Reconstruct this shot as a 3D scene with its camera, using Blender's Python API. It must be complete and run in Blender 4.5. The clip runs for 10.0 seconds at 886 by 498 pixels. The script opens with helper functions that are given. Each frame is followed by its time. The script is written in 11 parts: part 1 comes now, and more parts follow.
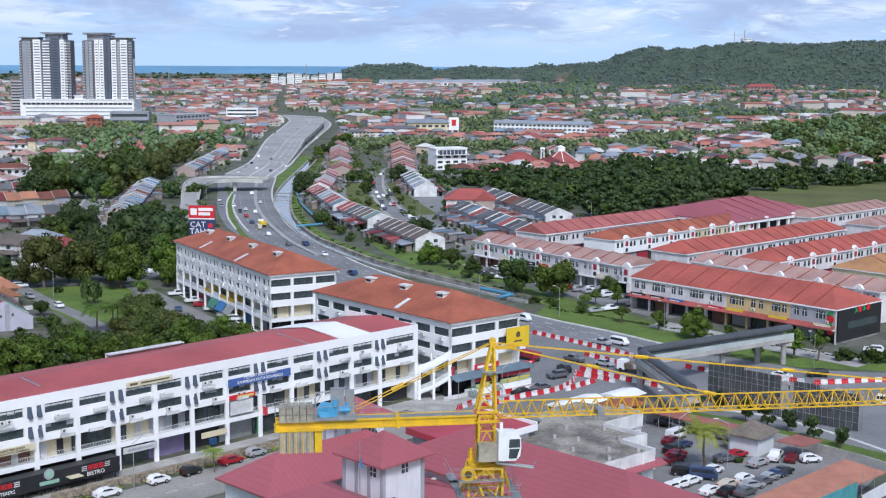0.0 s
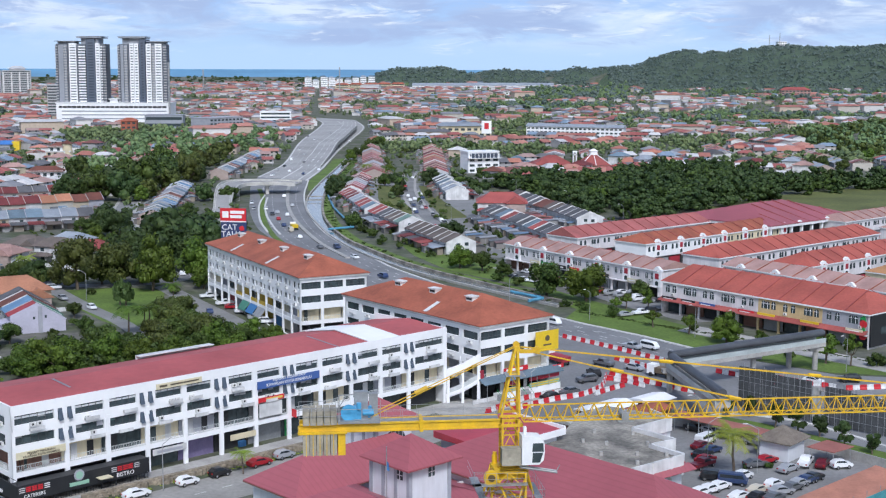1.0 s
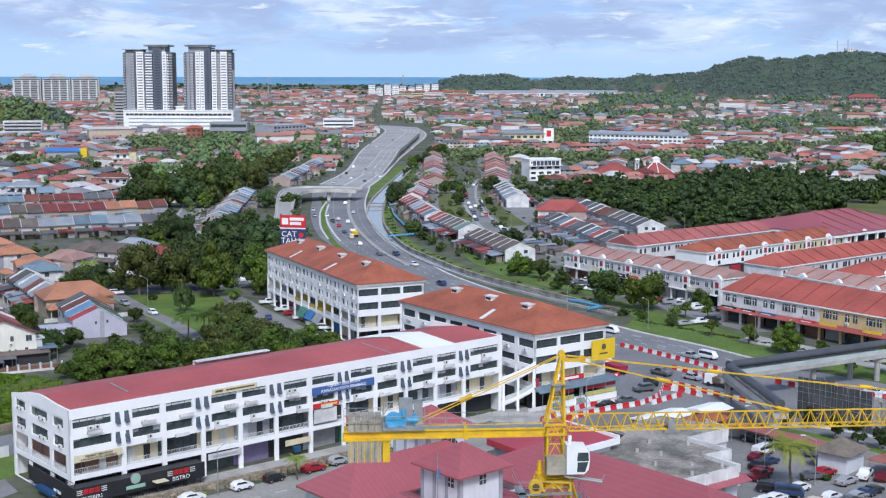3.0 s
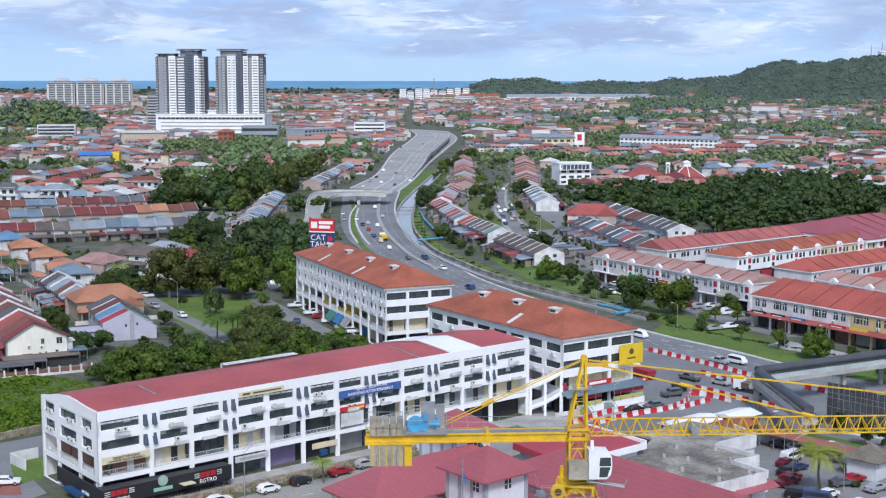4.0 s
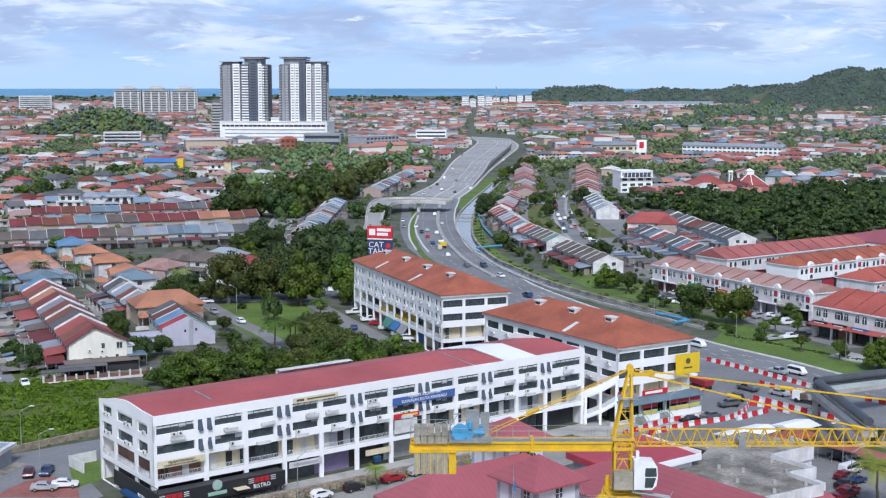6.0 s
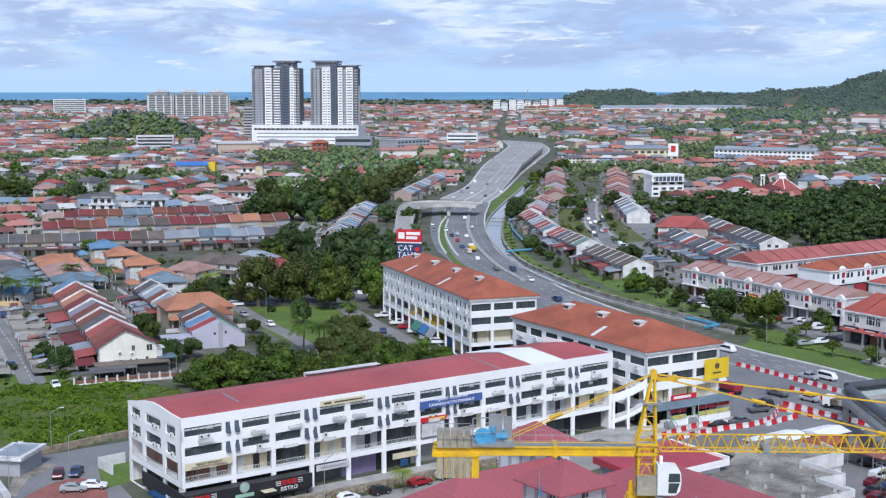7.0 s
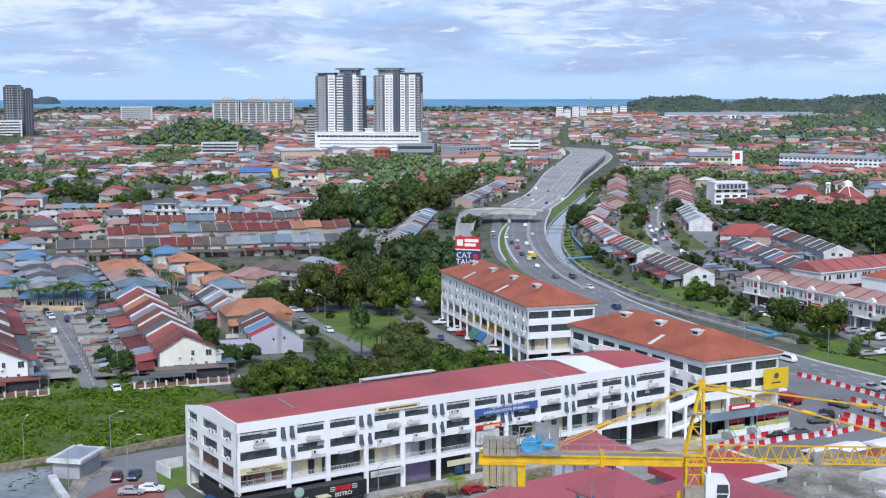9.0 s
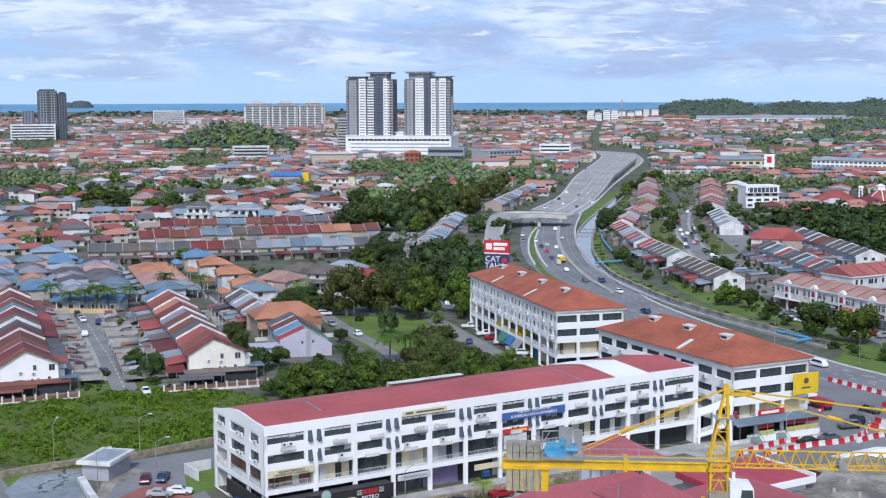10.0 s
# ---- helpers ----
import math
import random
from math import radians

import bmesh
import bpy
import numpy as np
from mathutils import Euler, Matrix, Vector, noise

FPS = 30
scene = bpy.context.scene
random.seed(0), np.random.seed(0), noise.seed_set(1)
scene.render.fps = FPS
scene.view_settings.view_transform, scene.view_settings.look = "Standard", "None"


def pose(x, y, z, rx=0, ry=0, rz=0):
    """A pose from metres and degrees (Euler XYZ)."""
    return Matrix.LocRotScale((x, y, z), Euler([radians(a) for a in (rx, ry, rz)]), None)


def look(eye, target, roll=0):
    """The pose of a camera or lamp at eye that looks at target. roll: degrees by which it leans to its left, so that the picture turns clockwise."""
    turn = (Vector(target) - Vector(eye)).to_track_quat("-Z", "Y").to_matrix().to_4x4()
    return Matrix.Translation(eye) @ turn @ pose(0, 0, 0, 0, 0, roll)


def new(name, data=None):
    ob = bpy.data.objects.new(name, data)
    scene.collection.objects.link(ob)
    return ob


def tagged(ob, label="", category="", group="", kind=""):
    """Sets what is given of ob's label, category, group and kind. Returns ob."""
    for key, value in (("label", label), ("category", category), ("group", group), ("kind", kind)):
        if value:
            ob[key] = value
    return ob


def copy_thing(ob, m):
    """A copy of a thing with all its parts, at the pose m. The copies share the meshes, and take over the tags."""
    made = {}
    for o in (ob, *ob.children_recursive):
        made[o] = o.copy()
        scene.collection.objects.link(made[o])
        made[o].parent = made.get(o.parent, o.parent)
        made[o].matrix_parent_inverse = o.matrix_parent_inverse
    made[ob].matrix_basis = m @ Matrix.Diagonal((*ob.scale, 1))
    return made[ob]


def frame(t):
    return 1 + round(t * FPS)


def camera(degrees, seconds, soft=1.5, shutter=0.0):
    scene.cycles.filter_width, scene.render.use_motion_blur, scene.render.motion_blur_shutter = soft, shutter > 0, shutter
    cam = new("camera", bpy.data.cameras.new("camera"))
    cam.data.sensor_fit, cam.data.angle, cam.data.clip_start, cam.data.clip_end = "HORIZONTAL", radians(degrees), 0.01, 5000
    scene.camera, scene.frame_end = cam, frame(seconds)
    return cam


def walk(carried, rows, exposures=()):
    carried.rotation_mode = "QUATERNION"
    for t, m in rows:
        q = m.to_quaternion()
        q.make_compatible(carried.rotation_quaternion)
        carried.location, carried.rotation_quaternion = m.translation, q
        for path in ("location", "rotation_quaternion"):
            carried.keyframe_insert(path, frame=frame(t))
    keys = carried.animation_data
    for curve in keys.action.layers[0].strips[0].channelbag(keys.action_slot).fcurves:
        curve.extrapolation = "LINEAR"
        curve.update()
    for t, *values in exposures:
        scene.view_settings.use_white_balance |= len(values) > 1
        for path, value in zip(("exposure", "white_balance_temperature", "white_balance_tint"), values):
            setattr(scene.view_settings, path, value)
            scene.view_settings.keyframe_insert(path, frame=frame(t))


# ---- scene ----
cam = camera(37.00, 10.0, 1.2)
# seconds, eye, a point 100 m ahead, roll
PATH = [
    (0.0, (-3.255, 0.207, 65.770), (7.850, 98.585, 51.678), 0.265),
    (0.5, (-2.882, 0.173, 65.778), (6.969, 98.700, 51.799), 0.249),
    (1.0, (-2.512, 0.142, 65.788), (6.110, 98.801, 51.928), 0.227),
    (1.5, (-2.146, 0.114, 65.798), (5.267, 98.889, 52.065), 0.202),
    (2.0, (-1.784, 0.090, 65.808), (4.437, 98.966, 52.208), 0.175),
    (2.5, (-1.426, 0.070, 65.819), (3.614, 99.031, 52.355), 0.149),
    (3.0, (-1.071, 0.052, 65.830), (2.794, 99.085, 52.504), 0.123),
    (3.5, (-0.721, 0.039, 65.842), (1.975, 99.129, 52.656), 0.099),
    (4.0, (-0.374, 0.028, 65.855), (1.153, 99.162, 52.808), 0.078),
    (4.5, (-0.030, 0.021, 65.868), (0.327, 99.184, 52.961), 0.060),
    (5.0, (0.309, 0.018, 65.881), (-0.505, 99.196, 53.112), 0.044),
    (5.5, (0.645, 0.017, 65.895), (-1.344, 99.196, 53.263), 0.031),
    (6.0, (0.976, 0.021, 65.910), (-2.191, 99.186, 53.413), 0.020),
    (6.5, (1.305, 0.027, 65.925), (-3.045, 99.165, 53.561), 0.010),
    (7.0, (1.629, 0.038, 65.941), (-3.905, 99.132, 53.709), -0.000),
    (7.5, (1.950, 0.051, 65.957), (-4.771, 99.088, 53.856), -0.012),
    (8.0, (2.266, 0.068, 65.974), (-5.640, 99.034, 54.002), -0.026),
    (8.5, (2.579, 0.089, 65.991), (-6.509, 98.968, 54.150), -0.046),
    (9.0, (2.889, 0.112, 66.009), (-7.376, 98.892, 54.298), -0.074),
    (9.5, (3.194, 0.140, 66.027), (-8.238, 98.807, 54.450), -0.111),
    (10.0, (3.496, 0.170, 66.046), (-9.089, 98.713, 54.605), -0.162),
]
walk(cam, [(t, look(eye, target, roll)) for t, eye, target, roll in PATH], exposures=((0.0, 0.0, 5840, 10), (10.0, 0.0, 5840, 10)))

# ---- light ----
EYE_Z = 66.0
world = bpy.data.worlds.new("world")
scene.world = world
world.use_nodes = True
wn = world.node_tree
wn.nodes.clear()
sky = wn.nodes.new("ShaderNodeTexSky")
sky.sky_type = "NISHITA"
sky.sun_disc = False
SUN_ELEV, SUN_AZ = radians(47), radians(176)
sky.sun_elevation, sky.sun_rotation = SUN_ELEV, SUN_AZ
sky.air_density, sky.dust_density, sky.ozone_density = 1.0, 2.5, 1.0
back = wn.nodes.new("ShaderNodeBackground")
back.inputs["Strength"].default_value = 0.145
wout = wn.nodes.new("ShaderNodeOutputWorld")
wn.links.new(sky.outputs["Color"], back.inputs["Color"])
wn.links.new(back.outputs["Background"], wout.inputs["Surface"])

sun = new("sun", bpy.data.lights.new("sun", "SUN"))
sun.data.energy, sun.data.angle, sun.data.color = 2.5, radians(12), (1.0, 0.98, 0.95)
toward = Vector((math.sin(SUN_AZ) * math.cos(SUN_ELEV), math.cos(SUN_AZ) * math.cos(SUN_ELEV), math.sin(SUN_ELEV)))
sun.matrix_world = look(toward * 300, (0, 0, 0))
scene.view_settings.exposure = 0.0

# ---- materials ----


def nodes_of(name):
    m = bpy.data.materials.new(name)
    m.use_nodes = True
    return m, m.node_tree.nodes, m.node_tree.links, m.node_tree.nodes["Principled BSDF"]


def shade(c, k):
    return (min(c[0] * k, 1), min(c[1] * k, 1), min(c[2] * k, 1), 1)


def surface(name, rgb, rough=0.7, stain=0.18, big=0.25, fine=6.0, grain=0.1, bump=0.0, metal=0.0, per_object=0.0, stain_rgb=None, streak=0.0, per_island=0.0, seams=0.0):
    """Paint, plaster, metal or earth: a base colour with broad stains, fine grain and a little relief."""
    m, nd, ln, bs = nodes_of(name)
    bs.inputs["Roughness"].default_value = rough
    bs.inputs["Metallic"].default_value = metal
    co = nd.new("ShaderNodeTexCoord")
    geo = nd.new("ShaderNodeNewGeometry")
    n1 = nd.new("ShaderNodeTexNoise")
    n1.inputs["Scale"].default_value, n1.inputs["Detail"].default_value = big, 5
    n2 = nd.new("ShaderNodeTexNoise")
    n2.inputs["Scale"].default_value, n2.inputs["Detail"].default_value = fine, 3
    ln.new(geo.outputs["Position"], n1.inputs["Vector"])
    if streak:
        mp = nd.new("ShaderNodeMapping")
        mp.inputs["Scale"].default_value = (1, 1, streak)
        ln.new(geo.outputs["Position"], mp.inputs["Vector"])
        ln.new(mp.outputs["Vector"], n2.inputs["Vector"])
    else:
        ln.new(geo.outputs["Position"], n2.inputs["Vector"])
    r1 = nd.new("ShaderNodeMapRange")
    r1.inputs["From Min"].default_value, r1.inputs["From Max"].default_value = 0.38, 0.68
    ln.new(n1.outputs["Fac"], r1.inputs["Value"])
    mix = nd.new("ShaderNodeMix")
    mix.data_type = "RGBA"
    mix.inputs[6].default_value = (*rgb, 1)
    mix.inputs[7].default_value = (*stain_rgb, 1) if stain_rgb else shade(rgb, 1 - stain)
    ln.new(r1.outputs["Result"], mix.inputs["Factor"])
    hsv = nd.new("ShaderNodeHueSaturation")
    ln.new(mix.outputs[2], hsv.inputs["Color"])
    r2 = nd.new("ShaderNodeMapRange")
    r2.inputs["From Min"].default_value, r2.inputs["From Max"].default_value = 0.25, 0.75
    r2.inputs["To Min"].default_value, r2.inputs["To Max"].default_value = 1 - grain, 1 + grain
    ln.new(n2.outputs["Fac"], r2.inputs["Value"])
    val = r2.outputs["Result"]
    if per_object or per_island:
        r3 = nd.new("ShaderNodeMapRange")
        k = per_object or per_island
        r3.inputs["To Min"].default_value, r3.inputs["To Max"].default_value = 1 - k, 1 + k
        if per_object:
            oi = nd.new("ShaderNodeObjectInfo")
            ln.new(oi.outputs["Random"], r3.inputs["Value"])
        else:
            ln.new(geo.outputs["Random Per Island"], r3.inputs["Value"])
        mu = nd.new("ShaderNodeMath")
        mu.operation = "MULTIPLY"
        ln.new(val, mu.inputs[0])
        ln.new(r3.outputs["Result"], mu.inputs[1])
        val = mu.outputs["Value"]
    if seams:
        wv = nd.new("ShaderNodeTexWave")
        wv.inputs["Scale"].default_value, wv.inputs["Distortion"].default_value = 0.314 / seams, 0.0
        ln.new(co.outputs["Object"], wv.inputs["Vector"])
        r4 = nd.new("ShaderNodeMapRange")
        r4.inputs["From Min"].default_value, r4.inputs["From Max"].default_value = 0.0, 0.25
        r4.inputs["To Min"].default_value, r4.inputs["To Max"].default_value = 0.90, 1.0
        ln.new(wv.outputs["Fac"], r4.inputs["Value"])
        mu2 = nd.new("ShaderNodeMath")
        mu2.operation = "MULTIPLY"
        ln.new(val, mu2.inputs[0])
        ln.new(r4.outputs["Result"], mu2.inputs[1])
        val = mu2.outputs["Value"]
    ln.new(val, hsv.inputs["Value"])
    ln.new(hsv.outputs["Color"], bs.inputs["Base Color"])
    if bump:
        bp = nd.new("ShaderNodeBump")
        bp.inputs["Strength"].default_value, bp.inputs["Distance"].default_value = min(bump, 1), 0.05
        ln.new(n2.outputs["Fac"], bp.inputs["Height"])
        ln.new(bp.outputs["Normal"], bs.inputs["Normal"])
    return m


def many(name, colours, rough=0.7, island=True, grain=0.15, fine=3.0):
    """One of several colours for each loose piece of a mesh (or each object), with fine grain."""
    m, nd, ln, bs = nodes_of(name)
    bs.inputs["Roughness"].default_value = rough
    src = nd.new("ShaderNodeNewGeometry").outputs["Random Per Island"] if island else nd.new("ShaderNodeObjectInfo").outputs["Random"]
    ramp = nd.new("ShaderNodeValToRGB")
    ramp.color_ramp.interpolation = "CONSTANT"
    el = ramp.color_ramp.elements
    for k, c in enumerate(colours):
        e = el[k] if k < 2 else el.new(k / len(colours))
        e.position, e.color = k / len(colours), (*c, 1)
    ln.new(src, ramp.inputs["Fac"])
    n2 = nd.new("ShaderNodeTexNoise")
    n2.inputs["Scale"].default_value = fine
    geo = nd.new("ShaderNodeNewGeometry")
    ln.new(geo.outputs["Position"], n2.inputs["Vector"])
    r2 = nd.new("ShaderNodeMapRange")
    r2.inputs["From Min"].default_value, r2.inputs["From Max"].default_value = 0.25, 0.75
    r2.inputs["To Min"].default_value, r2.inputs["To Max"].default_value = 1 - grain, 1 + grain
    ln.new(n2.outputs["Fac"], r2.inputs["Value"])
    hsv = nd.new("ShaderNodeHueSaturation")
    ln.new(ramp.outputs["Color"], hsv.inputs["Color"])
    ln.new(r2.outputs["Result"], hsv.inputs["Value"])
    ln.new(hsv.outputs["Color"], bs.inputs["Base Color"])
    return m


def leafy(name, dark, light, rough=0.55, patch=0.16):
    """Foliage: greens drift in patches over each crown, and every leaf clump differs a little."""
    m, nd, ln, bs = nodes_of(name)
    bs.inputs["Roughness"].default_value = rough
    bs.inputs["Specular IOR Level"].default_value = 0.2
    geo, oi = nd.new("ShaderNodeNewGeometry"), nd.new("ShaderNodeObjectInfo")
    n = nd.new("ShaderNodeTexNoise")
    n.inputs["Scale"].default_value, n.inputs["Detail"].default_value, n.inputs["Roughness"].default_value = patch, 4, 0.6
    ln.new(geo.outputs["Position"], n.inputs["Vector"])
    broad = nd.new("ShaderNodeMapRange")
    broad.inputs["From Min"].default_value, broad.inputs["From Max"].default_value = 0.34, 0.66
    broad.inputs["To Min"].default_value, broad.inputs["To Max"].default_value = 0.0, 0.62
    ln.new(n.outputs["Fac"], broad.inputs["Value"])
    own = nd.new("ShaderNodeMath")
    own.operation = "MULTIPLY_ADD"
    own.inputs[1].default_value = 0.38
    ln.new(geo.outputs["Random Per Island"], own.inputs[0])
    ln.new(broad.outputs["Result"], own.inputs[2])
    mix = nd.new("ShaderNodeMix")
    mix.data_type = "RGBA"
    mix.inputs[6].default_value, mix.inputs[7].default_value = (*dark, 1), (*light, 1)
    ln.new(own.outputs["Value"], mix.inputs["Factor"])
    hsv = nd.new("ShaderNodeHueSaturation")
    r = nd.new("ShaderNodeMapRange")
    r.inputs["To Min"].default_value, r.inputs["To Max"].default_value = 0.78, 1.22
    ln.new(oi.outputs["Random"], r.inputs["Value"])
    h = nd.new("ShaderNodeMapRange")
    h.inputs["To Min"].default_value, h.inputs["To Max"].default_value = 0.485, 0.51
    ln.new(oi.outputs["Random"], h.inputs["Value"])
    ln.new(r.outputs["Result"], hsv.inputs["Value"])
    ln.new(h.outputs["Result"], hsv.inputs["Hue"])
    ln.new(mix.outputs[2], hsv.inputs["Color"])
    ln.new(hsv.outputs["Color"], bs.inputs["Base Color"])
    return m


def glassy(name, rgb, rough=0.08):
    """Dark window glass before an unlit room."""
    m, nd, ln, bs = nodes_of(name)
    bs.inputs["Base Color"].default_value = (*rgb, 1)
    bs.inputs["Roughness"].default_value = rough
    bs.inputs["Specular IOR Level"].default_value = 0.6
    n = nd.new("ShaderNodeTexNoise")
    n.inputs["Scale"].default_value = 0.9
    geo = nd.new("ShaderNodeNewGeometry")
    ln.new(geo.outputs["Position"], n.inputs["Vector"])
    mix = nd.new("ShaderNodeMix")
    mix.data_type = "RGBA"
    mix.inputs[6].default_value, mix.inputs[7].default_value = shade(rgb, 0.5), shade(rgb, 1.8)
    ln.new(n.outputs["Fac"], mix.inputs["Factor"])
    ln.new(mix.outputs[2], bs.inputs["Base Color"])
    return m


WHITE = surface("white_paint", (0.84, 0.845, 0.855), 0.6, 0.08, 0.12, 1.2, 0.02, streak=0.25)
WHITE_OLD = surface("weathered_white_paint", (0.66, 0.66, 0.66), 0.75, 0.3, 0.35, 1.6, 0.10, streak=0.12)
LILAC_WHITE = surface("lilac_white_paint", (0.70, 0.675, 0.69), 0.7, 0.22, 0.25, 1.6, 0.10, streak=0.15)
CREAM = surface("cream_paint", (0.66, 0.58, 0.40), 0.7, 0.15, 0.3, 2.0, 0.08, streak=0.2)
YELLOW_WALL = surface("yellow_wall_paint", (0.58, 0.44, 0.23), 0.7, 0.15, 0.3, 2.0, 0.08)
GREY_WALL = surface("grey_wall_paint", (0.36, 0.37, 0.41), 0.7, 0.15, 0.3, 2.0, 0.08)
LILAC = surface("lilac_paint", (0.47, 0.46, 0.55), 0.7, 0.12, 0.3, 2.0, 0.06)
RED_SHEET = surface("red_roof_sheet", (0.43, 0.105, 0.105), 0.5, 0.28, 0.06, 0.8, 0.08)
RED_SHEET.node_tree.nodes["Principled BSDF"].inputs["Specular IOR Level"].default_value = 0.12
PURPLE_SHEET = surface("maroon_roof_sheet", (0.35, 0.098, 0.115), 0.5, 0.14, 0.08, 0.9, 0.05, seams=0.9)
ORANGE_TILE = surface("orange_roof_tile", (0.37, 0.11, 0.062), 0.75, 0.35, 0.16, 1.5, 0.14, bump=0.3)
RED_TILE = surface("red_roof_tile", (0.33, 0.08, 0.07), 0.7, 0.25, 0.15, 2.0, 0.12, per_object=0.12)
SHOP_RED = surface("orange_red_roof_tile", (0.40, 0.098, 0.072), 0.75, 0.3, 0.12, 1.6, 0.14)
PINK_RED = surface("faded_red_roof_tile", (0.39, 0.125, 0.115), 0.75, 0.3, 0.12, 1.6, 0.12)
PINK_TILE = surface("faded_pink_roof_tile", (0.40, 0.25, 0.22), 0.8, 0.25, 0.2, 2.0, 0.12, per_object=0.1)
ASPHALT = surface("asphalt", (0.215, 0.218, 0.225), 0.85, 0.28, 0.06, 1.3, 0.12, bump=0.1)
ASPHALT_OLD = surface("old_asphalt", (0.235, 0.234, 0.232), 0.9, 0.3, 0.08, 1.3, 0.14, bump=0.1)
STREET = surface("pale_worn_asphalt", (0.30, 0.29, 0.27), 0.9, 0.25, 0.1, 1.3, 0.14, bump=0.1)
CONCRETE = surface("concrete", (0.40, 0.39, 0.37), 0.85, 0.3, 0.25, 2.5, 0.12, bump=0.2)
CONCRETE_DARK = surface("stained_concrete", (0.33, 0.305, 0.26), 0.9, 0.5, 0.22, 1.6, 0.32, bump=0.3, stain_rgb=(0.12, 0.112, 0.098))
YARD = surface("dark_yard_concrete", (0.22, 0.21, 0.19), 0.9, 0.45, 0.3, 1.8, 0.25, bump=0.2)
HIGHWAY = surface("pale_highway_asphalt", (0.36, 0.355, 0.345), 0.9, 0.25, 0.03, 0.8, 0.12)
KERB = surface("kerb_paint", (0.62, 0.62, 0.60), 0.8, 0.25, 0.4, 3.0, 0.1)
LINE = surface("road_marking", (0.62, 0.62, 0.60), 0.8, 0.3, 0.5, 3.0, 0.1)
GRASS = surface("mown_grass", (0.115, 0.18, 0.028), 0.95, 0.35, 0.10, 1.2, 0.25, bump=0.5)
FIELD_GRASS = surface("dull_field_grass", (0.115, 0.13, 0.032), 0.95, 0.35, 0.05, 0.8, 0.25, bump=0.4)
GROUND = surface("town_ground", (0.062, 0.078, 0.034), 0.95, 0.3, 0.07, 0.35, 0.35, stain_rgb=(0.135, 0.13, 0.115))
SEA = surface("sea_water", (0.10, 0.25, 0.40), 0.7, 0.2, 0.002, 0.02, 0.1)
# pale base colour stands in for part of the sky's reflection
WATER = surface("canal_water", (0.22, 0.235, 0.23), 0.12, 0.4, 0.1, 0.6, 0.2)
YELLOW = surface("yellow_crane_paint", (0.72, 0.45, 0.008), 0.45, 0.15, 0.7, 5.0, 0.08, stain_rgb=(0.56, 0.35, 0.03))
STEEL = surface("galvanised_steel", (0.42, 0.43, 0.44), 0.5, 0.25, 0.7, 5.0, 0.1, metal=0.6)
# near-black: paints the shade in recesses and interiors, also used for dark parts
DARK = surface("recess_shade_black", (0.035, 0.036, 0.04), 0.8, 0.3, 0.5, 3.0, 0.2)
BLACK_SIGN = surface("black_sign_board", (0.02, 0.021, 0.024), 0.5, 0.2, 0.5, 3.0, 0.1)
GLASS = glassy("window_glass", (0.045, 0.06, 0.065))
GLASS_BLUE = glassy("tinted_glass", (0.06, 0.075, 0.10))
LEAF = leafy("broad_leaves", (0.017, 0.034, 0.008), (0.076, 0.112, 0.023))
LEAF_DARK = leafy("dark_leaves", (0.017, 0.036, 0.012), (0.06, 0.092, 0.026))
LEAF_OLIVE = leafy("olive_leaves", (0.024, 0.038, 0.010), (0.096, 0.114, 0.026))
# paler and bluer than the near leaves: distance haze put into the colour
LEAF_HILL_HAZED = leafy("haze_blued_hill_leaves", (0.085, 0.120, 0.112), (0.140, 0.180, 0.155), patch=0.02)
LEAF_SCRUB = leafy("scrub_leaves", (0.060, 0.104, 0.007), (0.108, 0.174, 0.012))
SCRUB_GROUND = surface("rank_grass", (0.066, 0.11, 0.012), 0.95, 0.3, 0.2, 1.5, 0.3, bump=0.5, stain_rgb=(0.11, 0.12, 0.03))
# lightened green: the haze over the town is mixed into the leaf colour
LEAF_TOWN_HAZED = leafy("haze_lightened_town_leaves", (0.066, 0.112, 0.05), (0.165, 0.22, 0.092), patch=0.05)
LEAF_LIGHT = leafy("bright_leaves", (0.026, 0.054, 0.008), (0.108, 0.162, 0.021))
LEAF_DRY = leafy("palm_leaves", (0.12, 0.17, 0.02), (0.30, 0.35, 0.05))
# the olive leaves again, paled for the haze over the far town
LEAF_OLIVE_HAZED = leafy("haze_paled_olive_leaves", (0.085, 0.115, 0.05), (0.18, 0.21, 0.09), patch=0.05)
BARK = surface("bark", (0.13, 0.10, 0.075), 0.9, 0.3, 1.0, 6.0, 0.2, bump=0.4)

# ---- building tools ----


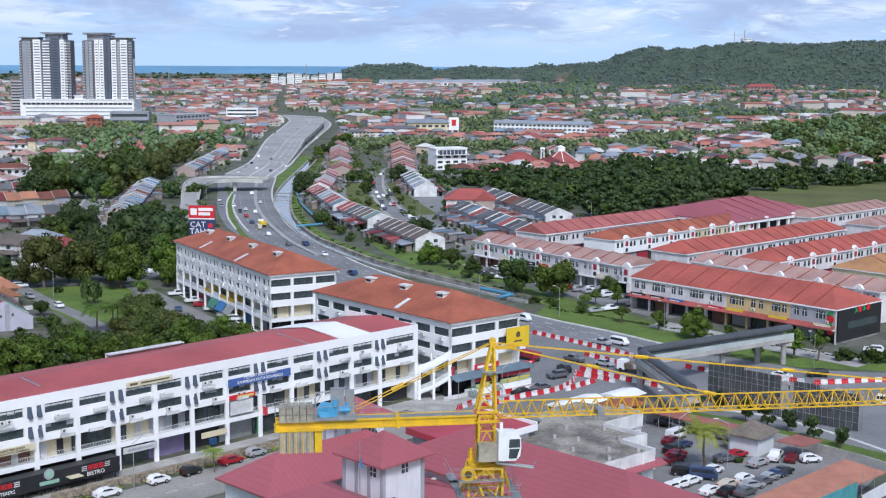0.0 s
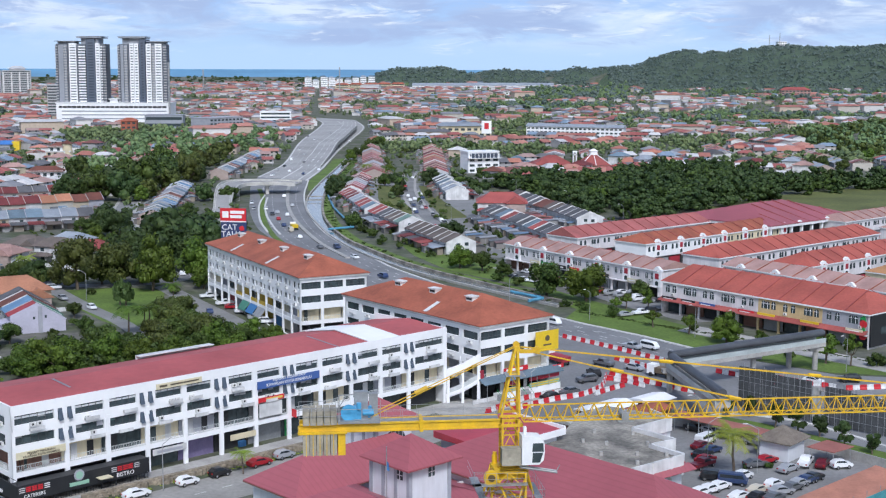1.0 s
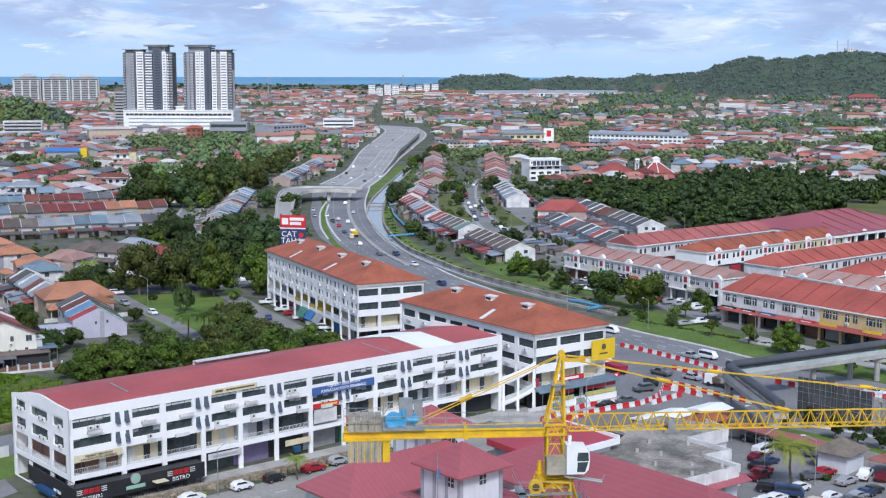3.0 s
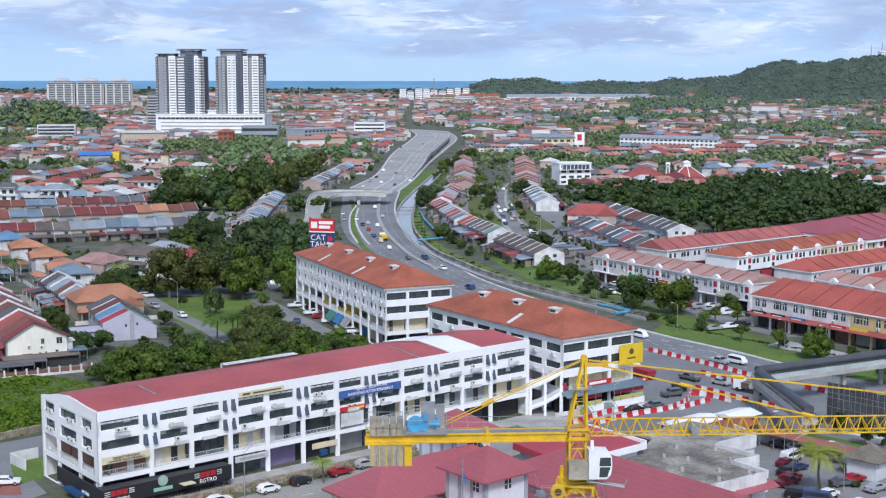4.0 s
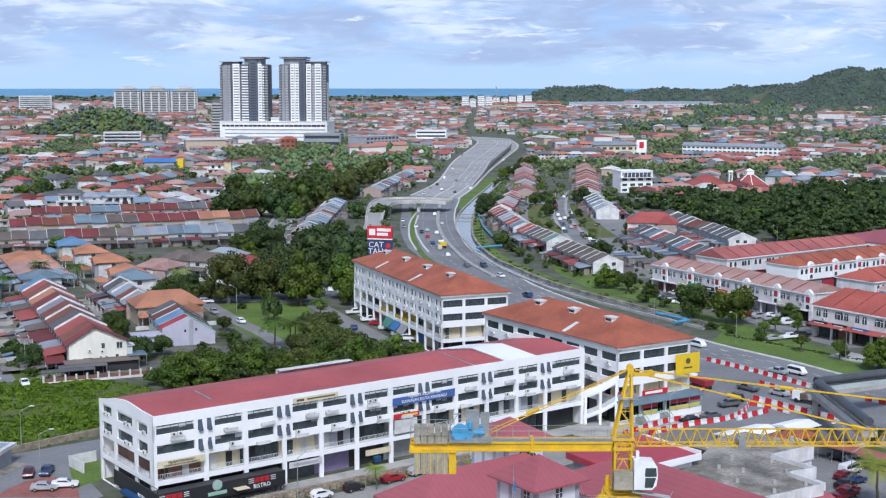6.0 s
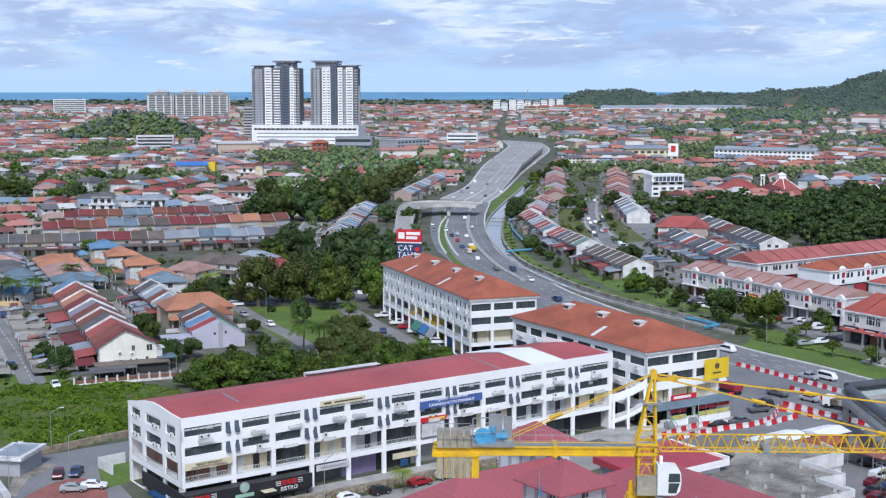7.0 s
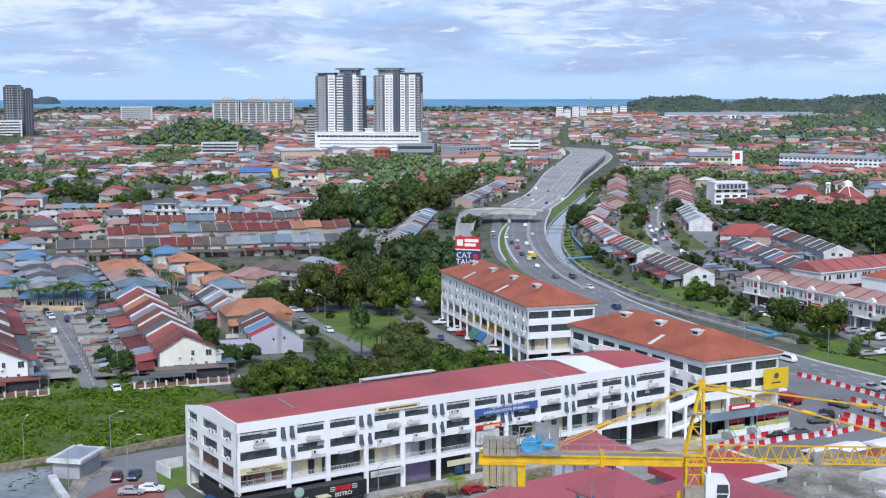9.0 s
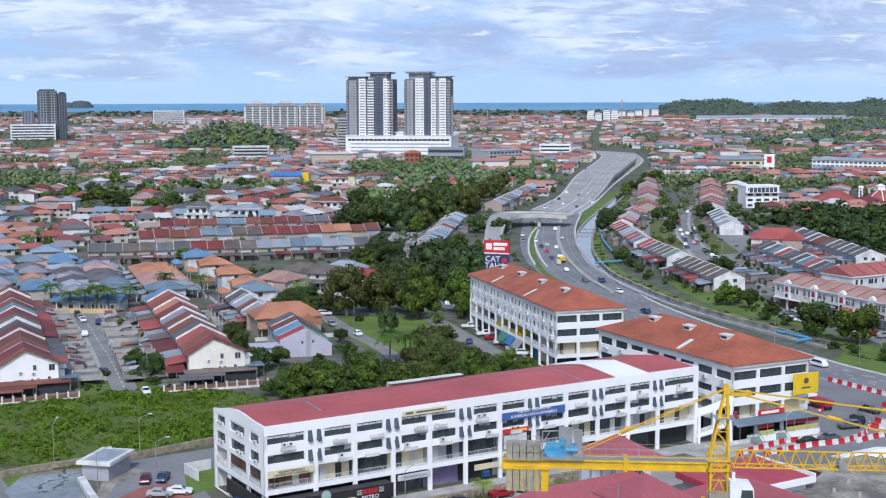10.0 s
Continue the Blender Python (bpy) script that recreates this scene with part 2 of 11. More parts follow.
class Shape:
    """Collects the vertices and faces of one mesh."""

    def __init__(self):
        self.v, self.f = [], []

    def add(self, verts, faces):
        n = len(self.v)
        self.v += verts
        self.f += [tuple(i + n for i in f) for f in faces]
        return self

    def box(self, x0, y0, z0, x1, y1, z1):
        return self.add([(x0, y0, z0), (x1, y0, z0), (x1, y1, z0), (x0, y1, z0), (x0, y0, z1), (x1, y0, z1), (x1, y1, z1), (x0, y1, z1)],
                        [(3, 2, 1, 0), (4, 5, 6, 7), (0, 1, 5, 4), (1, 2, 6, 5), (2, 3, 7, 6), (3, 0, 4, 7)])

    def slab(self, pts, z0, z1):
        """A flat polygon (counter-clockwise) with thickness."""
        n = len(pts)
        verts = [(x, y, z0) for x, y in pts] + [(x, y, z1) for x, y in pts]
        return self.add(verts, [tuple(range(n - 1, -1, -1)), tuple(range(n, 2 * n))] + [(i, (i + 1) % n, n + (i + 1) % n, n + i) for i in range(n)])

    def beam(self, p, q, r, n=4, r2=None, spin=0.785):
        """A bar of n sides from p to q."""
        p, q = Vector(p), Vector(q)
        d = (q - p).normalized()
        a = d.cross(Vector((0, 0, 1)) if abs(d.z) < 0.9 else Vector((1, 0, 0))).normalized()
        b = d.cross(a)
        r2 = r if r2 is None else r2
        verts = []
        for c, k in ((p, r), (q, r2)):
            for i in range(n):
                t = spin + 2 * math.pi * i / n
                w = c + a * (math.cos(t) * k) + b * (math.sin(t) * k)
                verts.append((w.x, w.y, w.z))
        return self.add(verts, [tuple(range(n)), tuple(range(2 * n - 1, n - 1, -1))] + [(i, n + i, n + (i + 1) % n, (i + 1) % n) for i in range(n)])

    def roof(self, x0, y0, x1, y1, z0, z1, hip=0.0, over=0.5, lip=0.18):
        """A pitched roof with its ridge along x; hip: how far the ridge ends stand in from the ends."""
        x0, y0, x1, y1 = x0 - over, y0 - over, x1 + over, y1 + over
        m = (y0 + y1) / 2
        a, b = x0 + hip, x1 - hip
        verts = [(x0, y0, z0), (x1, y0, z0), (x1, y1, z0), (x0, y1, z0), (x0, y0, z0 + lip), (x1, y0, z0 + lip), (x1, y1, z0 + lip), (x0, y1, z0 + lip), (a, m, z1), (b, m, z1)]
        return self.add(verts, [(3, 2, 1, 0), (0, 1, 5, 4), (1, 2, 6, 5), (2, 3, 7, 6), (3, 0, 4, 7), (4, 5, 9, 8), (6, 7, 8, 9), (5, 6, 9), (7, 4, 8)])

    def mesh(self, name, mat):
        me = bpy.data.meshes.new(name)
        me.from_pydata(self.v, [], self.f)
        me.materials.append(mat)
        me.update()
        return me


def thing(name, m, label, category, group="", kind=""):
    ob = new(name)
    ob.matrix_basis = m
    return tagged(ob, label, category, group, kind)


def part(name, shape, mat, parent, label=""):
    ob = new(name, shape.mesh(name, mat) if isinstance(shape, Shape) else shape)
    ob.parent = parent
    return tagged(ob, label) if label else ob


def solid(name, shape, mat, label, category, kind="", group="", m=None):
    """A thing of one mesh."""
    ob = new(name, shape.mesh(name, mat))
    if m is not None:
        ob.matrix_basis = m
    return tagged(ob, label, category, group, kind)


def along(x, y, ux, uy, z=0.0):
    """A pose at (x, y) whose x axis runs along (ux, uy)."""
    return pose(x, y, z, 0, 0, math.degrees(math.atan2(uy, ux)))


def spline(pts, n):
    """n points at even steps along a smooth line through pts."""
    p = [Vector(q) for q in pts]
    p = [2 * p[0] - p[1]] + p + [2 * p[-1] - p[-2]]
    fine = []
    for i in range(1, len(p) - 2):
        for k in range(12):
            t = k / 12
            fine.append(0.5 * (2 * p[i] + (p[i + 1] - p[i - 1]) * t + (2 * p[i - 1] - 5 * p[i] + 4 * p[i + 1] - p[i + 2]) * t * t + (3 * p[i] - p[i - 1] - 3 * p[i + 1] + p[i + 2]) * t ** 3))
    fine.append(p[-2])
    run = [0.0]
    for a, b in zip(fine, fine[1:]):
        run.append(run[-1] + (b - a).length)
    out, j = [], 0
    for k in range(n):
        s = run[-1] * k / (n - 1)
        while j < len(run) - 2 and run[j + 1] < s:
            j += 1
        f = (s - run[j]) / max(run[j + 1] - run[j], 1e-9)
        out.append(fine[j].lerp(fine[j + 1], f))
    return out


def ribbon(left, right, z0, z1, n=40, shape=None, zl=None):
    """A strip of road between two lines."""
    shape = shape or Shape()
    a, b = spline(left, n), spline(right, n)
    verts, faces = [], []
    for i, (p, q) in enumerate(zip(a, b)):
        dz = zl[0] + (zl[1] - zl[0]) * i / (n - 1) if zl else 0
        verts += [(p.x, p.y, z1 + dz), (q.x, q.y, z1 + dz), (q.x, q.y, z0), (p.x, p.y, z0)]
    for i in range(n - 1):
        o = 4 * i
        faces += [(o, o + 1, o + 5, o + 4), (o + 1, o + 2, o + 6, o + 5), (o + 3, o, o + 4, o + 7)]
    return shape.add(verts, faces)


def strip(line, width, z0, z1, n=40, shape=None):
    """A strip of one width along a line."""
    a = spline(line, n)
    l, r = [], []
    for i, p in enumerate(a):
        d = (a[min(i + 1, n - 1)] - a[max(i - 1, 0)]).normalized()
        s = Vector((-d.y, d.x)) * width / 2
        l.append(p + s)
        r.append(p - s)
    shape = shape or Shape()
    verts, faces = [], []
    for p, q in zip(l, r):
        verts += [(p.x, p.y, z1), (q.x, q.y, z1), (q.x, q.y, z0), (p.x, p.y, z0)]
    for i in range(n - 1):
        o = 4 * i
        faces += [(o, o + 1, o + 5, o + 4), (o + 1, o + 2, o + 6, o + 5), (o + 3, o, o + 4, o + 7)]
    return shape.add(verts, faces + [(0, 3, 2, 1), (4 * n - 4, 4 * n - 3, 4 * n - 2, 4 * n - 1)])


def dashes(line, width, length, gap, z, n=200, shape=None):
    """Painted dashes along a line."""
    shape = shape or Shape()
    pts = spline(line, n)
    total = sum((b - a).length for a, b in zip(pts, pts[1:]))
    count = int(total / (length + gap))
    fine = spline(line, count * 2 + 1) if count else []
    for i in range(count):
        p, q = fine[2 * i], fine[2 * i + 1]
        q = p + (q - p).normalized() * length
        d = (q - p).normalized()
        s = Vector((-d.y, d.x)) * width / 2
        shape.slab([tuple(p - s), tuple(q - s), tuple(q + s), tuple(p + s)], z - 0.01, z)
    return shape


def inside(x, y, poly):
    hit = False
    for (x0, y0), (x1, y1) in zip(poly, poly[1:] + poly[:1]):
        if (y0 > y) != (y1 > y) and x < (x1 - x0) * (y - y0) / (y1 - y0) + x0:
            hit = not hit
    return hit


def interp(t, xs, ys):
    return float(np.interp(t, xs, ys))

# ---- land, hill, sea and sky ----
CREST_AZ = [-2, 1.2, 1.86, 2.17, 2.58, 3.06, 3.79, 4.39, 4.89, 5.47, 6.19, 6.91, 7.62, 8.34, 9.05, 9.75, 10.45, 11.15, 11.85, 12.54, 13.11, 13.68, 14.35, 15.02, 15.47, 15.92, 16.36, 16.81, 17.35, 17.68, 18.44, 19.13, 20.0, 22.1, 23.2, 24.7, 30, 40, 60]
CREST_EL = [-1.6, -1.2, -0.5, -0.3, -0.16, -0.04, -0.11, -0.04, -0.01, -0.16, -0.32, -0.18, -0.15, -0.18, -0.22, -0.2, -0.01, -0.08, -0.03, 0.02, 0.06, 0.32, 0.55, 0.67, 0.69, 0.57, 0.69, 0.62, 0.8, 0.75, 0.89, 0.93, 0.9, 0.89, 0.94, 0.92, 0.95, 0.9, 0.3]


def hill_z(x, y):
    d, az = math.hypot(x, y), math.degrees(math.atan2(x, y))
    if d < 2300 or not -2 < az < 60:
        return 0.0
    crest = EYE_Z + 3250 * math.tan(radians(interp(az, CREST_AZ, CREST_EL)))
    low = base_z(3250)
    foot = 2550 if az > 12 else 2950
    k = (d - foot) / (3250 - foot) if d < 3250 else 1 - (d - 3250) / 900
    k = max(0.0, min(1.0, k))
    k = k * k * (3 - 2 * k)
    return max(0.0, crest - low - 10) * k * (1 + 0.06 * noise.noise((x / 160, y / 160, 3)))


def base_z(d):
    """Level ground near by; far off it lifts a little towards the horizon."""
    return 0.0 if d < 1800 else EYE_Z * (1 - d / (1800 + 1.8 * (d - 1800)))


def land_z(x, y):
    return base_z(math.hypot(x, y)) + hill_z(x, y)


sheet = Shape()
RINGS = [0, 40, 80, 120, 160, 200, 250, 300, 360, 430, 500, 600, 700, 850, 1000, 1200, 1400, 1600, 1800, 1950, 2100, 2250, 2400, 2500, 2600, 2700, 2800, 2900, 3000, 3080, 3160, 3240, 3320, 3400, 3500, 3650, 3800, 4000, 4200, 4350]
SPOKES = [-180 + 3 * k for k in range(44)] + [-48 + k for k in range(96)] + [48 + 3 * k for k in range(44)]
for r in RINGS:
    for s in SPOKES:
        x, y = r * math.sin(radians(s)), r * math.cos(radians(s))
        sheet.v.append((x, y, land_z(x, y)))
NS = len(SPOKES)
for i in range(len(RINGS) - 1):
    for j in range(NS):
        k = (j + 1) % NS
        sheet.f.append((i * NS + j, i * NS + k, (i + 1) * NS + k, (i + 1) * NS + j))
solid("ground", sheet, GROUND, "green and grey town ground running out to the coast", "ground", "structure")

floor_sheet = Shape()
HILL_R = [2520 + 40 * k for k in range(22)]
HILL_S = [0.5 + 0.5 * k for k in range(90)]
for r in HILL_R:
    for a in HILL_S:
        x, y = r * math.sin(radians(a)), r * math.cos(radians(a))
        floor_sheet.v.append((x, y, land_z(x, y) + (0.8 if hill_z(x, y) > 0.5 else -3.0)))
floor_sheet.f = [(i * 90 + j, i * 90 + j + 1, (i + 1) * 90 + j + 1, (i + 1) * 90 + j) for i in range(21) for j in range(89)]
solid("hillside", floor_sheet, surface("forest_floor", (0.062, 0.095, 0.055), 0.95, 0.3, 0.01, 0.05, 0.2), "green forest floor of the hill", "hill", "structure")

water = Shape()
# the sheet climbs outward so its edge fits the horizon seen by the camera
R0, R1 = 4250, 4800
for r, z in ((R0, base_z(4350) - 6), (4360, base_z(4350) + 0.5), (R1, EYE_Z - R1 * math.tan(radians(0.27)))):
    for s in range(-180, 180, 2):
        water.v.append((r * math.sin(radians(s)), r * math.cos(radians(s)), z))
for i in range(2):
    for j in range(180):
        k = (j + 1) % 180
        water.f.append((i * 180 + j, i * 180 + k, (i + 1) * 180 + k, (i + 1) * 180 + j))
solid("sea", water, SEA, "blue sea beyond the town, tilted up to fit the camera's horizon", "sea", "structure")


def cloud_material():
    m = bpy.data.materials.new("cloudy_sky")
    m.use_nodes = True
    nd, ln = m.node_tree.nodes, m.node_tree.links
    nd.clear()
    out, em = nd.new("ShaderNodeOutputMaterial"), nd.new("ShaderNodeEmission")
    geo = nd.new("ShaderNodeNewGeometry")
    sep = nd.new("ShaderNodeSeparateXYZ")
    ln.new(geo.outputs["Position"], sep.inputs["Vector"])

    def cloud(sx, sz, scale, detail, lo, hi, rough=0.55, dist=0.0, shift=0.0):
        mp = nd.new("ShaderNodeMapping")
        mp.inputs["Scale"].default_value = (sx, sx, sz)
        mp.inputs["Location"].default_value = (shift, shift * 2, shift)
        ln.new(geo.outputs["Position"], mp.inputs["Vector"])
        n = nd.new("ShaderNodeTexNoise")
        n.inputs["Scale"].default_value, n.inputs["Detail"].default_value = scale, detail
        n.inputs["Roughness"].default_value, n.inputs["Distortion"].default_value = rough, dist
        ln.new(mp.outputs["Vector"], n.inputs["Vector"])
        r = nd.new("ShaderNodeMapRange")
        r.interpolation_type = "SMOOTHSTEP"
        r.inputs["From Min"].default_value, r.inputs["From Max"].default_value = lo, hi
        ln.new(n.outputs["Fac"], r.inputs["Value"])
        return r.outputs["Result"]

    def blend(a, b, fac):
        x = nd.new("ShaderNodeMix")
        x.data_type = "RGBA"
        for socket, v in ((x.inputs[6], a), (x.inputs[7], b)):
            if isinstance(v, tuple):
                socket.default_value = (*v, 1)
            else:
                ln.new(v, socket)
        if isinstance(fac, float):
            x.inputs["Factor"].default_value = fac
        else:
            ln.new(fac, x.inputs["Factor"])
        return x.outputs[2]

    def times(a, b):
        x = nd.new("ShaderNodeMath")
        x.operation = "MULTIPLY"
        ln.new(a, x.inputs[0])
        ln.new(b, x.inputs[1])
        return x.outputs["Value"]

    def height(z0, z1):
        r = nd.new("ShaderNodeMapRange")
        r.interpolation_type = "SMOOTHSTEP"
        r.inputs["From Min"].default_value, r.inputs["From Max"].default_value = z0, z1
        ln.new(sep.outputs["Z"], r.inputs["Value"])
        return r.outputs["Result"]

    col = blend((0.55, 0.715, 0.91), (0.43, 0.60, 0.89), height(70, 330))
    col = blend(col, (0.80, 0.87, 0.97), times(height(70, 230), cloud(1, 4.5, 0.0016, 7, 0.40, 0.64, 0.6, 0.4)))
    col = blend(col, (0.71, 0.80, 0.94), times(height(300, 470), cloud(1, 3.0, 0.0011, 6, 0.36, 0.60, 0.55, 0.3, 900.0)))
    bank = times(height(112, 150), cloud(1, 2, 0.0012, 2, 0.34, 0.50, 0.5, 0.0, 700.0))
    grey = times(cloud(1, 3.6, 0.0026, 8, 0.43, 0.60, 0.58, 0.6, 300.0), bank)
    col = blend(col, (0.45, 0.545, 0.755), grey)
    col = blend(col, (0.50, 0.60, 0.80), times(cloud(1, 7.0, 0.0048, 6, 0.50, 0.66, 0.55, 0.5, 120.0), height(130, 200)))
    col = blend(col, (0.90, 0.94, 0.98), times(cloud(1, 5.0, 0.0040, 7, 0.57, 0.72, 0.6, 0.7, 50.0), height(80, 150)))
    ln.new(col, em.inputs["Color"])
    em.inputs["Strength"].default_value = 1.0
    ln.new(em.outputs["Emission"], out.inputs["Surface"])
    return m


dome = Shape()
AZS = list(range(-70, 71, 2))
for r, z in ((4805, -20), (4805, 300), (4790, 700), (4700, 1300)):
    for s in AZS:
        dome.v.append((r * math.sin(radians(s)), r * math.cos(radians(s)), z))
for i in range(3):
    for j in range(len(AZS) - 1):
        o = i * len(AZS) + j
        dome.f.append((o, o + 1, o + 1 + len(AZS), o + len(AZS)))
solid("backdrop_sky", dome, cloud_material(), "pale blue sky with banks of grey and white cloud", "sky", "structure")

# ---- roads, canal, verges ----
HW_L = [(-42.7, 781), (-44, 720), (-41.4, 668.7), (-38.9, 615.4), (-35.1, 569.7), (-30.4, 530.2), (-26.7, 512.2), (-18, 470), (-5, 425), (8, 390), (22, 355), (34, 326), (45, 302), (52, 287)]
HW_R = [(-13.9, 754), (-14.1, 730), (-14.8, 676.8), (-13.5, 621.9), (-9.9, 567.9), (-5.0, 522.2), (3.3, 478.3), (11.7, 450), (18.1, 424.1), (35.6, 379.4), (58.5, 334), (73.3, 312), (82, 297), (92, 284)]
solid("road", ribbon(HW_L, HW_R, -0.2, 0.06, 90), ASPHALT, "grey asphalt dual carriageway sweeping past the shops", "road", "structure")
far_l = [(-43.5, 775), (-31.7, 884.1), (-26.4, 1116.8), (-14, 1341), (-9, 1500), (-25, 1640)]
far_r = [(-13.9, 750), (-5.5, 835), (5.4, 996), (20.3, 1171.5), (36, 1380), (30, 1560)]
solid("road", ribbon(far_l, far_r, -0.2, 0.09, 60), HIGHWAY, "wide grey highway running towards the coast", "road", "structure")
junction = Shape().slab([(52, 287), (45, 302), (38, 300), (40, 276), (36, 268), (30, 250), (20, 238), (26, 230), (40, 238), (52, 246), (66, 243), (78, 232), (100, 203), (150, 160), (190, 190), (150, 250), (122, 264.5), (106, 269), (92, 284), (86, 292), (70, 296)], -0.2, 0.075)
solid("road", junction, ASPHALT, "broad asphalt junction with works barriers on it", "road", "structure")
solid("road", ribbon([(-110, 148), (-75, 168), (-45, 189), (-20, 209), (5, 229), (24, 245)], [(-104, 138), (-69, 158), (-39, 180), (-14, 199), (11, 220), (30, 238)], -0.2, 0.05, 40), STREET,
      "grey service street between the office block and the red-roofed buildings", "road", "structure")
# strips between the carriageways
for nm, line, w, z, mt, lb in (
    ("median", [(-38.5, 700), (-34.5, 655), (-33, 614), (-30.3, 570), (-25.8, 525), (-20, 490), (-10, 455)], 2.2, 0.22, GRASS, "narrow grass median with pale kerbs"),
    ("median", [(-23.3, 720), (-22.8, 670), (-20.7, 610), (-16.4, 558), (-10.4, 514), (-4.5, 480), (4, 447)], 1.6, 0.5, CONCRETE, "low concrete divider beside the slip road"),
):
    solid(nm, strip(line, w, -0.1, z, 50), mt, lb, "median", "structure")
kerbs = (
    [(x + 0.3, y) for x, y in HW_R],
    [(65.8, 236.6), (74, 239.2), (84.6, 232.5), (92.6, 218.7), (97.5, 206)],
    [(-34.0, 668), (-34.6, 632), (-33.7, 600), (-30.8, 556), (-26, 518)],
    [(-32.2, 655), (-31.5, 614), (-29, 576), (-24.5, 536), (-21, 512)],
)
for line in kerbs:
    solid("kerb", strip(line, 0.8, -0.1, 0.28, 70), KERB, "pale concrete kerb beside the highway", "kerb", "structure")
marks = Shape()
for k in (0.25, 0.42, 0.72, 0.86):
    a, b = spline(HW_L, 60), spline(HW_R, 60)
    dashes([tuple(p.lerp(q, k)) for p, q in zip(a, b)][::4], 0.22, 3.0, 5.0, 0.085, shape=marks)
for k in (0.03, 0.18, 0.34, 0.5, 0.66, 0.82, 0.97):
    a, b = spline(far_l, 60), spline(far_r, 60)
    line = [tuple(p.lerp(q, k)) for p, q in zip(a, b)][::6]
    if k in (0.03, 0.5, 0.82, 0.97):
        strip(line, 1.0, 0.05, 0.14, 60, marks)
    else:
        dashes(line, 0.3, 4.0, 8.0, 0.115, shape=marks)
dashes([(-72, 163), (-42, 184.5), (-17, 204), (8, 224.5)], 0.18, 2.0, 3.0, 0.075, shape=marks)
dashes([(53, 326), (66, 305), (76, 288), (90, 270)], 0.2, 2.5, 3.5, 0.1, shape=marks)
dashes([(56, 330), (69, 309), (79, 292)], 0.2, 2.5, 3.5, 0.1, shape=marks)
solid("road_marking", marks, LINE, "worn white lane dashes and edge lines", "road marking", "structure")

# flyover and its curved ramp
ramp = thing("flyover", pose(0, 0, 0), "pale concrete flyover with a curved ramp over the highway", "flyover", kind="structure")
FLY_OUT = [(-51.5, 560, 0.2), (-53.5, 590, 0.3), (-54.3, 605.8, 0.9), (-55.3, 619.9, 2.6), (-56.5, 643, 4.4), (-56.5, 662.4, 5.4), (-54.0, 678, 5.7), (-47.9, 686, 5.7), (-38.6, 688, 5.7), (-28.6, 686, 5.7), (-15.8, 685, 5.2)]
FLY_IN = [(-43.5, 560, 0.2), (-45.4, 590, 0.3), (-46.3, 606, 0.9), (-46.9, 614.8, 2.6), (-47.1, 631.8, 4.4), (-46.5, 650.3, 5.4), (-44.1, 664, 5.7), (-40.1, 668.8, 5.7), (-35.1, 670.5, 5.7), (-27.9, 670.6, 5.7), (-19.0, 669, 5.3)]


def fly_strip(near, far, top, bottom, n=70, grounded=0):
    """A strip that follows the ramp's two edges between the shares near and far of its width."""
    a, b = spline(FLY_OUT, n), spline(FLY_IN, n)
    v = []
    for i, (q, w) in enumerate(zip(a, b)):
        c, d = q.lerp(w, near), q.lerp(w, far)
        low = [-0.1 if i < grounded else k.z + bottom for k in (c, d)]
        v += [(c.x, c.y, c.z + top), (d.x, d.y, d.z + top), (d.x, d.y, low[1]), (c.x, c.y, low[0])]
    return Shape().add(v, [(4 * i + e, 4 * i + (e + 1) % 4, 4 * i + 4 + (e + 1) % 4, 4 * i + 4 + e) for i in range(n - 1) for e in range(4)] + [(3, 2, 1, 0), (4 * n - 4, 4 * n - 3, 4 * n - 2, 4 * n - 1)])


PALE_CONCRETE = surface("pale_bridge_concrete", (0.50, 0.49, 0.46), 0.85, 0.3, 0.15, 1.5, 0.12, bump=0.1)
part("deck", fly_strip(0.0, 1.0, 0.0, -0.9, grounded=30), PALE_CONCRETE, ramp)
part("roadway", fly_strip(0.05, 0.95, 0.05, 0.0), HIGHWAY, ramp)
part("parapet", fly_strip(-0.02, 0.03, 0.85, -0.95), PALE_CONCRETE, ramp)
part("parapet", fly_strip(0.97, 1.02, 0.85, -0.95), PALE_CONCRETE, ramp)
part("edge_line", fly_strip(0.09, 0.11, 0.08, 0.05), LINE, ramp)
part("edge_line", fly_strip(0.88, 0.90, 0.08, 0.05), LINE, ramp)
for x, y in ((-33.0, 674), (-33.6, 683), (-47.2, 664), (-52.0, 668)):
    part("pier", Shape().box(x - 0.8, y - 1.2, 0, x + 0.8, y + 1.2, 4.2), PALE_CONCRETE, ramp)
    part("pier_cap", Shape().box(x - 1.9, y - 1.5, 4.2, x + 1.9, y + 1.5, 4.85), PALE_CONCRETE, ramp)

# raised carriageway further on
bridge = thing("viaduct", pose(0, 0, 0), "long raised highway deck with a dark underside", "viaduct", kind="structure")
VB = [(-6.5, 850), (-2.5, 905), (1.0, 951), (5, 1015), (10.5, 1083), (19.3, 1204), (26, 1300), (28, 1400)]
RISE = [0.2 + 5.0 * min(1.0, k / 12) ** 1.2 for k in range(40)]
deck, rail, side = Shape(), Shape(), Shape()
edge = spline(VB, 40)
vd, vr = [], []
for k, p in enumerate(edge):
    z = RISE[k]
    vd += [(p.x - 15, p.y + 5, z), (p.x, p.y, z), (p.x, p.y, z - 1.4), (p.x - 15, p.y + 5, z - 1.4)]
    vr += [(p.x - 0.2, p.y, z + 1.0), (p.x + 0.2, p.y, z + 1.0), (p.x + 0.2, p.y, max(0, z - 1.5)), (p.x - 0.2, p.y, max(0, z - 1.5))]
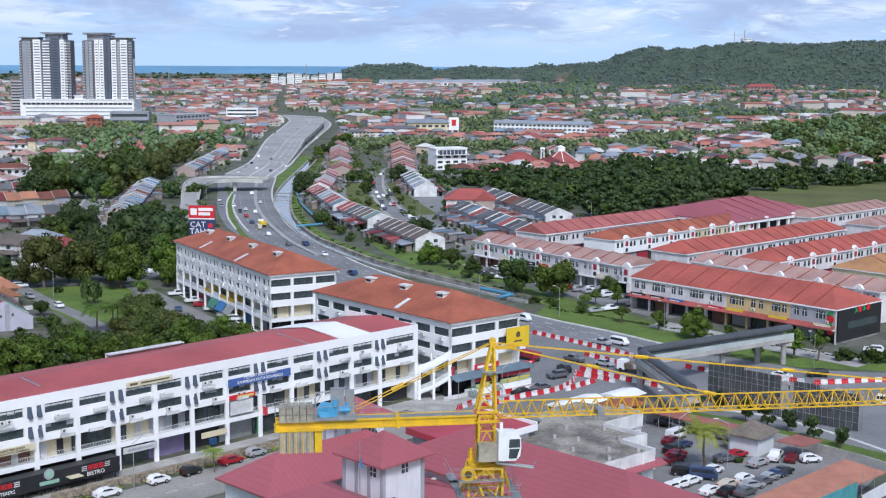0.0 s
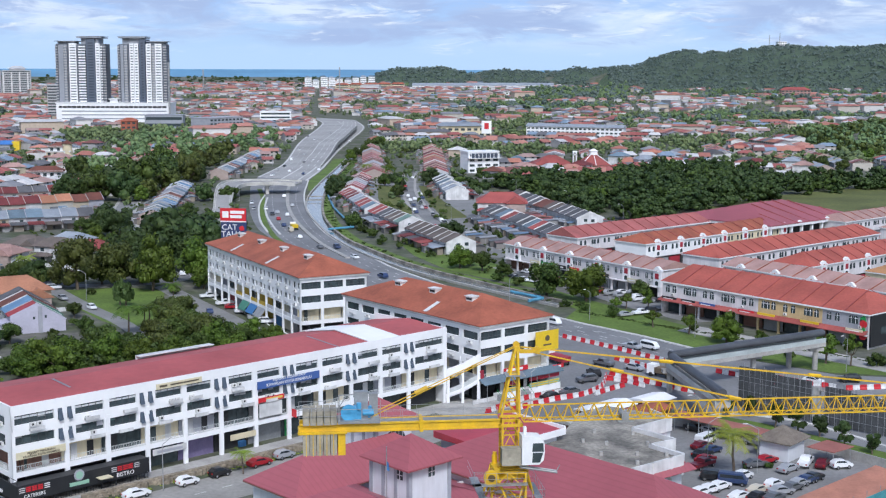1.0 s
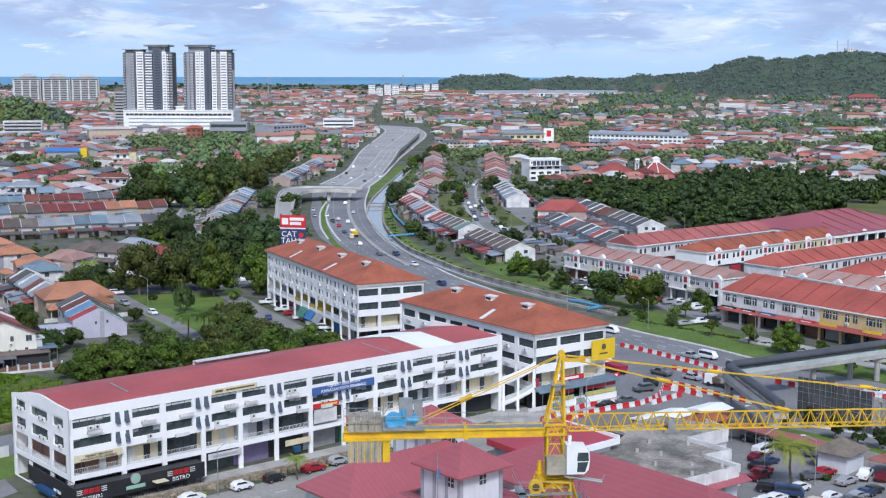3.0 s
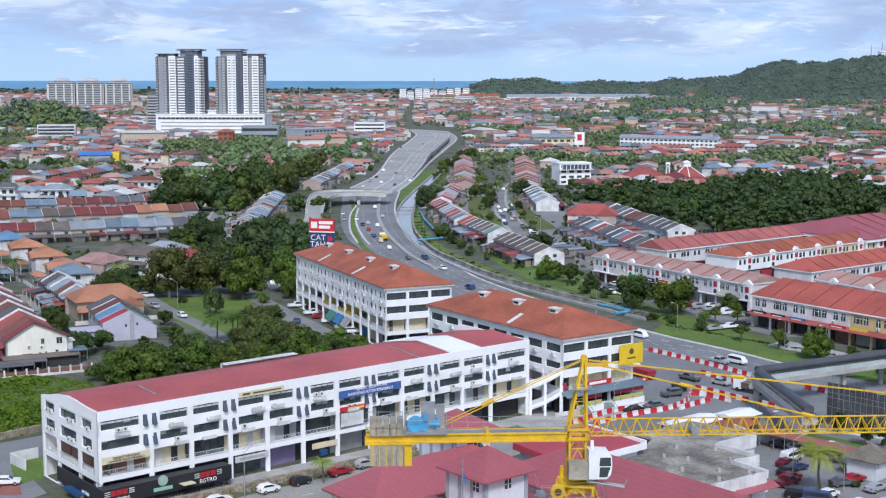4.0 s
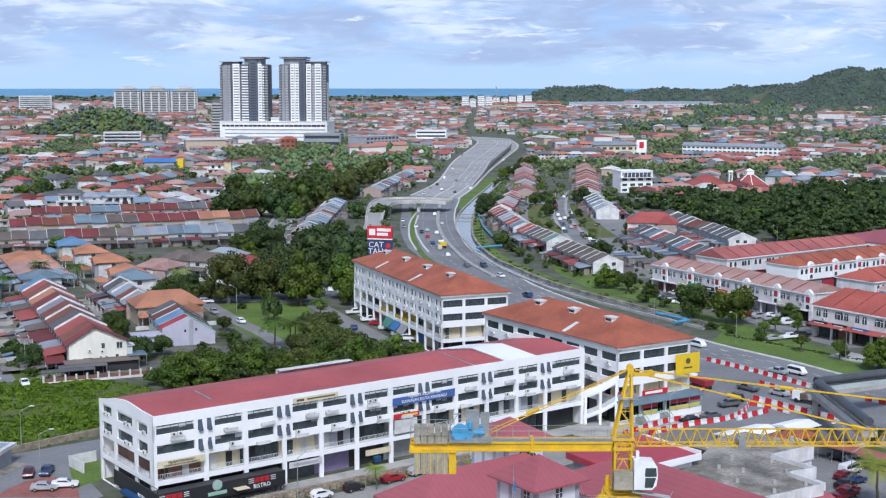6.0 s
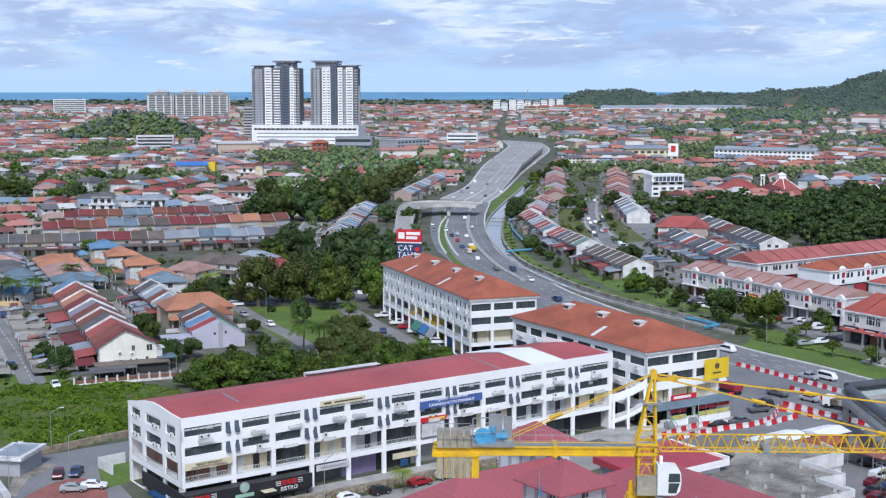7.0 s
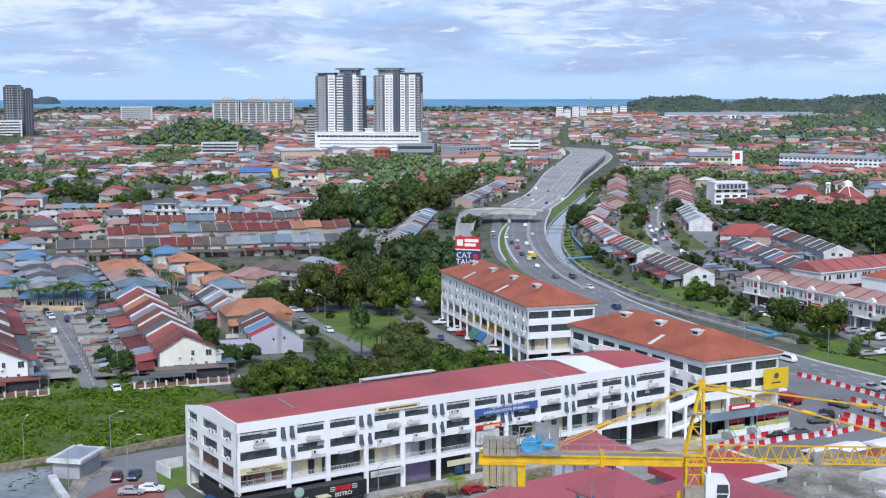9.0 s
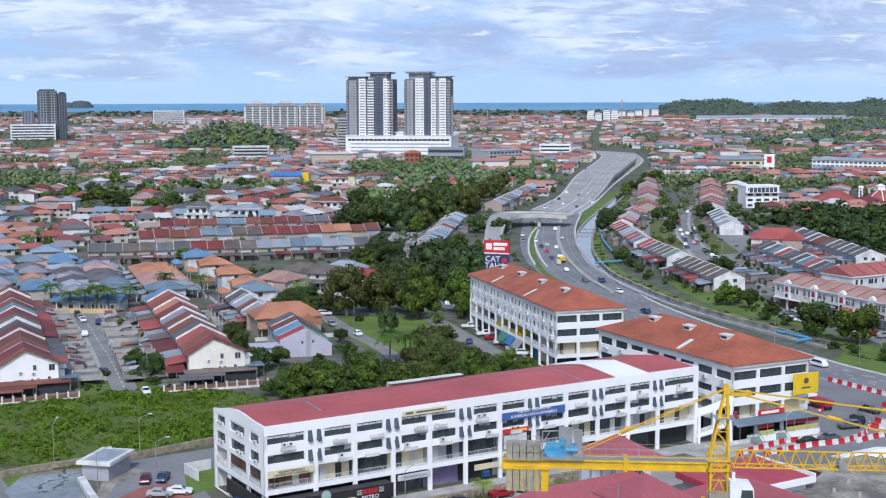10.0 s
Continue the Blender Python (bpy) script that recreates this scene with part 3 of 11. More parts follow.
ring = [(4 * k + a, 4 * k + b, 4 * k + 4 + b, 4 * k + 4 + a) for k in range(39) for a, b in ((0, 1), (1, 2), (2, 3), (3, 0))]
part("deck", deck.add(vd, ring), HIGHWAY, bridge)
part("parapet", rail.add(vr, ring), CONCRETE, bridge)
for off in (1.2, 5.0, 9.0, 13.8):
    ln = Shape()
    v = []
    for k, p in enumerate(edge):
        v += [(p.x - off - 0.25, p.y + off / 3, RISE[k] + 0.04), (p.x - off + 0.25, p.y + off / 3, RISE[k] + 0.04)]
    step = 1 if off in (1.2, 13.8) else 2
    part("lane_line", ln.add(v, [(2 * k, 2 * k + 1, 2 * k + 3, 2 * k + 2) for k in range(0, 39, step)]), LINE, bridge)
for k in range(8, 40, 2):
    p = edge[k]
    part("pier", Shape().box(p.x - 2, p.y - 1.0, 0, p.x - 0.3, p.y + 1.0, RISE[k] - 1.3), CONCRETE, bridge)

# canal
CAN_L = [(25, 1040), (11.7, 930), (2.2, 828), (-5.5, 746.6), (-11.2, 674), (-12.6, 623), (-11.5, 588), (-7, 545), (-1.8, 507), (6.9, 466), (16.7, 435), (26, 412), (41, 384), (60, 352)]
CAN_R = [(28, 1040), (14.4, 920), (6, 818), (-2.0, 735), (-5.0, 660), (-5.6, 604), (-4.4, 560), (-0.5, 520), (4.5, 490), (9.6, 472), (19.5, 440), (29.5, 416), (44.5, 388), (63.5, 355)]
solid("canal_water", ribbon(CAN_L, CAN_R, -0.2, 0.10, 90), WATER, "still grey canal water, the sky's reflection partly in its colour", "water", "structure")
solid("canal_wall", strip([(x + 0.6, y) for x, y in CAN_R], 1.0, -0.1, 0.9, 90), CONCRETE_DARK, "stained concrete wall along the canal", "canal wall", "structure")
solid("canal_wall", strip([(x - 0.2, y) for x, y in CAN_L], 0.7, -0.1, 0.7, 90), CONCRETE, "stained concrete wall along the canal", "canal wall", "structure")
solid("verge", ribbon([(a[0] + 1.2, a[1]) for a in CAN_R], [(a[0] + 5.5, a[1] + 3) for a in CAN_R], -0.1, 0.12, 90), GRASS, "grass bank behind the canal wall", "verge", "structure")

solid("verge", ribbon([(-12.9, 690), (-12.6, 752), (-4.2, 838), (1.6, 920)], [(-10.6, 690), (-6.4, 748), (1.0, 828), (9.6, 925)], -0.1, 0.13, 40), GRASS, "green bank between the highway and the canal", "verge", "structure")
for x, y in ((-8.2, 652), (-8.4, 634)):
    solid("footbridge", Shape().box(x - 4.6, y - 0.6, 0.75, x + 4.4, y + 0.6, 1.05), CONCRETE_DARK, "narrow dark concrete footbridge over the canal", "footbridge", "")

# verges and lawns
for pts, lb in (
    ([(64.5, 349), (58.8, 335.5), (73.8, 313), (82.6, 298), (92.6, 285), (105, 271.5), (122, 266.5), (150, 262), (152, 270), (130, 276), (116, 281), (101, 298), (89, 322), (78, 346), (64, 378), (55, 372)], "mown grass verge between the road and the shops"),
    ([(27, 452), (36, 418), (58, 384), (64, 386), (54, 428), (46, 452), (36, 490), (24, 480)], "rough grass between the canal and the shops"),
    ([(-150, 252), (-128, 283), (-108, 297), (-86, 302), (-78, 292), (-104, 281), (-126.6, 264), (-146, 238)], "grass strip before the terrace ends"),
    ([(46.4, 280.8), (44, 272), (44.4, 267), (48.7, 266.6), (50.5, 269.8), (49.7, 278.7)], "small grass island by the corner cafe"),
    ([(-84.5, 387.3), (-60.9, 341.1), (-52.6, 329.3), (-46, 345), (-50, 385), (-60.8, 392)], "mown lawn between the trees"),
    ([(65.8, 235.8), (74, 238.4), (84, 231.6), (92, 218), (97, 205.5), (93, 199.5), (89.4, 206), (77.4, 222.4), (64, 234)], "grass strip with saplings beside the road"),
    ([(150, 545), (196, 520), (260, 530), (380, 640), (420, 760), (320, 715), (222, 650), (165, 590)], "open grass field before the woods"),
    ([(-120, 225), (-96, 217), (-90, 204), (-93, 196), (-120, 196)], "grass by the pond"),
    ([(-70.5, 219.5), (-66, 225), (-60, 216), (-66, 208)], "grass beside the office block"),
):
    solid("lawn", Shape().slab(pts, -0.1, 0.045 if "field" not in lb else 0.3), GRASS if "field" not in lb else FIELD_GRASS, lb, "grass", "structure")
# streets among the houses
for n_street, (l, r, lb) in enumerate((
    ([(-178, 420), (-157, 377), (-139.7, 345.5), (-124.6, 315.7), (-106.5, 279)], [(-171, 422), (-150.5, 378), (-132, 341), (-118.5, 316), (-100.5, 280)], "asphalt street between the terraces"),
    ([(-190, 383), (-162, 385), (-146, 387), (-120, 389)], [(-190, 378), (-162, 380), (-146, 381.5), (-120, 384)], "asphalt cross street by the palms"),
    ([(-90, 398), (-84.5, 387.3), (-70.6, 361), (-57.8, 338.2), (-47.9, 315)], [(-85, 401), (-79, 388), (-66.5, 363), (-53.8, 340), (-43.9, 317)], "lane beside the lawn"),
    ([(-90, 405), (-69, 398), (-50, 409), (-54, 425)], [(-90, 399), (-69, 392.5), (-46, 404), (-49.5, 425)], "lane behind the trees"),
    ([(-103, 660), (-92, 560), (-60, 445), (-52, 409)], [(-95, 660), (-84, 560), (-54, 445), (-46, 409)], "lane towards the terraces"),
    ([(44, 802), (37.5, 694), (35.8, 629), (37.4, 568), (42.1, 517), (50, 487), (62, 462)], [(50, 802), (42.5, 693), (41.8, 629), (44.5, 567), (49.4, 523), (56.5, 497), (68, 472)], "asphalt street between the houses"),
)):
    if "terrace" in lb or "houses" in lb:
        solid("pavement", ribbon([(x - 1.5, y - 0.6) for x, y in l], [(x + 1.5, y + 0.6) for x, y in r], -0.1, 0.03 + 0.004 * n_street, 30), CONCRETE, "pale concrete verge along the street of houses", "pavement", "structure")
    solid("road", ribbon(l, r, -0.1, 0.065 + 0.008 * n_street, 30), ASPHALT_OLD, lb, "road", "structure")
solid("road_marking", dashes([(-174, 421), (-153.7, 377.7), (-135.8, 343), (-121.5, 316), (-103.5, 279.5)], 0.25, 2.2, 2.6, 0.095), LINE, "white dashes down the middle of the terrace street", "road marking", "structure")
solid("paving", Shape().slab([(14, 735), (2, 650), (12, 570), (18, 540), (26, 500), (36, 452), (56, 446), (74, 462), (100, 500), (112, 520), (96, 632), (66, 730)][::-1], -0.1, 0.035), ASPHALT_OLD, "worn concrete lanes and yards between the houses", "pavement", "structure")
solid("lawn", Shape().slab([(23, 560), (33, 556), (35.5, 600), (33, 640), (35, 700), (25, 726), (22, 650)], -0.1, 0.05), FIELD_GRASS, "strip of rough grass behind the houses", "grass", "structure")
solid("lawn", Shape().slab([(47, 560), (58, 566), (53, 636), (52, 716), (46.5, 716), (44.8, 640)], -0.1, 0.05), FIELD_GRASS, "strip of rough grass beside the street of houses", "grass", "structure")
solid("car_park", Shape().slab([(-83.3, 227), (-70.4, 238), (-58, 222), (-66, 214), (-60, 204), (-66, 194), (-80, 202), (-82.5, 214)], -0.1, 0.04), ASPHALT, "worn asphalt car park beside the office block", "car park", "structure")
solid("car_park", Shape().slab([(52, 192), (60, 172), (84, 190), (92, 200), (75, 232), (62, 240), (54, 226)], -0.1, 0.055), ASPHALT_OLD, "asphalt car park full of parked cars", "car park", "structure")
solid("car_park", Shape().slab([(-35, 346), (-28, 318), (-17, 300), (-12, 312), (-40, 374), (-50, 397), (-54, 392)], -0.1, 0.05), ASPHALT_OLD, "asphalt yard beside the orange-roofed block", "car park", "structure")
solid("car_park", Shape().slab([(67, 384), (79, 350), (90, 328), (100, 330), (92, 362), (60, 424), (50, 424)], -0.1, 0.05), ASPHALT_OLD, "asphalt parking strip before the shophouses", "car park", "structure")
solid("pavement", Shape().slab([(84, 318), (118, 270), (124, 275), (90, 324)], -0.1, 0.15), CONCRETE, "concrete pavement before the corner shops", "pavement", "structure")
solid("road", ribbon([(-110, 224), (-102.6, 215), (-94, 203), (-86, 190)], [(-116, 218), (-108, 210), (-100, 198), (-92, 185)], -0.1, 0.06, 20), ASPHALT_OLD, "asphalt lane by the pond", "road", "structure")

# ---- office block and the two orange-roofed blocks ----


def banded_wall(x0, x1, z0, z1, bands, y0, y1, shape=None):
    """A wall along x with rows of openings: bands of (z0, z1, [(x0, x1), ...]) from the bottom up."""
    s = shape or Shape()
    z = z0
    for a, b, holes in bands:
        if a > z:
            s.box(x0, y0, z, x1, y1, a)
        x = x0
        for p, q in holes:
            if p > x:
                s.box(x, y0, a, p, y1, b)
            x = q
        if x1 > x:
            s.box(x, y0, a, x1, y1, b)
        z = b
    if z1 > z:
        s.box(x0, y0, z, x1, y1, z1)
    return s


def text_mesh(body, size, depth=0.03):
    cu = bpy.data.curves.new("lettering", "FONT")
    cu.body, cu.size, cu.extrude, cu.align_x, cu.align_y, cu.resolution_u = body, size, depth, "CENTER", "CENTER", 2
    tmp = new("lettering", cu)
    me = bpy.data.meshes.new_from_object(tmp.evaluated_get(bpy.context.evaluated_depsgraph_get()))
    bpy.data.objects.remove(tmp)
    me.materials.clear()
    return me


def lettering(body, size, mat, parent, m, label=""):
    me = text_mesh(body, size)
    me.materials.append(mat)
    ob = part("lettering", me, mat, parent, label)
    ob.matrix_basis = m
    return ob


AC_CASE = surface("air_conditioner_case", (0.70, 0.70, 0.68), 0.6, 0.2, 1.0, 6.0, 0.1)


def ac_mesh():
    s = Shape().box(-0.42, -0.32, 0, 0.42, 0, 0.62)
    s.beam((0, -0.34, 0.31), (0, -0.32, 0.31), 0.24, 10)
    return s.mesh("air_conditioner", AC_CASE)


AC = ac_mesh()
FAN = Shape().beam((0, -0.36, 0.31), (0, -0.335, 0.31), 0.19, 10).mesh("fan_grille", DARK)
RAIL_METAL = surface("pale_rail_paint", (0.55, 0.58, 0.57), 0.6, 0.2, 1.0, 5.0, 0.1)
RNG = random.Random(4)


def ac_unit(parent, m):
    ob = part("air_conditioner", AC, None, parent)
    ob.matrix_basis = m
    part("fan_grille", FAN, None, ob)


def railing(x0, x1, y, z, h=1.0, step=0.28):
    s = Shape().box(x0, y - 0.03, z + h - 0.07, x1, y + 0.03, z + h)
    s.box(x0, y - 0.02, z + 0.08, x1, y + 0.02, z + 0.14)
    n = max(2, int((x1 - x0) / step))
    for i in range(n + 1):
        x = x0 + (x1 - x0) * i / n
        w = 0.05 if i % 8 == 0 else 0.02
        s.box(x - w, y - 0.02, z, x + w, y + 0.02, z + h)
    return s


PANE_GREEN = glassy("greenish_pane", (0.10, 0.15, 0.14))
TOWER_GREY = surface("dark_window_frame", (0.06, 0.065, 0.07), 0.5)
SHUTTER_GREY = surface("grey_shutter", (0.30, 0.31, 0.32), 0.6, 0.2, 0.5, 3.0, 0.1)
SHUTTER_PURPLE = surface("purple_shutter", (0.24, 0.20, 0.36), 0.6, 0.2, 0.5, 3.0, 0.1)
SHUTTER_BROWN = surface("brown_shutter", (0.20, 0.10, 0.07), 0.6, 0.2, 0.5, 3.0, 0.1)
SHUTTER_YELLOW = surface("yellow_shutter", (0.55, 0.38, 0.04), 0.6, 0.2, 0.5, 3.0, 0.1)
SHUTTER_RED = surface("red_shutter", (0.36, 0.03, 0.05), 0.6, 0.2, 0.5, 3.0, 0.1)
SHUTTER_BLUE = surface("blue_canvas", (0.05, 0.17, 0.38), 0.7, 0.2, 0.5, 3.0, 0.1)
GREEN_CANVAS = surface("green_canvas", (0.07, 0.22, 0.16), 0.7, 0.2, 0.5, 3.0, 0.1)
SIGN_BLUE = surface("blue_sign", (0.06, 0.12, 0.34), 0.5, 0.1, 0.5, 3.0, 0.08)
SIGN_RED = surface("red_sign", (0.55, 0.02, 0.03), 0.5, 0.1, 0.5, 3.0, 0.08)
SIGN_YELLOW = surface("yellow_sign", (0.72, 0.50, 0.02), 0.5, 0.1, 0.5, 3.0, 0.08)
SIGN_CREAM = surface("cream_sign", (0.66, 0.60, 0.42), 0.5, 0.1, 0.5, 3.0, 0.08)
SIGN_GREEN = surface("green_sign", (0.03, 0.30, 0.08), 0.5, 0.1, 0.5, 3.0, 0.08)
LETTER_GREEN = surface("pale_green_lettering", (0.30, 0.50, 0.38), 0.5, 0.1, 0.5, 3.0, 0.05)
LETTER_WHITE = surface("white_lettering", (0.8, 0.8, 0.8), 0.5, 0.05, 0.5, 3.0, 0.03)
LETTER_DARK = surface("dark_lettering", (0.10, 0.08, 0.05), 0.5, 0.05, 0.5, 3.0, 0.03)
LETTER_GOLD = surface("gold_lettering", (0.70, 0.50, 0.10), 0.5, 0.05, 0.5, 3.0, 0.03)

UX, UY = 0.785, 0.6195
OFFICE = along(-49.8, 196.5, UX, UY)
OFF_L, OFF_D = 89.3, 21.5
office = thing("office_block", OFFICE, "long white four-storey office block with a red sheet roof", "building")
COLS = [0.0, 8.7] + [8.7 + 7.06 * k for k in range(1, 11)] + [88.7]
top_holes, mid_holes, casements = [], [], []
for i in range(12):
    a, b = COLS[i], COLS[i + 1]
    left_pair, right_pair = i % 2 == 1, i % 2 == 0
    p, q = a + 0.55, b - 0.45
    if right_pair:
        q = b - 1.75
        casements.append((b - 1.15, b - 0.4))
    else:
        p = a + 1.75
        casements.append((a + 0.4, a + 1.15))
    top_holes.append((p, q))
all_holes = sorted(top_holes + casements)
low_holes = [(COLS[i] + 0.55, COLS[i + 1] - 0.2) for i in range(12)]
wall = banded_wall(0, OFF_L, 0, 15.0, [(0.05, 3.9, low_holes), (4.7, 7.7, low_holes), (8.5, 10.3, all_holes), (11.6, 13.45, all_holes)], 0, 0.35)
for c in COLS:
    wall.box(c - 0.12 if c else 0, -0.06, 0, c + 0.55, 0, 11.0)
for p, q in top_holes:
    for z in (8.5, 11.6):
        wall.box(p - 0.05, 0.02, z - 0.02, q + 0.05, 0.34, z + 0.38)
# far long wall, party wall at the far end, floors
wall.box(0, OFF_D - 0.3, 0, OFF_L, OFF_D, 13.45)
wall.box(OFF_L - 0.3, 0.35, 0, OFF_L, OFF_D - 0.3, 15.0)
for z in (4.1, 7.75, 10.7, 13.6):
    wall.box(0.3, 0.35, min(z, 12.9), OFF_L - 0.3, OFF_D - 0.3, min(z, 12.9) + 0.3)
part("wall", wall, WHITE, office)
# end wall, seen from the side: openings listed along the depth, placed to fit the camera's view
end_up = [(2.2, 6.0), (7.9, 14.2), (16.2, 20.2)]
end_low = [(1.5, 6.5), (7.4, 14.7), (15.6, 20.6)]
end = banded_wall(0, OFF_D, 0, 13.45, [(0.05, 3.9, end_low), (4.7, 7.7, end_low), (8.5, 10.3, end_up), (11.6, 13.3, end_up)], 0, 0.32)
gable = Shape()
prof = [(0.0, 15.0), (OFF_D * 0.2, 15.1), (OFF_D * 0.4, 15.45), (OFF_D * 0.52, 15.5), (OFF_D * 0.7, 15.0), (OFF_D * 0.85, 14.3), (OFF_D, 13.75)]
n = len(prof)
gable.add([(y, 0, 13.45) for y, z in prof] + [(y, 0, z) for y, z in prof] + [(y, 0.32, 13.45) for y, z in prof] + [(y, 0.32, z) for y, z in prof],
          [(i, i + 1, n + i + 1, n + i) for i in range(n - 1)] + [(2 * n + i, 3 * n + i, 3 * n + i + 1, 2 * n + i + 1) for i in range(n - 1)] + [(n + i, n + i + 1, 3 * n + i + 1, 3 * n + i) for i in range(n - 1)])


def swap(s):
    """Turns a wall built along x into the end wall along y."""
    s.v = [(y, x, z) for x, y, z in s.v]
    s.f = [f[::-1] for f in s.f]
    return s


part("end_wall", swap(end), WHITE, office)
part("gable_parapet", swap(gable), WHITE, office)
for z0, z1 in ((8.5, 10.3), (11.6, 13.45)):
    for p, q in top_holes:
        w = part("window", Shape().box(p - 0.1, 0.36, z0 - 0.1, q + 0.1, 0.42, z1 + 0.1), GLASS, office)
        fr = Shape()
        k = int((q - p) / 1.1)
        for j in range(1, k):
            x = p + (q - p) * j / k
            fr.box(x - 0.03, 0.3, z0, x + 0.03, 0.36, z1)
        fr.box(p, 0.3, z0 + 0.55, q, 0.35, z0 + 0.6)
        for j in range(k):
            if RNG.random() < 0.3:
                x = p + (q - p) * j / k
                part("blind", Shape().box(x + 0.05, 0.352, z1 - RNG.uniform(0.3, 0.9), x + (q - p) / k - 0.05, 0.358, z1), RNG.choice((GREY_WALL, SHUTTER_GREY, PANE_GREEN)), w)
        part("mullion", fr, TOWER_GREY, w)
        c = (p + q) / 2 + RNG.choice((-0.9, 0.2, 1.1))
        if (z0 < 9 and p < 8) or (z0 > 11 and 43 < p < 56):
            continue
        led = Shape().box(c - 1.2, -0.55, z0 - 0.75, c + 1.2, -0.1, z0 - 0.62)
        led.box(c - 1.2, -0.62, z0 - 0.75, c + 1.2, -0.55, z0 - 0.2)
        led.box(c - 1.2, -0.55, z0 - 0.75, c - 1.12, -0.1, z0 - 0.3)
        led.box(c + 1.12, -0.55, z0 - 0.75, c + 1.2, -0.1, z0 - 0.3)
        part("ledge", led, WHITE_OLD, office)
        for j in range(RNG.choice((0, 1, 1, 1, 1, 2))):
            ac_unit(office, pose(c - 0.7 + 1.1 * j, -0.12, z0 - 0.62 if RNG.random() < 0.4 else z0 - 0.05))
    for p, q in casements:
        part("casement", Shape().add([(p, 0.1, z1), (q, 0.1, z1), (q, -0.45, z0), (p, -0.45, z0), (p, 0.15, z1), (q, 0.15, z1), (q, -0.40, z0), (p, -0.40, z0)],
                                     [(3, 2, 1, 0), (4, 5, 6, 7), (0, 1, 5, 4), (1, 2, 6, 5), (2, 3, 7, 6), (3, 0, 4, 7)]), GLASS_BLUE, office, "tilted open casement")
        part("casement", Shape().box(p, 0.36, z0, q, 0.42, z1), GLASS_BLUE, office)
for z0, z1 in ((8.5, 10.3), (11.6, 13.3)):
    for p, q in end_up:
        part("window", Shape().box(0.36, p - 0.1, z0 - 0.1, 0.42, q + 0.1, z1 + 0.1), GLASS, office)
        for j in range(RNG.choice((1, 2))):
            ac_unit(office, pose(0.05, p + 1.0 + 1.4 * j, z0 - 0.05, 0, 0, -90))
for i, (p, q) in enumerate(low_holes):
    part("balcony_railing", railing(p, q, 0.12, 4.7), RAIL_METAL, office)
    mt = (SHUTTER_BROWN, CREAM, GLASS, CREAM, GREY_WALL, GLASS, SHUTTER_GREY, GLASS, CREAM, GLASS, GREY_WALL, CREAM)[i]
    part("corridor_wall", Shape().box(p - 0.3, 2.2, 4.4, q + 0.3, 2.35, 7.75), mt, office)
    for j in range(2):
        x = p + (q - p) * (0.2 + 0.45 * j)
        part("shop_door", Shape().box(x, 2.1, 4.42, x + 1.1, 2.2, 6.8), (GLASS, WHITE_OLD, DARK)[(i + j) % 3], office)
    # the DARK bays are near-black sheets that paint the shade inside the shops
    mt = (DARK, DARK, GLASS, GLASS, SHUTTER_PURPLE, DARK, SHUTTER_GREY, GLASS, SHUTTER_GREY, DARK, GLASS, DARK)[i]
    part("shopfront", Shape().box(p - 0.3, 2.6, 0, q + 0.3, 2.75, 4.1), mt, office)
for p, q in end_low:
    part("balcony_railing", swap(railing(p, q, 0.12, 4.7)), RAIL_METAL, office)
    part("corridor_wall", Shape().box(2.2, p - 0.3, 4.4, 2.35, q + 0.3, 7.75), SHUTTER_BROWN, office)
    # near-black sheet paints the shade behind the side arcade
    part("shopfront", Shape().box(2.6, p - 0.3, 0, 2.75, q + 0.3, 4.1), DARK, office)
# roof: long sheet, white flat strip, and a short far sheet
rf = Shape()


def low_roof(x0, x1, front, ridge, rear, t=0.12):
    ys = [(0.35, front), (OFF_D * 0.30, front + (ridge - front) * 0.62), (OFF_D * 0.5, ridge), (OFF_D * 0.7, rear + (ridge - rear) * 0.62), (OFF_D + 0.15, rear)]
    v = [(x, y, z) for x in (x0, x1) for y, z in ys] + [(x, y, z - t) for x in (x0, x1) for y, z in ys]
    f = [(i, 5 + i, 6 + i, 1 + i) for i in range(4)] + [(11 + i, 16 + i, 15 + i, 10 + i) for i in range(4)]
    f += [(0, 1, 11, 10), (1, 2, 12, 11), (2, 3, 13, 12), (3, 4, 14, 13), (6, 5, 15, 16), (7, 6, 16, 17), (8, 7, 17, 18), (9, 8, 18, 19), (5, 0, 10, 15), (4, 9, 19, 14)]
    return Shape().add(v, f)


part("roof", low_roof(0.33, 70.0, 14.8, 15.4, 13.5), RED_SHEET, office)
part("roof", low_roof(77.5, OFF_L - 0.3, 14.8, 15.4, 13.6), RED_SHEET, office)
part("roof_gutter", low_roof(70.0, 77.5, 14.95, 15.65, 13.7), WHITE, office, "white roof strip between the red sheets")
for x0, y0, y1 in ((12.0, 0.22, 0.5), (62.8, 0.02, 0.48)):
    fl = Shape()
    ys = [(y0 + (y1 - y0) * k / 6) for k in range(7)]
    zs = [interp(y, [0, 0.016, 0.3, 0.5, 0.7, 1], [14.8, 14.8, 15.172, 15.4, 14.68, 13.5]) + 0.05 for y in ys]
    fl.add([(x, y * OFF_D, z) for y, z in zip(ys, zs) for x in (x0, x0 + 0.45)], [(2 * k, 2 * k + 1, 2 * k + 3, 2 * k + 2) for k in range(6)])
    part("roof_flashing", fl, STEEL, office)
part("rear_parapet", Shape().box(33.5, OFF_D - 0.3, 13.4, 49, OFF_D, 14.3).box(33.5, OFF_D - 1.6, 14.2, 49, OFF_D, 14.32), WHITE_OLD, office)
part("sign_board", Shape().box(23.6, -0.4, 2.75, 29.9, -0.3, 3.75), WHITE_OLD, office, "pale shop board with faded lettering")
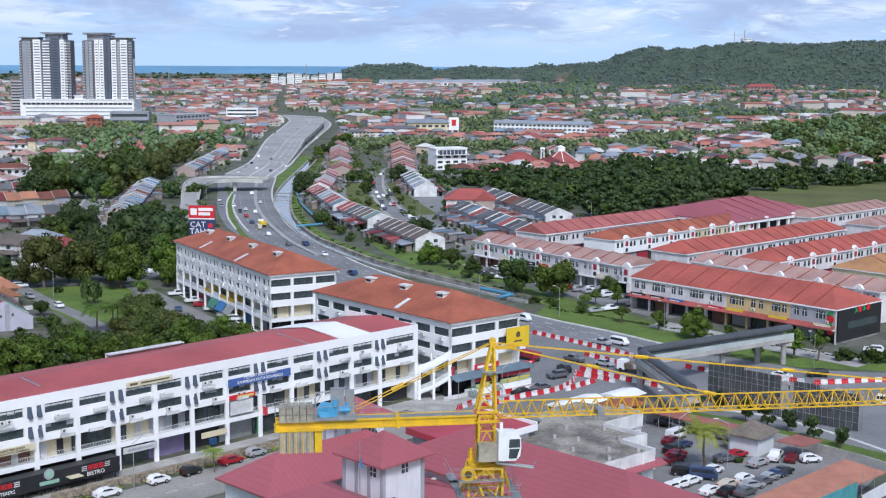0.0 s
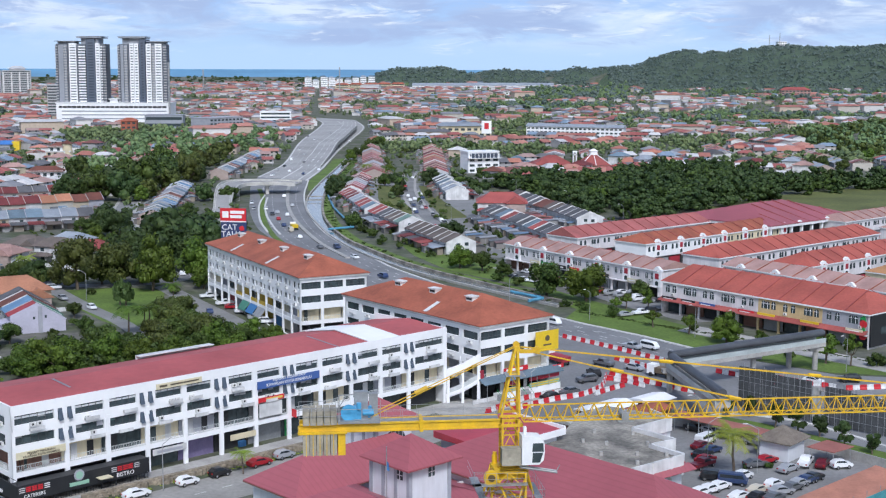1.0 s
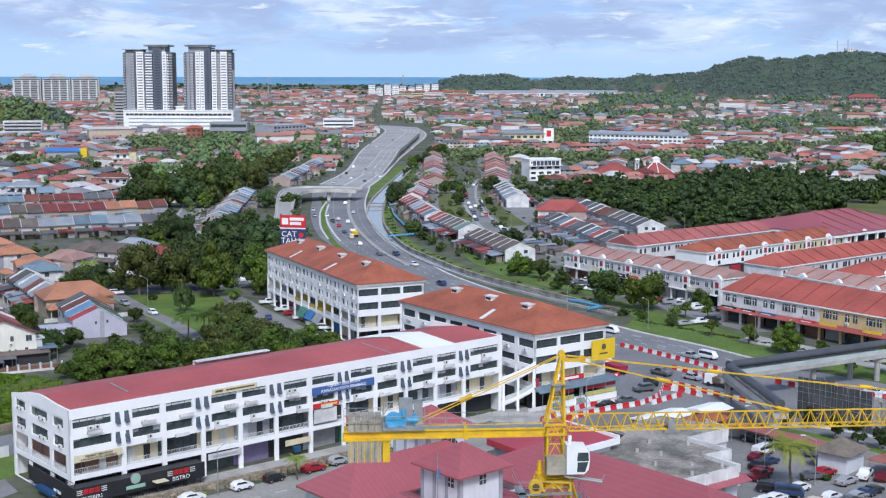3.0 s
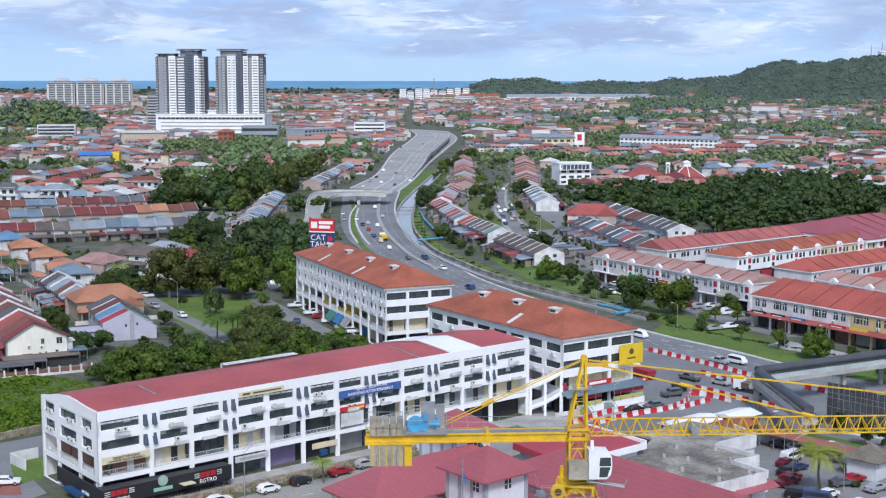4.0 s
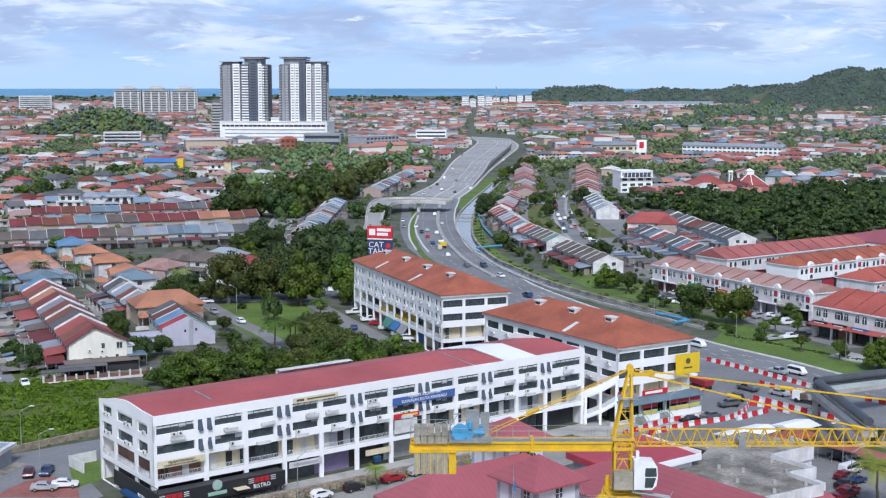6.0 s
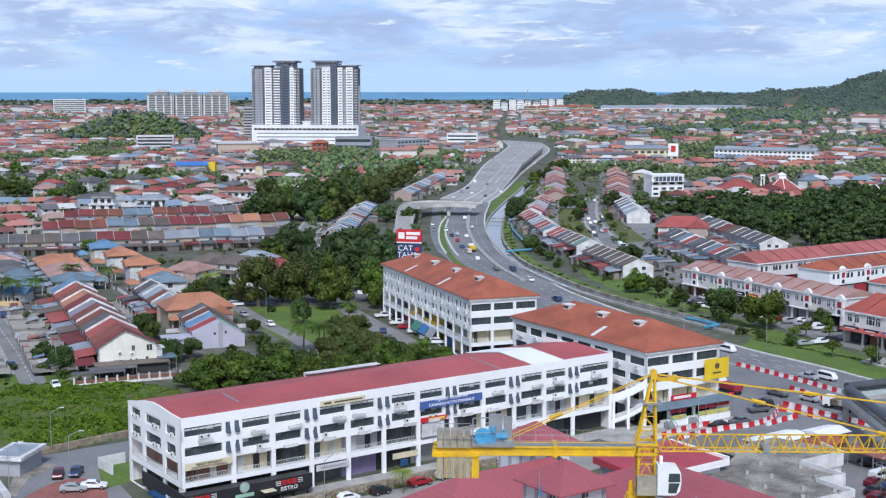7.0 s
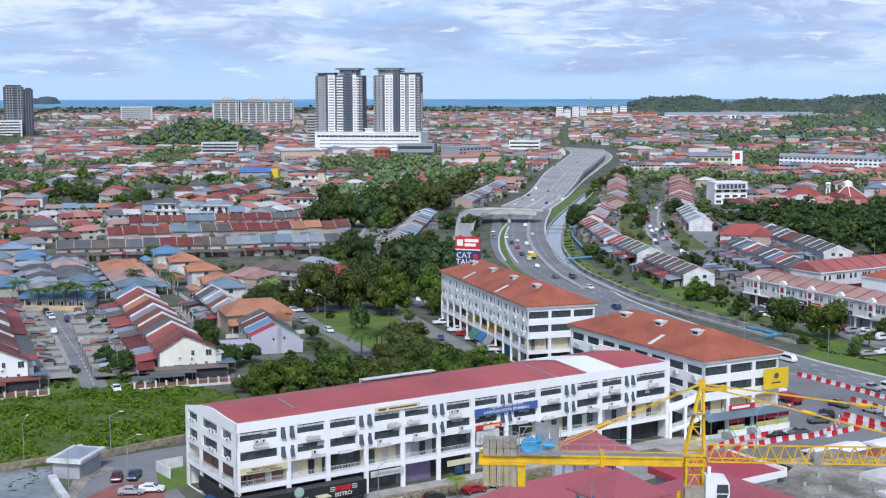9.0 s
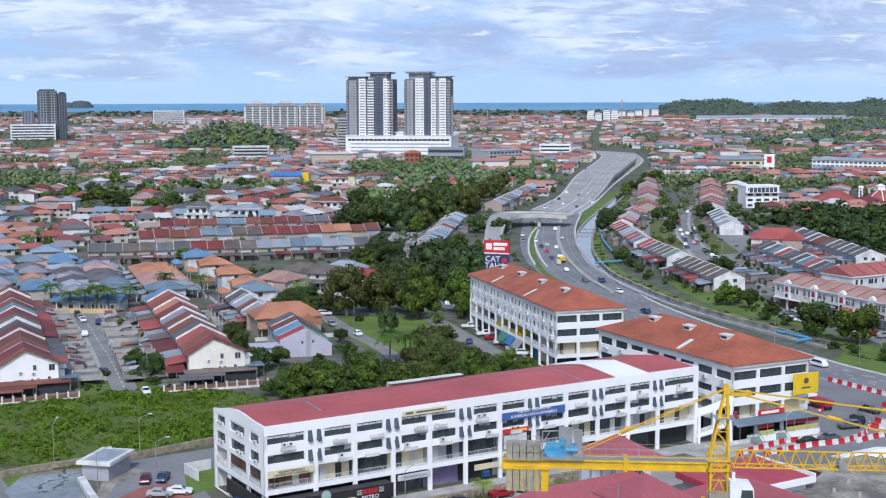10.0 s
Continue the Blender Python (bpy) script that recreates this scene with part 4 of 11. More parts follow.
part("sign_text", Shape().box(24.4, -0.44, 3.0, 29.2, -0.4, 3.45), GREY_WALL, office)
part("sign_board", Shape().box(38.6, -0.4, 2.3, 43.8, -0.3, 3.3), CREAM, office, "stained cream shop board")
part("blue_crate", Shape().box(41.5, 1.2, 0.3, 42.8, 1.8, 1.3), SHUTTER_BLUE, office)
part("green_panel", Shape().box(52.0, 2.4, 0, 53.2, 2.55, 3.6), SIGN_GREEN, office)
# boards on the facade
part("sign_board", Shape().box(0.4, -0.5, 6.8, 8.4, -0.38, 7.9), SIGN_CREAM, office, "cream board with the dental office's name")
lettering("PEJABAT PERGIGIAN", 0.5, LETTER_DARK, office, pose(4.4, -0.56, 7.55, 90))
lettering("KAWASAN KOTA KINABALU", 0.46, LETTER_DARK, office, pose(4.4, -0.56, 7.1, 90))
part("sign_board", Shape().box(44.2, -0.5, 10.25, 57.6, -0.36, 11.6), SIGN_BLUE, office, "blue board with the health office's name")
lettering("PEJABAT KESIHATAN", 0.75, LETTER_WHITE, office, pose(50.9, -0.54, 11.55, 90))
lettering("KAWASAN KOTA KINABALU", 0.75, LETTER_WHITE, office, pose(50.9, -0.54, 10.75, 90))
part("sign_board", Shape().box(24.6, -0.3, 13.5, 33.2, -0.18, 14.4), SIGN_CREAM, office, "cream trading company board")
part("sign_text", Shape().box(25.2, -0.34, 13.8, 26.6, -0.3, 14.15).box(27.2, -0.34, 13.85, 32.6, -0.3, 14.1), LETTER_DARK, office)
part("sign_board", Shape().box(44.4, -0.5, 7.9, 49.8, -0.36, 8.7), SIGN_RED, office, "red restaurant board with yellow marks")
part("sign_text", Shape().box(46.0, -0.54, 8.1, 49.4, -0.5, 8.5), LETTER_GOLD, office)
part("banner", Shape().box(44.6, -0.4, 5.2, 49.4, -0.3, 7.6), WHITE_OLD, office, "pale banner hung on the railing")
part("sign_board", Shape().box(51.6, -1.4, 4.2, 51.75, -0.2, 5.6), SIGN_RED, office)
# black board of the bistro round the corner
part("fascia", Shape().box(-0.6, -2.9, 1.2, 21.4, -2.7, 3.6).box(-0.8, -2.9, 1.2, -0.6, 14.0, 3.6).box(-0.6, -2.7, 3.3, 21.4, -0.2, 3.45), BLACK_SIGN, office, "black fascia board wrapping the corner")
part("terrace", Shape().box(-0.8, -2.8, 0, 21.4, -0.2, 0.2), CONCRETE_DARK, office)
# near-black sheet added for the shade in the openings below the fascia
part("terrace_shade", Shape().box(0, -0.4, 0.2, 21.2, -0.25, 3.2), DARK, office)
part("side_rail", Shape().box(-0.78, -2.8, 4.4, -0.72, 14.0, 4.46), BLACK_SIGN, office)
for k in range(8):
    part("rail_post", Shape().box(-0.78, -2.8 + 2.38 * k, 3.6, -0.7, -2.72 + 2.38 * k, 4.4), BLACK_SIGN, office)
part("terrace_rail", railing(-0.4, 21.2, -2.6, 0.2, 0.9, 0.5), BLACK_SIGN, office)
for i in range(9):
    part("post", Shape().box(0.2 + 2.55 * i, -2.7, 0.2, 0.35 + 2.55 * i, -2.55, 1.2), BLACK_SIGN, office)
lettering("BISTRO", 0.95, LETTER_WHITE, office, pose(17.1, -2.95, 1.85, 90))
lettering("CATERERS", 0.75, LETTER_WHITE, office, pose(1.9, -2.95, 1.8, 90))
lettering("BISTRO", 0.8, LETTER_WHITE, office, pose(-0.85, 3.2, 1.75, 90, 0, -90))
for c in (17.1, 1.9):
    for k in range(3):
        x = c - 1.35 + 0.95 * k
        part("sign_mark", Shape().box(x, -2.96, 2.5, x + 0.8, -2.9, 2.68).box(x, -2.96, 2.78, x + 0.8, -2.9, 2.96).box(x, -2.96, 3.06, x + 0.8, -2.9, 3.24), SIGN_RED, office)
    part("sign_text", Shape().box(c - 2.4, -2.98, 2.5, c - 1.5, -2.9, 2.62).box(c - 2.4, -2.98, 2.8, c - 1.5, -2.9, 2.92).box(c - 2.4, -2.98, 3.1, c - 1.5, -2.9, 3.22).box(c + 1.6, -2.98, 2.5, c + 2.5, -2.9, 2.62).box(c + 1.6, -2.98, 2.8, c + 2.5, -2.9, 2.92).box(c + 1.6, -2.98, 3.1, c + 2.5, -2.9, 3.22), WHITE_OLD, office)
part("emblem", Shape().beam((9.2, -3.0, 3.3), (9.2, -2.85, 3.3), 0.85, 18), GREY_WALL, office, "round pale emblem on the fascia")
part("emblem_rim", Shape().beam((9.2, -3.05, 3.3), (9.2, -3.0, 3.3), 0.6, 18), LETTER_GREEN, office)
part("sign_text", Shape().box(7.6, -3.02, 1.75, 10.8, -2.9, 2.3), LETTER_GREEN, office)
part("canopy", Shape().box(12.0, -4.4, 2.2, 14.2, -2.9, 2.32), SIGN_CREAM, office)
part("side_screen", Shape().box(-1.9, 3.0, 1.5, -0.8, 9.0, 1.62).box(-1.9, 3.0, 1.1, -1.85, 9.0, 1.5), surface("dark_blue_canvas", (0.015, 0.07, 0.19), 0.7), office, "blue awning beside the corner")


def orange_block(origin, ux, uy, length, width, bays, end_bays, seed, colours, broad=False):
    rng = random.Random(seed)
    ob = thing("shop_office_block", along(*origin, ux, uy), "white four-storey block under an orange tiled hip roof, with open arcades", "building", "orange-roofed blocks")
    bw = length / bays
    # long facade faces +y at y = 0; the block lies on the -y side
    small, arcade, bal = [], [], []
    for i in range(bays):
        a = i * bw
        arcade.append((a + 0.35, a + bw - 0.15))
        small += [(a + 0.6, a + bw - 0.5)] if broad else [(a + 0.6, a + 0.6 + bw * 0.24), (a + bw * 0.52, a + bw * 0.52 + bw * 0.3)]
    s = banded_wall(0, length, 0, 15.0, [(0.05, 3.6, arcade), (4.5, 7.3, arcade), (8.9, 10.3, small), (12.2, 13.8, small)], -0.35, 0)
    for i in range(bays + 1):
        x = min(i * bw, length - 0.4)
        s.box(x, 0, 0, x + 0.4, 0.1, 8.2)
    e = banded_wall(-width, -0.35, 0, 15.0, [], 0, 0.35)
    s.box(0, -width, 0, length, -width + 0.3, 15.0)
    s.box(length - 0.3, -width, 0, length, 0, 15.0)
    for z in (4.0, 8.0, 11.3, 14.6):
        s.box(0.35, -width, z, length - 0.3, -0.35, z + 0.25)
    part("wall", s, WHITE, ob)
    ew = width / end_bays
    wide = [(-width + i * ew + 0.4, -width + (i + 1) * ew - 0.3) for i in range(end_bays)]
    e = banded_wall(-width, 0, 0, 15.0, [(0.05, 3.6, wide), (4.5, 7.3, wide), (8.9, 10.6, wide), (12.2, 13.9, wide)], 0, 0.35)
    part("end_wall", swap(e), WHITE, ob)
    part("cornice", Shape().box(-0.5, -width - 0.5, 14.75, length + 0.5, 0.5, 15.2), WHITE_OLD, ob)
    part("roof", Shape().roof(-0.2, -width - 0.2, length + 0.2, 0.2, 15.2, 19.4, hip=width * 0.5 + 1.2, over=0.5), ORANGE_TILE, ob)
    for i in range(4 if length > 60 else 3):
        x = width * 0.5 + 1.0 + i * (length - width - 3) / (3 if length > 60 else 2)
        v = part("roof_vent", Shape().box(x - 1.0, -width * 0.40, 17.8, x + 1.0, -width * 0.40 + 1.5, 18.9).box(x - 1.25, -width * 0.40 - 0.2, 18.9, x + 1.25, -width * 0.40 + 1.7, 19.15), WHITE_OLD, ob)
        part("vent_louvre", Shape().box(x - 0.8, -width * 0.40 + 1.5, 18.3, x + 0.8, -width * 0.40 + 1.54, 18.75), DARK, v)
    for x in (length * 0.32, length * 0.7) if length > 60 else (length * 0.36,):
        part("roof_patch", Shape().add([(x, 0.2, 15.66), (x + 1.1, 0.2, 15.66), (x + 1.1, -3.4, 17.2), (x, -3.4, 17.2), (x, 0.2, 15.74), (x + 1.1, 0.2, 15.74), (x + 1.1, -3.4, 17.28), (x, -3.4, 17.28)],
                                       [(3, 2, 1, 0), (4, 5, 6, 7), (0, 1, 5, 4), (1, 2, 6, 5), (2, 3, 7, 6), (3, 0, 4, 7)]), WHITE_OLD, ob, "pale patched roof strip")
    for z0, z1 in ((8.9, 10.3), (12.2, 13.8)):
        for p, q in small:
            part("window", Shape().box(p - 0.05, -0.45, z0 - 0.05, q + 0.05, -0.38, z1 + 0.05), GLASS, ob)
        for i in range(bays):
            x = i * bw + bw * 0.34
            part("ledge", Shape().box(x, 0, z0 - 0.9, x + 1.5, 0.55, z0 - 0.8).box(x, 0.5, z0 - 0.9, x + 1.5, 0.55, z0 - 0.5), WHITE_OLD, ob)
            if rng.random() < 0.8:
                ac_unit(ob, pose(x + 0.7, 0.05, z0 - 0.8, 0, 0, 180))
    for i, (p, q) in enumerate(arcade):
        mt = colours[i % len(colours)]
        part("corridor_wall", Shape().box(p - 0.2, -1.9, 4.2, q + 0.2, -1.75, 7.4), mt if mt in (SHUTTER_YELLOW, CREAM) else (GLASS, GREY_WALL, CREAM)[i % 3], ob)
        part("balcony_railing", Shape().box(p, -0.2, 4.5, q, -0.08, 5.4), WHITE_OLD if mt is not SHUTTER_YELLOW else SHUTTER_YELLOW, ob)
        # DARK bays: shade of the arcade put in as a near-black sheet
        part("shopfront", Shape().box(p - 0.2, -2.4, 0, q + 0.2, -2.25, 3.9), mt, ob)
        if length > 60 and 4 <= i <= 6:
            am = (SHUTTER_GREY, SHUTTER_BLUE, GREEN_CANVAS)[i - 4]
            part("awning", Shape().add([(p, 0.05, 3.7), (q, 0.05, 3.7), (q, 1.7, 1.6), (p, 1.7, 1.6), (p, 0.05, 3.76), (q, 0.05, 3.76), (q, 1.7, 1.66), (p, 1.7, 1.66)], [(0, 1, 2, 3), (7, 6, 5, 4), (1, 0, 4, 5), (2, 1, 5, 6), (3, 2, 6, 7), (0, 3, 7, 4)]), am, ob, "slanting canvas awning")
    for z0, z1 in ((8.9, 10.6), (12.2, 13.9)):
        for p, q in wide:
            w = part("window", Shape().box(0.36, p - 0.05, z0 - 0.05, 0.44, q + 0.05, z1 + 0.05), GLASS, ob)
            fr = Shape()
            for j in range(1, 5):
                y = p + (q - p) * j / 5
                fr.box(0.28, y - 0.04, z0, 0.35, y + 0.04, z1)
            fr.box(0.29, p, z0 + 0.5, 0.34, q, z0 + 0.56)
            part("mullion", fr, TOWER_GREY, w)
    for p, q in wide:
        part("balcony_railing", swap(railing(p, q, 0.12, 4.5, 0.95)), RAIL_METAL, ob)
        part("corridor_wall", Shape().box(2.0, p - 0.2, 4.2, 2.15, q + 0.2, 7.5), CREAM, ob)
        # shade at the back of the end arcade, as a near-black sheet
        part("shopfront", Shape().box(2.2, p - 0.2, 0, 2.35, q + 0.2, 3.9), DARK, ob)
    return ob


block_a = orange_block((-9.3, 313.0), -0.402, 0.9156, 67.7, 17.5, 12, 3, 1, [DARK, SHUTTER_GREY, CREAM, SHUTTER_BLUE, SHUTTER_YELLOW, SHUTTER_YELLOW, DARK, SHUTTER_YELLOW, SHUTTER_GREY, SHUTTER_RED, DARK, GLASS])
block_b = orange_block((26.7, 251.7), -0.56, 0.8285, 45.7, 18.7, 8, 3, 2, [DARK, SHUTTER_GREY, DARK, GLASS], True)

# ---- tower crane ----
crane = thing("tower_crane", pose(12.2, 105.2, 0, 0, 0, 2.0), "yellow lattice tower crane with a white cab and blue winch", "crane")


def lattice(shape, p, q, width, height, panels, r, single_top=True):
    """A truss from p to q along x: two bottom chords and one or two top chords with zigzag bars."""
    x0, z0, x1 = p[0], p[2], q[0]
    w = width / 2
    for y in (-w, w):
        shape.beam((x0, y, z0), (x1, y, z0), r)
    tops = (0.0,) if single_top else (-w, w)
    for y in tops:
        shape.beam((x0, y, z0 + height), (x1, y, z0 + height), r)
    dx = (x1 - x0) / panels
    for i in range(panels):
        a, b = x0 + i * dx, x0 + (i + 1) * dx
        m = (a + b) / 2
        for y in (-w, w):
            t = 0.0 if single_top else y
            shape.beam((a, y, z0), (m, t, z0 + height), r * 0.6)
            shape.beam((m, t, z0 + height), (b, y, z0), r * 0.6)
        shape.beam((a, -w, z0), (a, w, z0), r * 0.5)
        shape.beam((a, -w, z0), (b, w, z0), r * 0.4)
    return shape


def mast_section(z0, z1, w, r, panel, turn):
    s = Shape()
    c = [(w * math.cos(turn + k * math.pi / 2), w * math.sin(turn + k * math.pi / 2)) for k in range(4)]
    for x, y in c:
        s.beam((x, y, z0), (x, y, z1), r)
    n = max(1, round((z1 - z0) / panel))
    for i in range(n):
        a, b = z0 + (z1 - z0) * i / n, z0 + (z1 - z0) * (i + 1) / n
        for k in range(4):
            (x0, y0), (x1, y1) = c[k], c[(k + 1) % 4]
            s.beam((x0, y0, b), (x1, y1, b), r * 0.5)
            s.beam((x0, y0, a), ((x0 + x1) / 2, (y0 + y1) / 2, b), r * 0.45)
            s.beam((x1, y1, a), ((x0 + x1) / 2, (y0 + y1) / 2, b), r * 0.45)
    return s


RIM_DARK = surface("dark_reel_hub", (0.12, 0.08, 0.03), 0.6, 0.2, 1.0, 5.0, 0.1)
for k in range(8):
    part("mast_section", mast_section(4.09 * k, 4.09 * k + 4.05, 1.95, 0.14, 1.3, 0.62), YELLOW, crane)
part("base", Shape().box(-3, -3, 0, 3, 3, 0.6), CONCRETE, crane)
part("slewing_ring", Shape().beam((0, 0, 32.75), (0, 0, 32.95), 1.0, 20).beam((0, 0, 32.95), (0, 0, 33.3), 0.75, 20), YELLOW, crane)
reel = part("cable_reel", Shape().beam((-1.75, -1.95, 32.5), (-1.75, -1.65, 32.5), 0.62, 18), YELLOW, crane)
part("reel_hub", Shape().beam((-1.75, -2.05, 32.5), (-1.75, -1.95, 32.5), 0.3, 12), RIM_DARK, reel)
for x, y in ((1.25, -0.9), (-1.0, 1.2), (1.2, 0.9)):
    part("slewing_motor", Shape().beam((x, y, 32.3), (x, y, 33.5), 0.24, 10).beam((x, y, 33.5), (x, y, 33.75), 0.17, 10), YELLOW, crane)
part("turntable", Shape().box(-1.35, -1.35, 32.68, 1.35, 1.35, 32.82).beam((0, 0, 32.1), (0, 0, 32.68), 1.25, 20), YELLOW, crane)
for sx, sy in ((-1, -1), (1, -1), (1, 1), (-1, 1)):
    part("corner_brace", Shape().beam((2.0 * sx, 0.5 * sy, 30.6), (1.3 * sx, 1.3 * sy, 32.7), 0.09, 6).beam((0.5 * sx, 2.0 * sy, 30.6), (1.3 * sx, 1.3 * sy, 32.7), 0.09, 6), YELLOW, crane)
low = Shape()
for x0, y0, x1, y1 in ((-2.6, -2.6, 2.6, -2.0), (-2.6, 2.0, 2.6, 2.6), (-2.6, -2.0, -2.0, 2.0), (2.0, -2.0, 2.6, 2.0)):
    low.box(x0, y0, 30.5, x1, y1, 30.58)
part("platform", low, STEEL, crane, "grey steel platform round the mast")
low = Shape()
for q in (-2.55, 2.55):
    for k in range(6):
        e = -2.55 + 1.02 * k
        low.beam((e, q, 30.55), (e, q, 31.6), 0.02).beam((q, e, 30.55), (q, e, 31.6), 0.02)
    for z in (31.1, 31.6):
        low.beam((-2.55, q, z), (2.55, q, z), 0.02).beam((q, -2.55, z), (q, 2.55, z), 0.02)
part("platform_rail", low, STEEL, crane)
plat = Shape().box(-3.3, -2.3, 31.9, 1.2, -1.7, 31.98).box(-3.3, -2.3, 31.9, -2.6, 0.2, 31.98)
part("platform", plat, STEEL, crane, "grey steel access platform")
rl = Shape()
for x in (-3.2, -2.3, -1.4, -0.5, 0.3, 1.1):
    rl.beam((x, -2.28, 31.95), (x, -2.28, 33.0), 0.02)
for z in (32.5, 33.0):
    rl.beam((-3.25, -2.28, z), (1.15, -2.28, z), 0.02)
    rl.beam((-3.25, -2.28, z), (-3.25, 1.5, z), 0.02)
part("platform_rail", rl, STEEL, crane)
part("upper_mast", mast_section(33.1, 37.0, 0.95, 0.11, 1.5, 0.785), YELLOW, crane)
# head frame
head = Shape()
for y in (-0.6, 0.6):
    head.beam((-0.75, y, 37.3), (0.45, y * 0.35, 43.0), 0.12)
    head.beam((0.75, y, 37.3), (0.6, y * 0.35, 43.0), 0.12)
    for a in (0.2, 0.4, 0.6, 0.8):
        x0, x1 = -0.75 + 1.2 * a, 0.75 - 0.15 * a
        head.beam((x0, y * (1 - 0.65 * a), 37.3 + 5.7 * a), (x1, y * (1 - 0.65 * a), 37.3 + 5.7 * a), 0.05)
        head.beam((x0, y * (1 - 0.65 * a), 37.3 + 5.7 * a), (0.75 - 0.15 * (a - 0.2), y * (1 - 0.65 * (a - 0.2)), 37.3 + 5.7 * (a - 0.2)), 0.04)
part("head_frame", head, YELLOW, crane)
part("head_sheave", Shape().beam((0.5, -0.15, 43.1), (0.5, 0.15, 43.1), 0.27, 14).box(0.3, -0.28, 42.6, 0.8, 0.28, 42.95).box(0.8, -0.2, 42.4, 2.2, 0.2, 42.65), YELLOW, crane)
part("head_sheave", Shape().beam((2.2, -0.12, 42.6), (2.2, 0.12, 42.6), 0.3, 14), YELLOW, crane)
part("head_platform", Shape().box(-0.4, -0.8, 40.6, 1.2, 0.8, 40.66), STEEL, crane)
part("pivot_frame", Shape().box(-1.0, -0.85, 36.4, 1.0, -0.7, 36.65).box(-1.0, 0.7, 36.4, 1.0, 0.85, 36.65).box(-1.0, -0.85, 36.4, -0.8, 0.85, 36.65).box(0.8, -0.85, 36.4, 1.0, 0.85, 36.65).box(-0.9, -0.8, 37.2, 0.9, -0.68, 37.4).box(-0.9, 0.68, 37.2, 0.9, 0.8, 37.4), YELLOW, crane)
# jib in sections, ties
for k in range(5):
    a = 1.1 + 8.8 * k
    part("jib_section", lattice(Shape(), (a, 0, 36.75), (a + 8.75, 0, 36.75), 1.15, 1.25, 8, 0.075), YELLOW, crane)
part("jib_sheave", Shape().beam((9.6, -0.5, 37.1), (9.6, 0.5, 37.1), 0.33, 14), STEEL, crane)
part("trolley", Shape().box(9.0, -0.7, 36.5, 10.3, 0.7, 36.68).box(9.3, -0.75, 36.68, 9.9, -0.62, 37.3), STEEL, crane)
tie = Shape()
for y in (-0.12, 0.12):
    tie.beam((0.9, y, 42.7), (19.3, y, 38.1), 0.055)
part("tie_bar", tie, YELLOW, crane)
tie = Shape()
for y in (-0.12, 0.12):
    tie.beam((0.9, y, 42.9), (40.5, y, 38.1), 0.055)
part("tie_bar", tie, YELLOW, crane)
for x, z in ((8.4, 40.85), (18.6, 38.25)):
    part("tie_link", Shape().beam((x, 0, z), (x + 1.1, 0, z - 0.27), 0.17, 6), YELLOW, crane)
for x, z in ((12.6, 41.45), (25.5, 39.95)):
    part("tie_link", Shape().beam((x, 0, z), (x + 1.1, 0, z - 0.13), 0.17, 6), YELLOW, crane)
for y in (-0.5, 0.5):
    part("tie_bar", Shape().beam((0.3, y * 0.4, 42.9), (-11.6, y, 37.4), 0.048), YELLOW, crane)
part("tie_link", Shape().beam((-6.8, 0, 39.72), (-7.8, 0, 39.26), 0.17, 6), YELLOW, crane)
# counter-jib
for y in (-0.65, 0.65):
    g = Shape().box(-17.2, y - 0.15, 36.35, -0.9, y + 0.15, 36.47).box(-17.2, y - 0.04, 36.47, -0.9, y + 0.04, 36.98).box(-17.2, y - 0.15, 36.98, -0.9, y + 0.15, 37.1)
    part("counter_jib_girder", g, YELLOW, crane)
part("counter_jib_deck", Shape().box(-12.0, -0.6, 37.02, -1.0, 0.6, 37.08), STEEL, crane)
part("joint_plate", Shape().box(-7.5, -0.88, 36.25, -7.2, 0.88, 37.25), YELLOW, crane)
rails = Shape()
for y in (-0.75, 0.75):
    for i in range(9):
        x = -11.5 + 1.3 * i
        rails.beam((x, y, 37.1), (x, y, 38.1), 0.02)
    for z in (37.6, 38.1):
        rails.beam((-11.5, y, z), (-1.1, y, z), 0.02)
part("deck_rail", rails, STEEL, crane)
BLOCK = surface("concrete_counterweight", (0.36, 0.33, 0.26), 0.9, 0.35, 0.8, 4.0, 0.15, bump=0.2)
for i in range(5):
    x = -16.9 + 0.55 * i
    part("counterweight", Shape().box(x, -1.0, 34.55, x + 0.5, 1.0, 36.3).box(x, -1.0, 37.05, x + 0.5, 1.0, 38.2), BLOCK, crane)
    part("strap", Shape().box(x + 0.22, -1.05, 34.5, x + 0.27, -1.0, 36.3), YELLOW, crane)
part("counterweight_frame", Shape().box(-14.1, -0.9, 34.5, -13.5, 0.9, 36.4).box(-17.3, -1.05, 36.3, -13.4, 1.05, 36.5), YELLOW, crane)
for y in (-1.1, 1.1):
    for x in (-17.2, -16.2, -15.2, -14.2):
        part("cage_post", Shape().beam((x, y, 37.1), (x, y, 38.5), 0.025), STEEL, crane)
    for z in (37.8, 38.5):
        part("cage_rail", Shape().beam((-17.2, y, z), (-14.2, y, z), 0.025), STEEL, crane)
WINCH = surface("blue_winch_paint", (0.09, 0.36, 0.62), 0.45, 0.2, 1.5, 6.0, 0.1)
w = part("winch", Shape().beam((-13.2, -0.5, 37.85), (-13.2, 0.5, 37.85), 0.48, 16).box(-12.75, -0.45, 37.3, -12.2, 0.45, 38.3).beam((-12.1, -0.55, 37.9), (-11.2, -0.55, 37.9), 0.26, 12).beam((-12.4, -0.5, 38.2), (-12.4, -0.5, 38.7), 0.2, 10).beam((-11.5, -0.4, 37.4), (-11.5, -0.4, 38.4), 0.15, 10), WINCH, crane, "blue hoist winch with its motor")
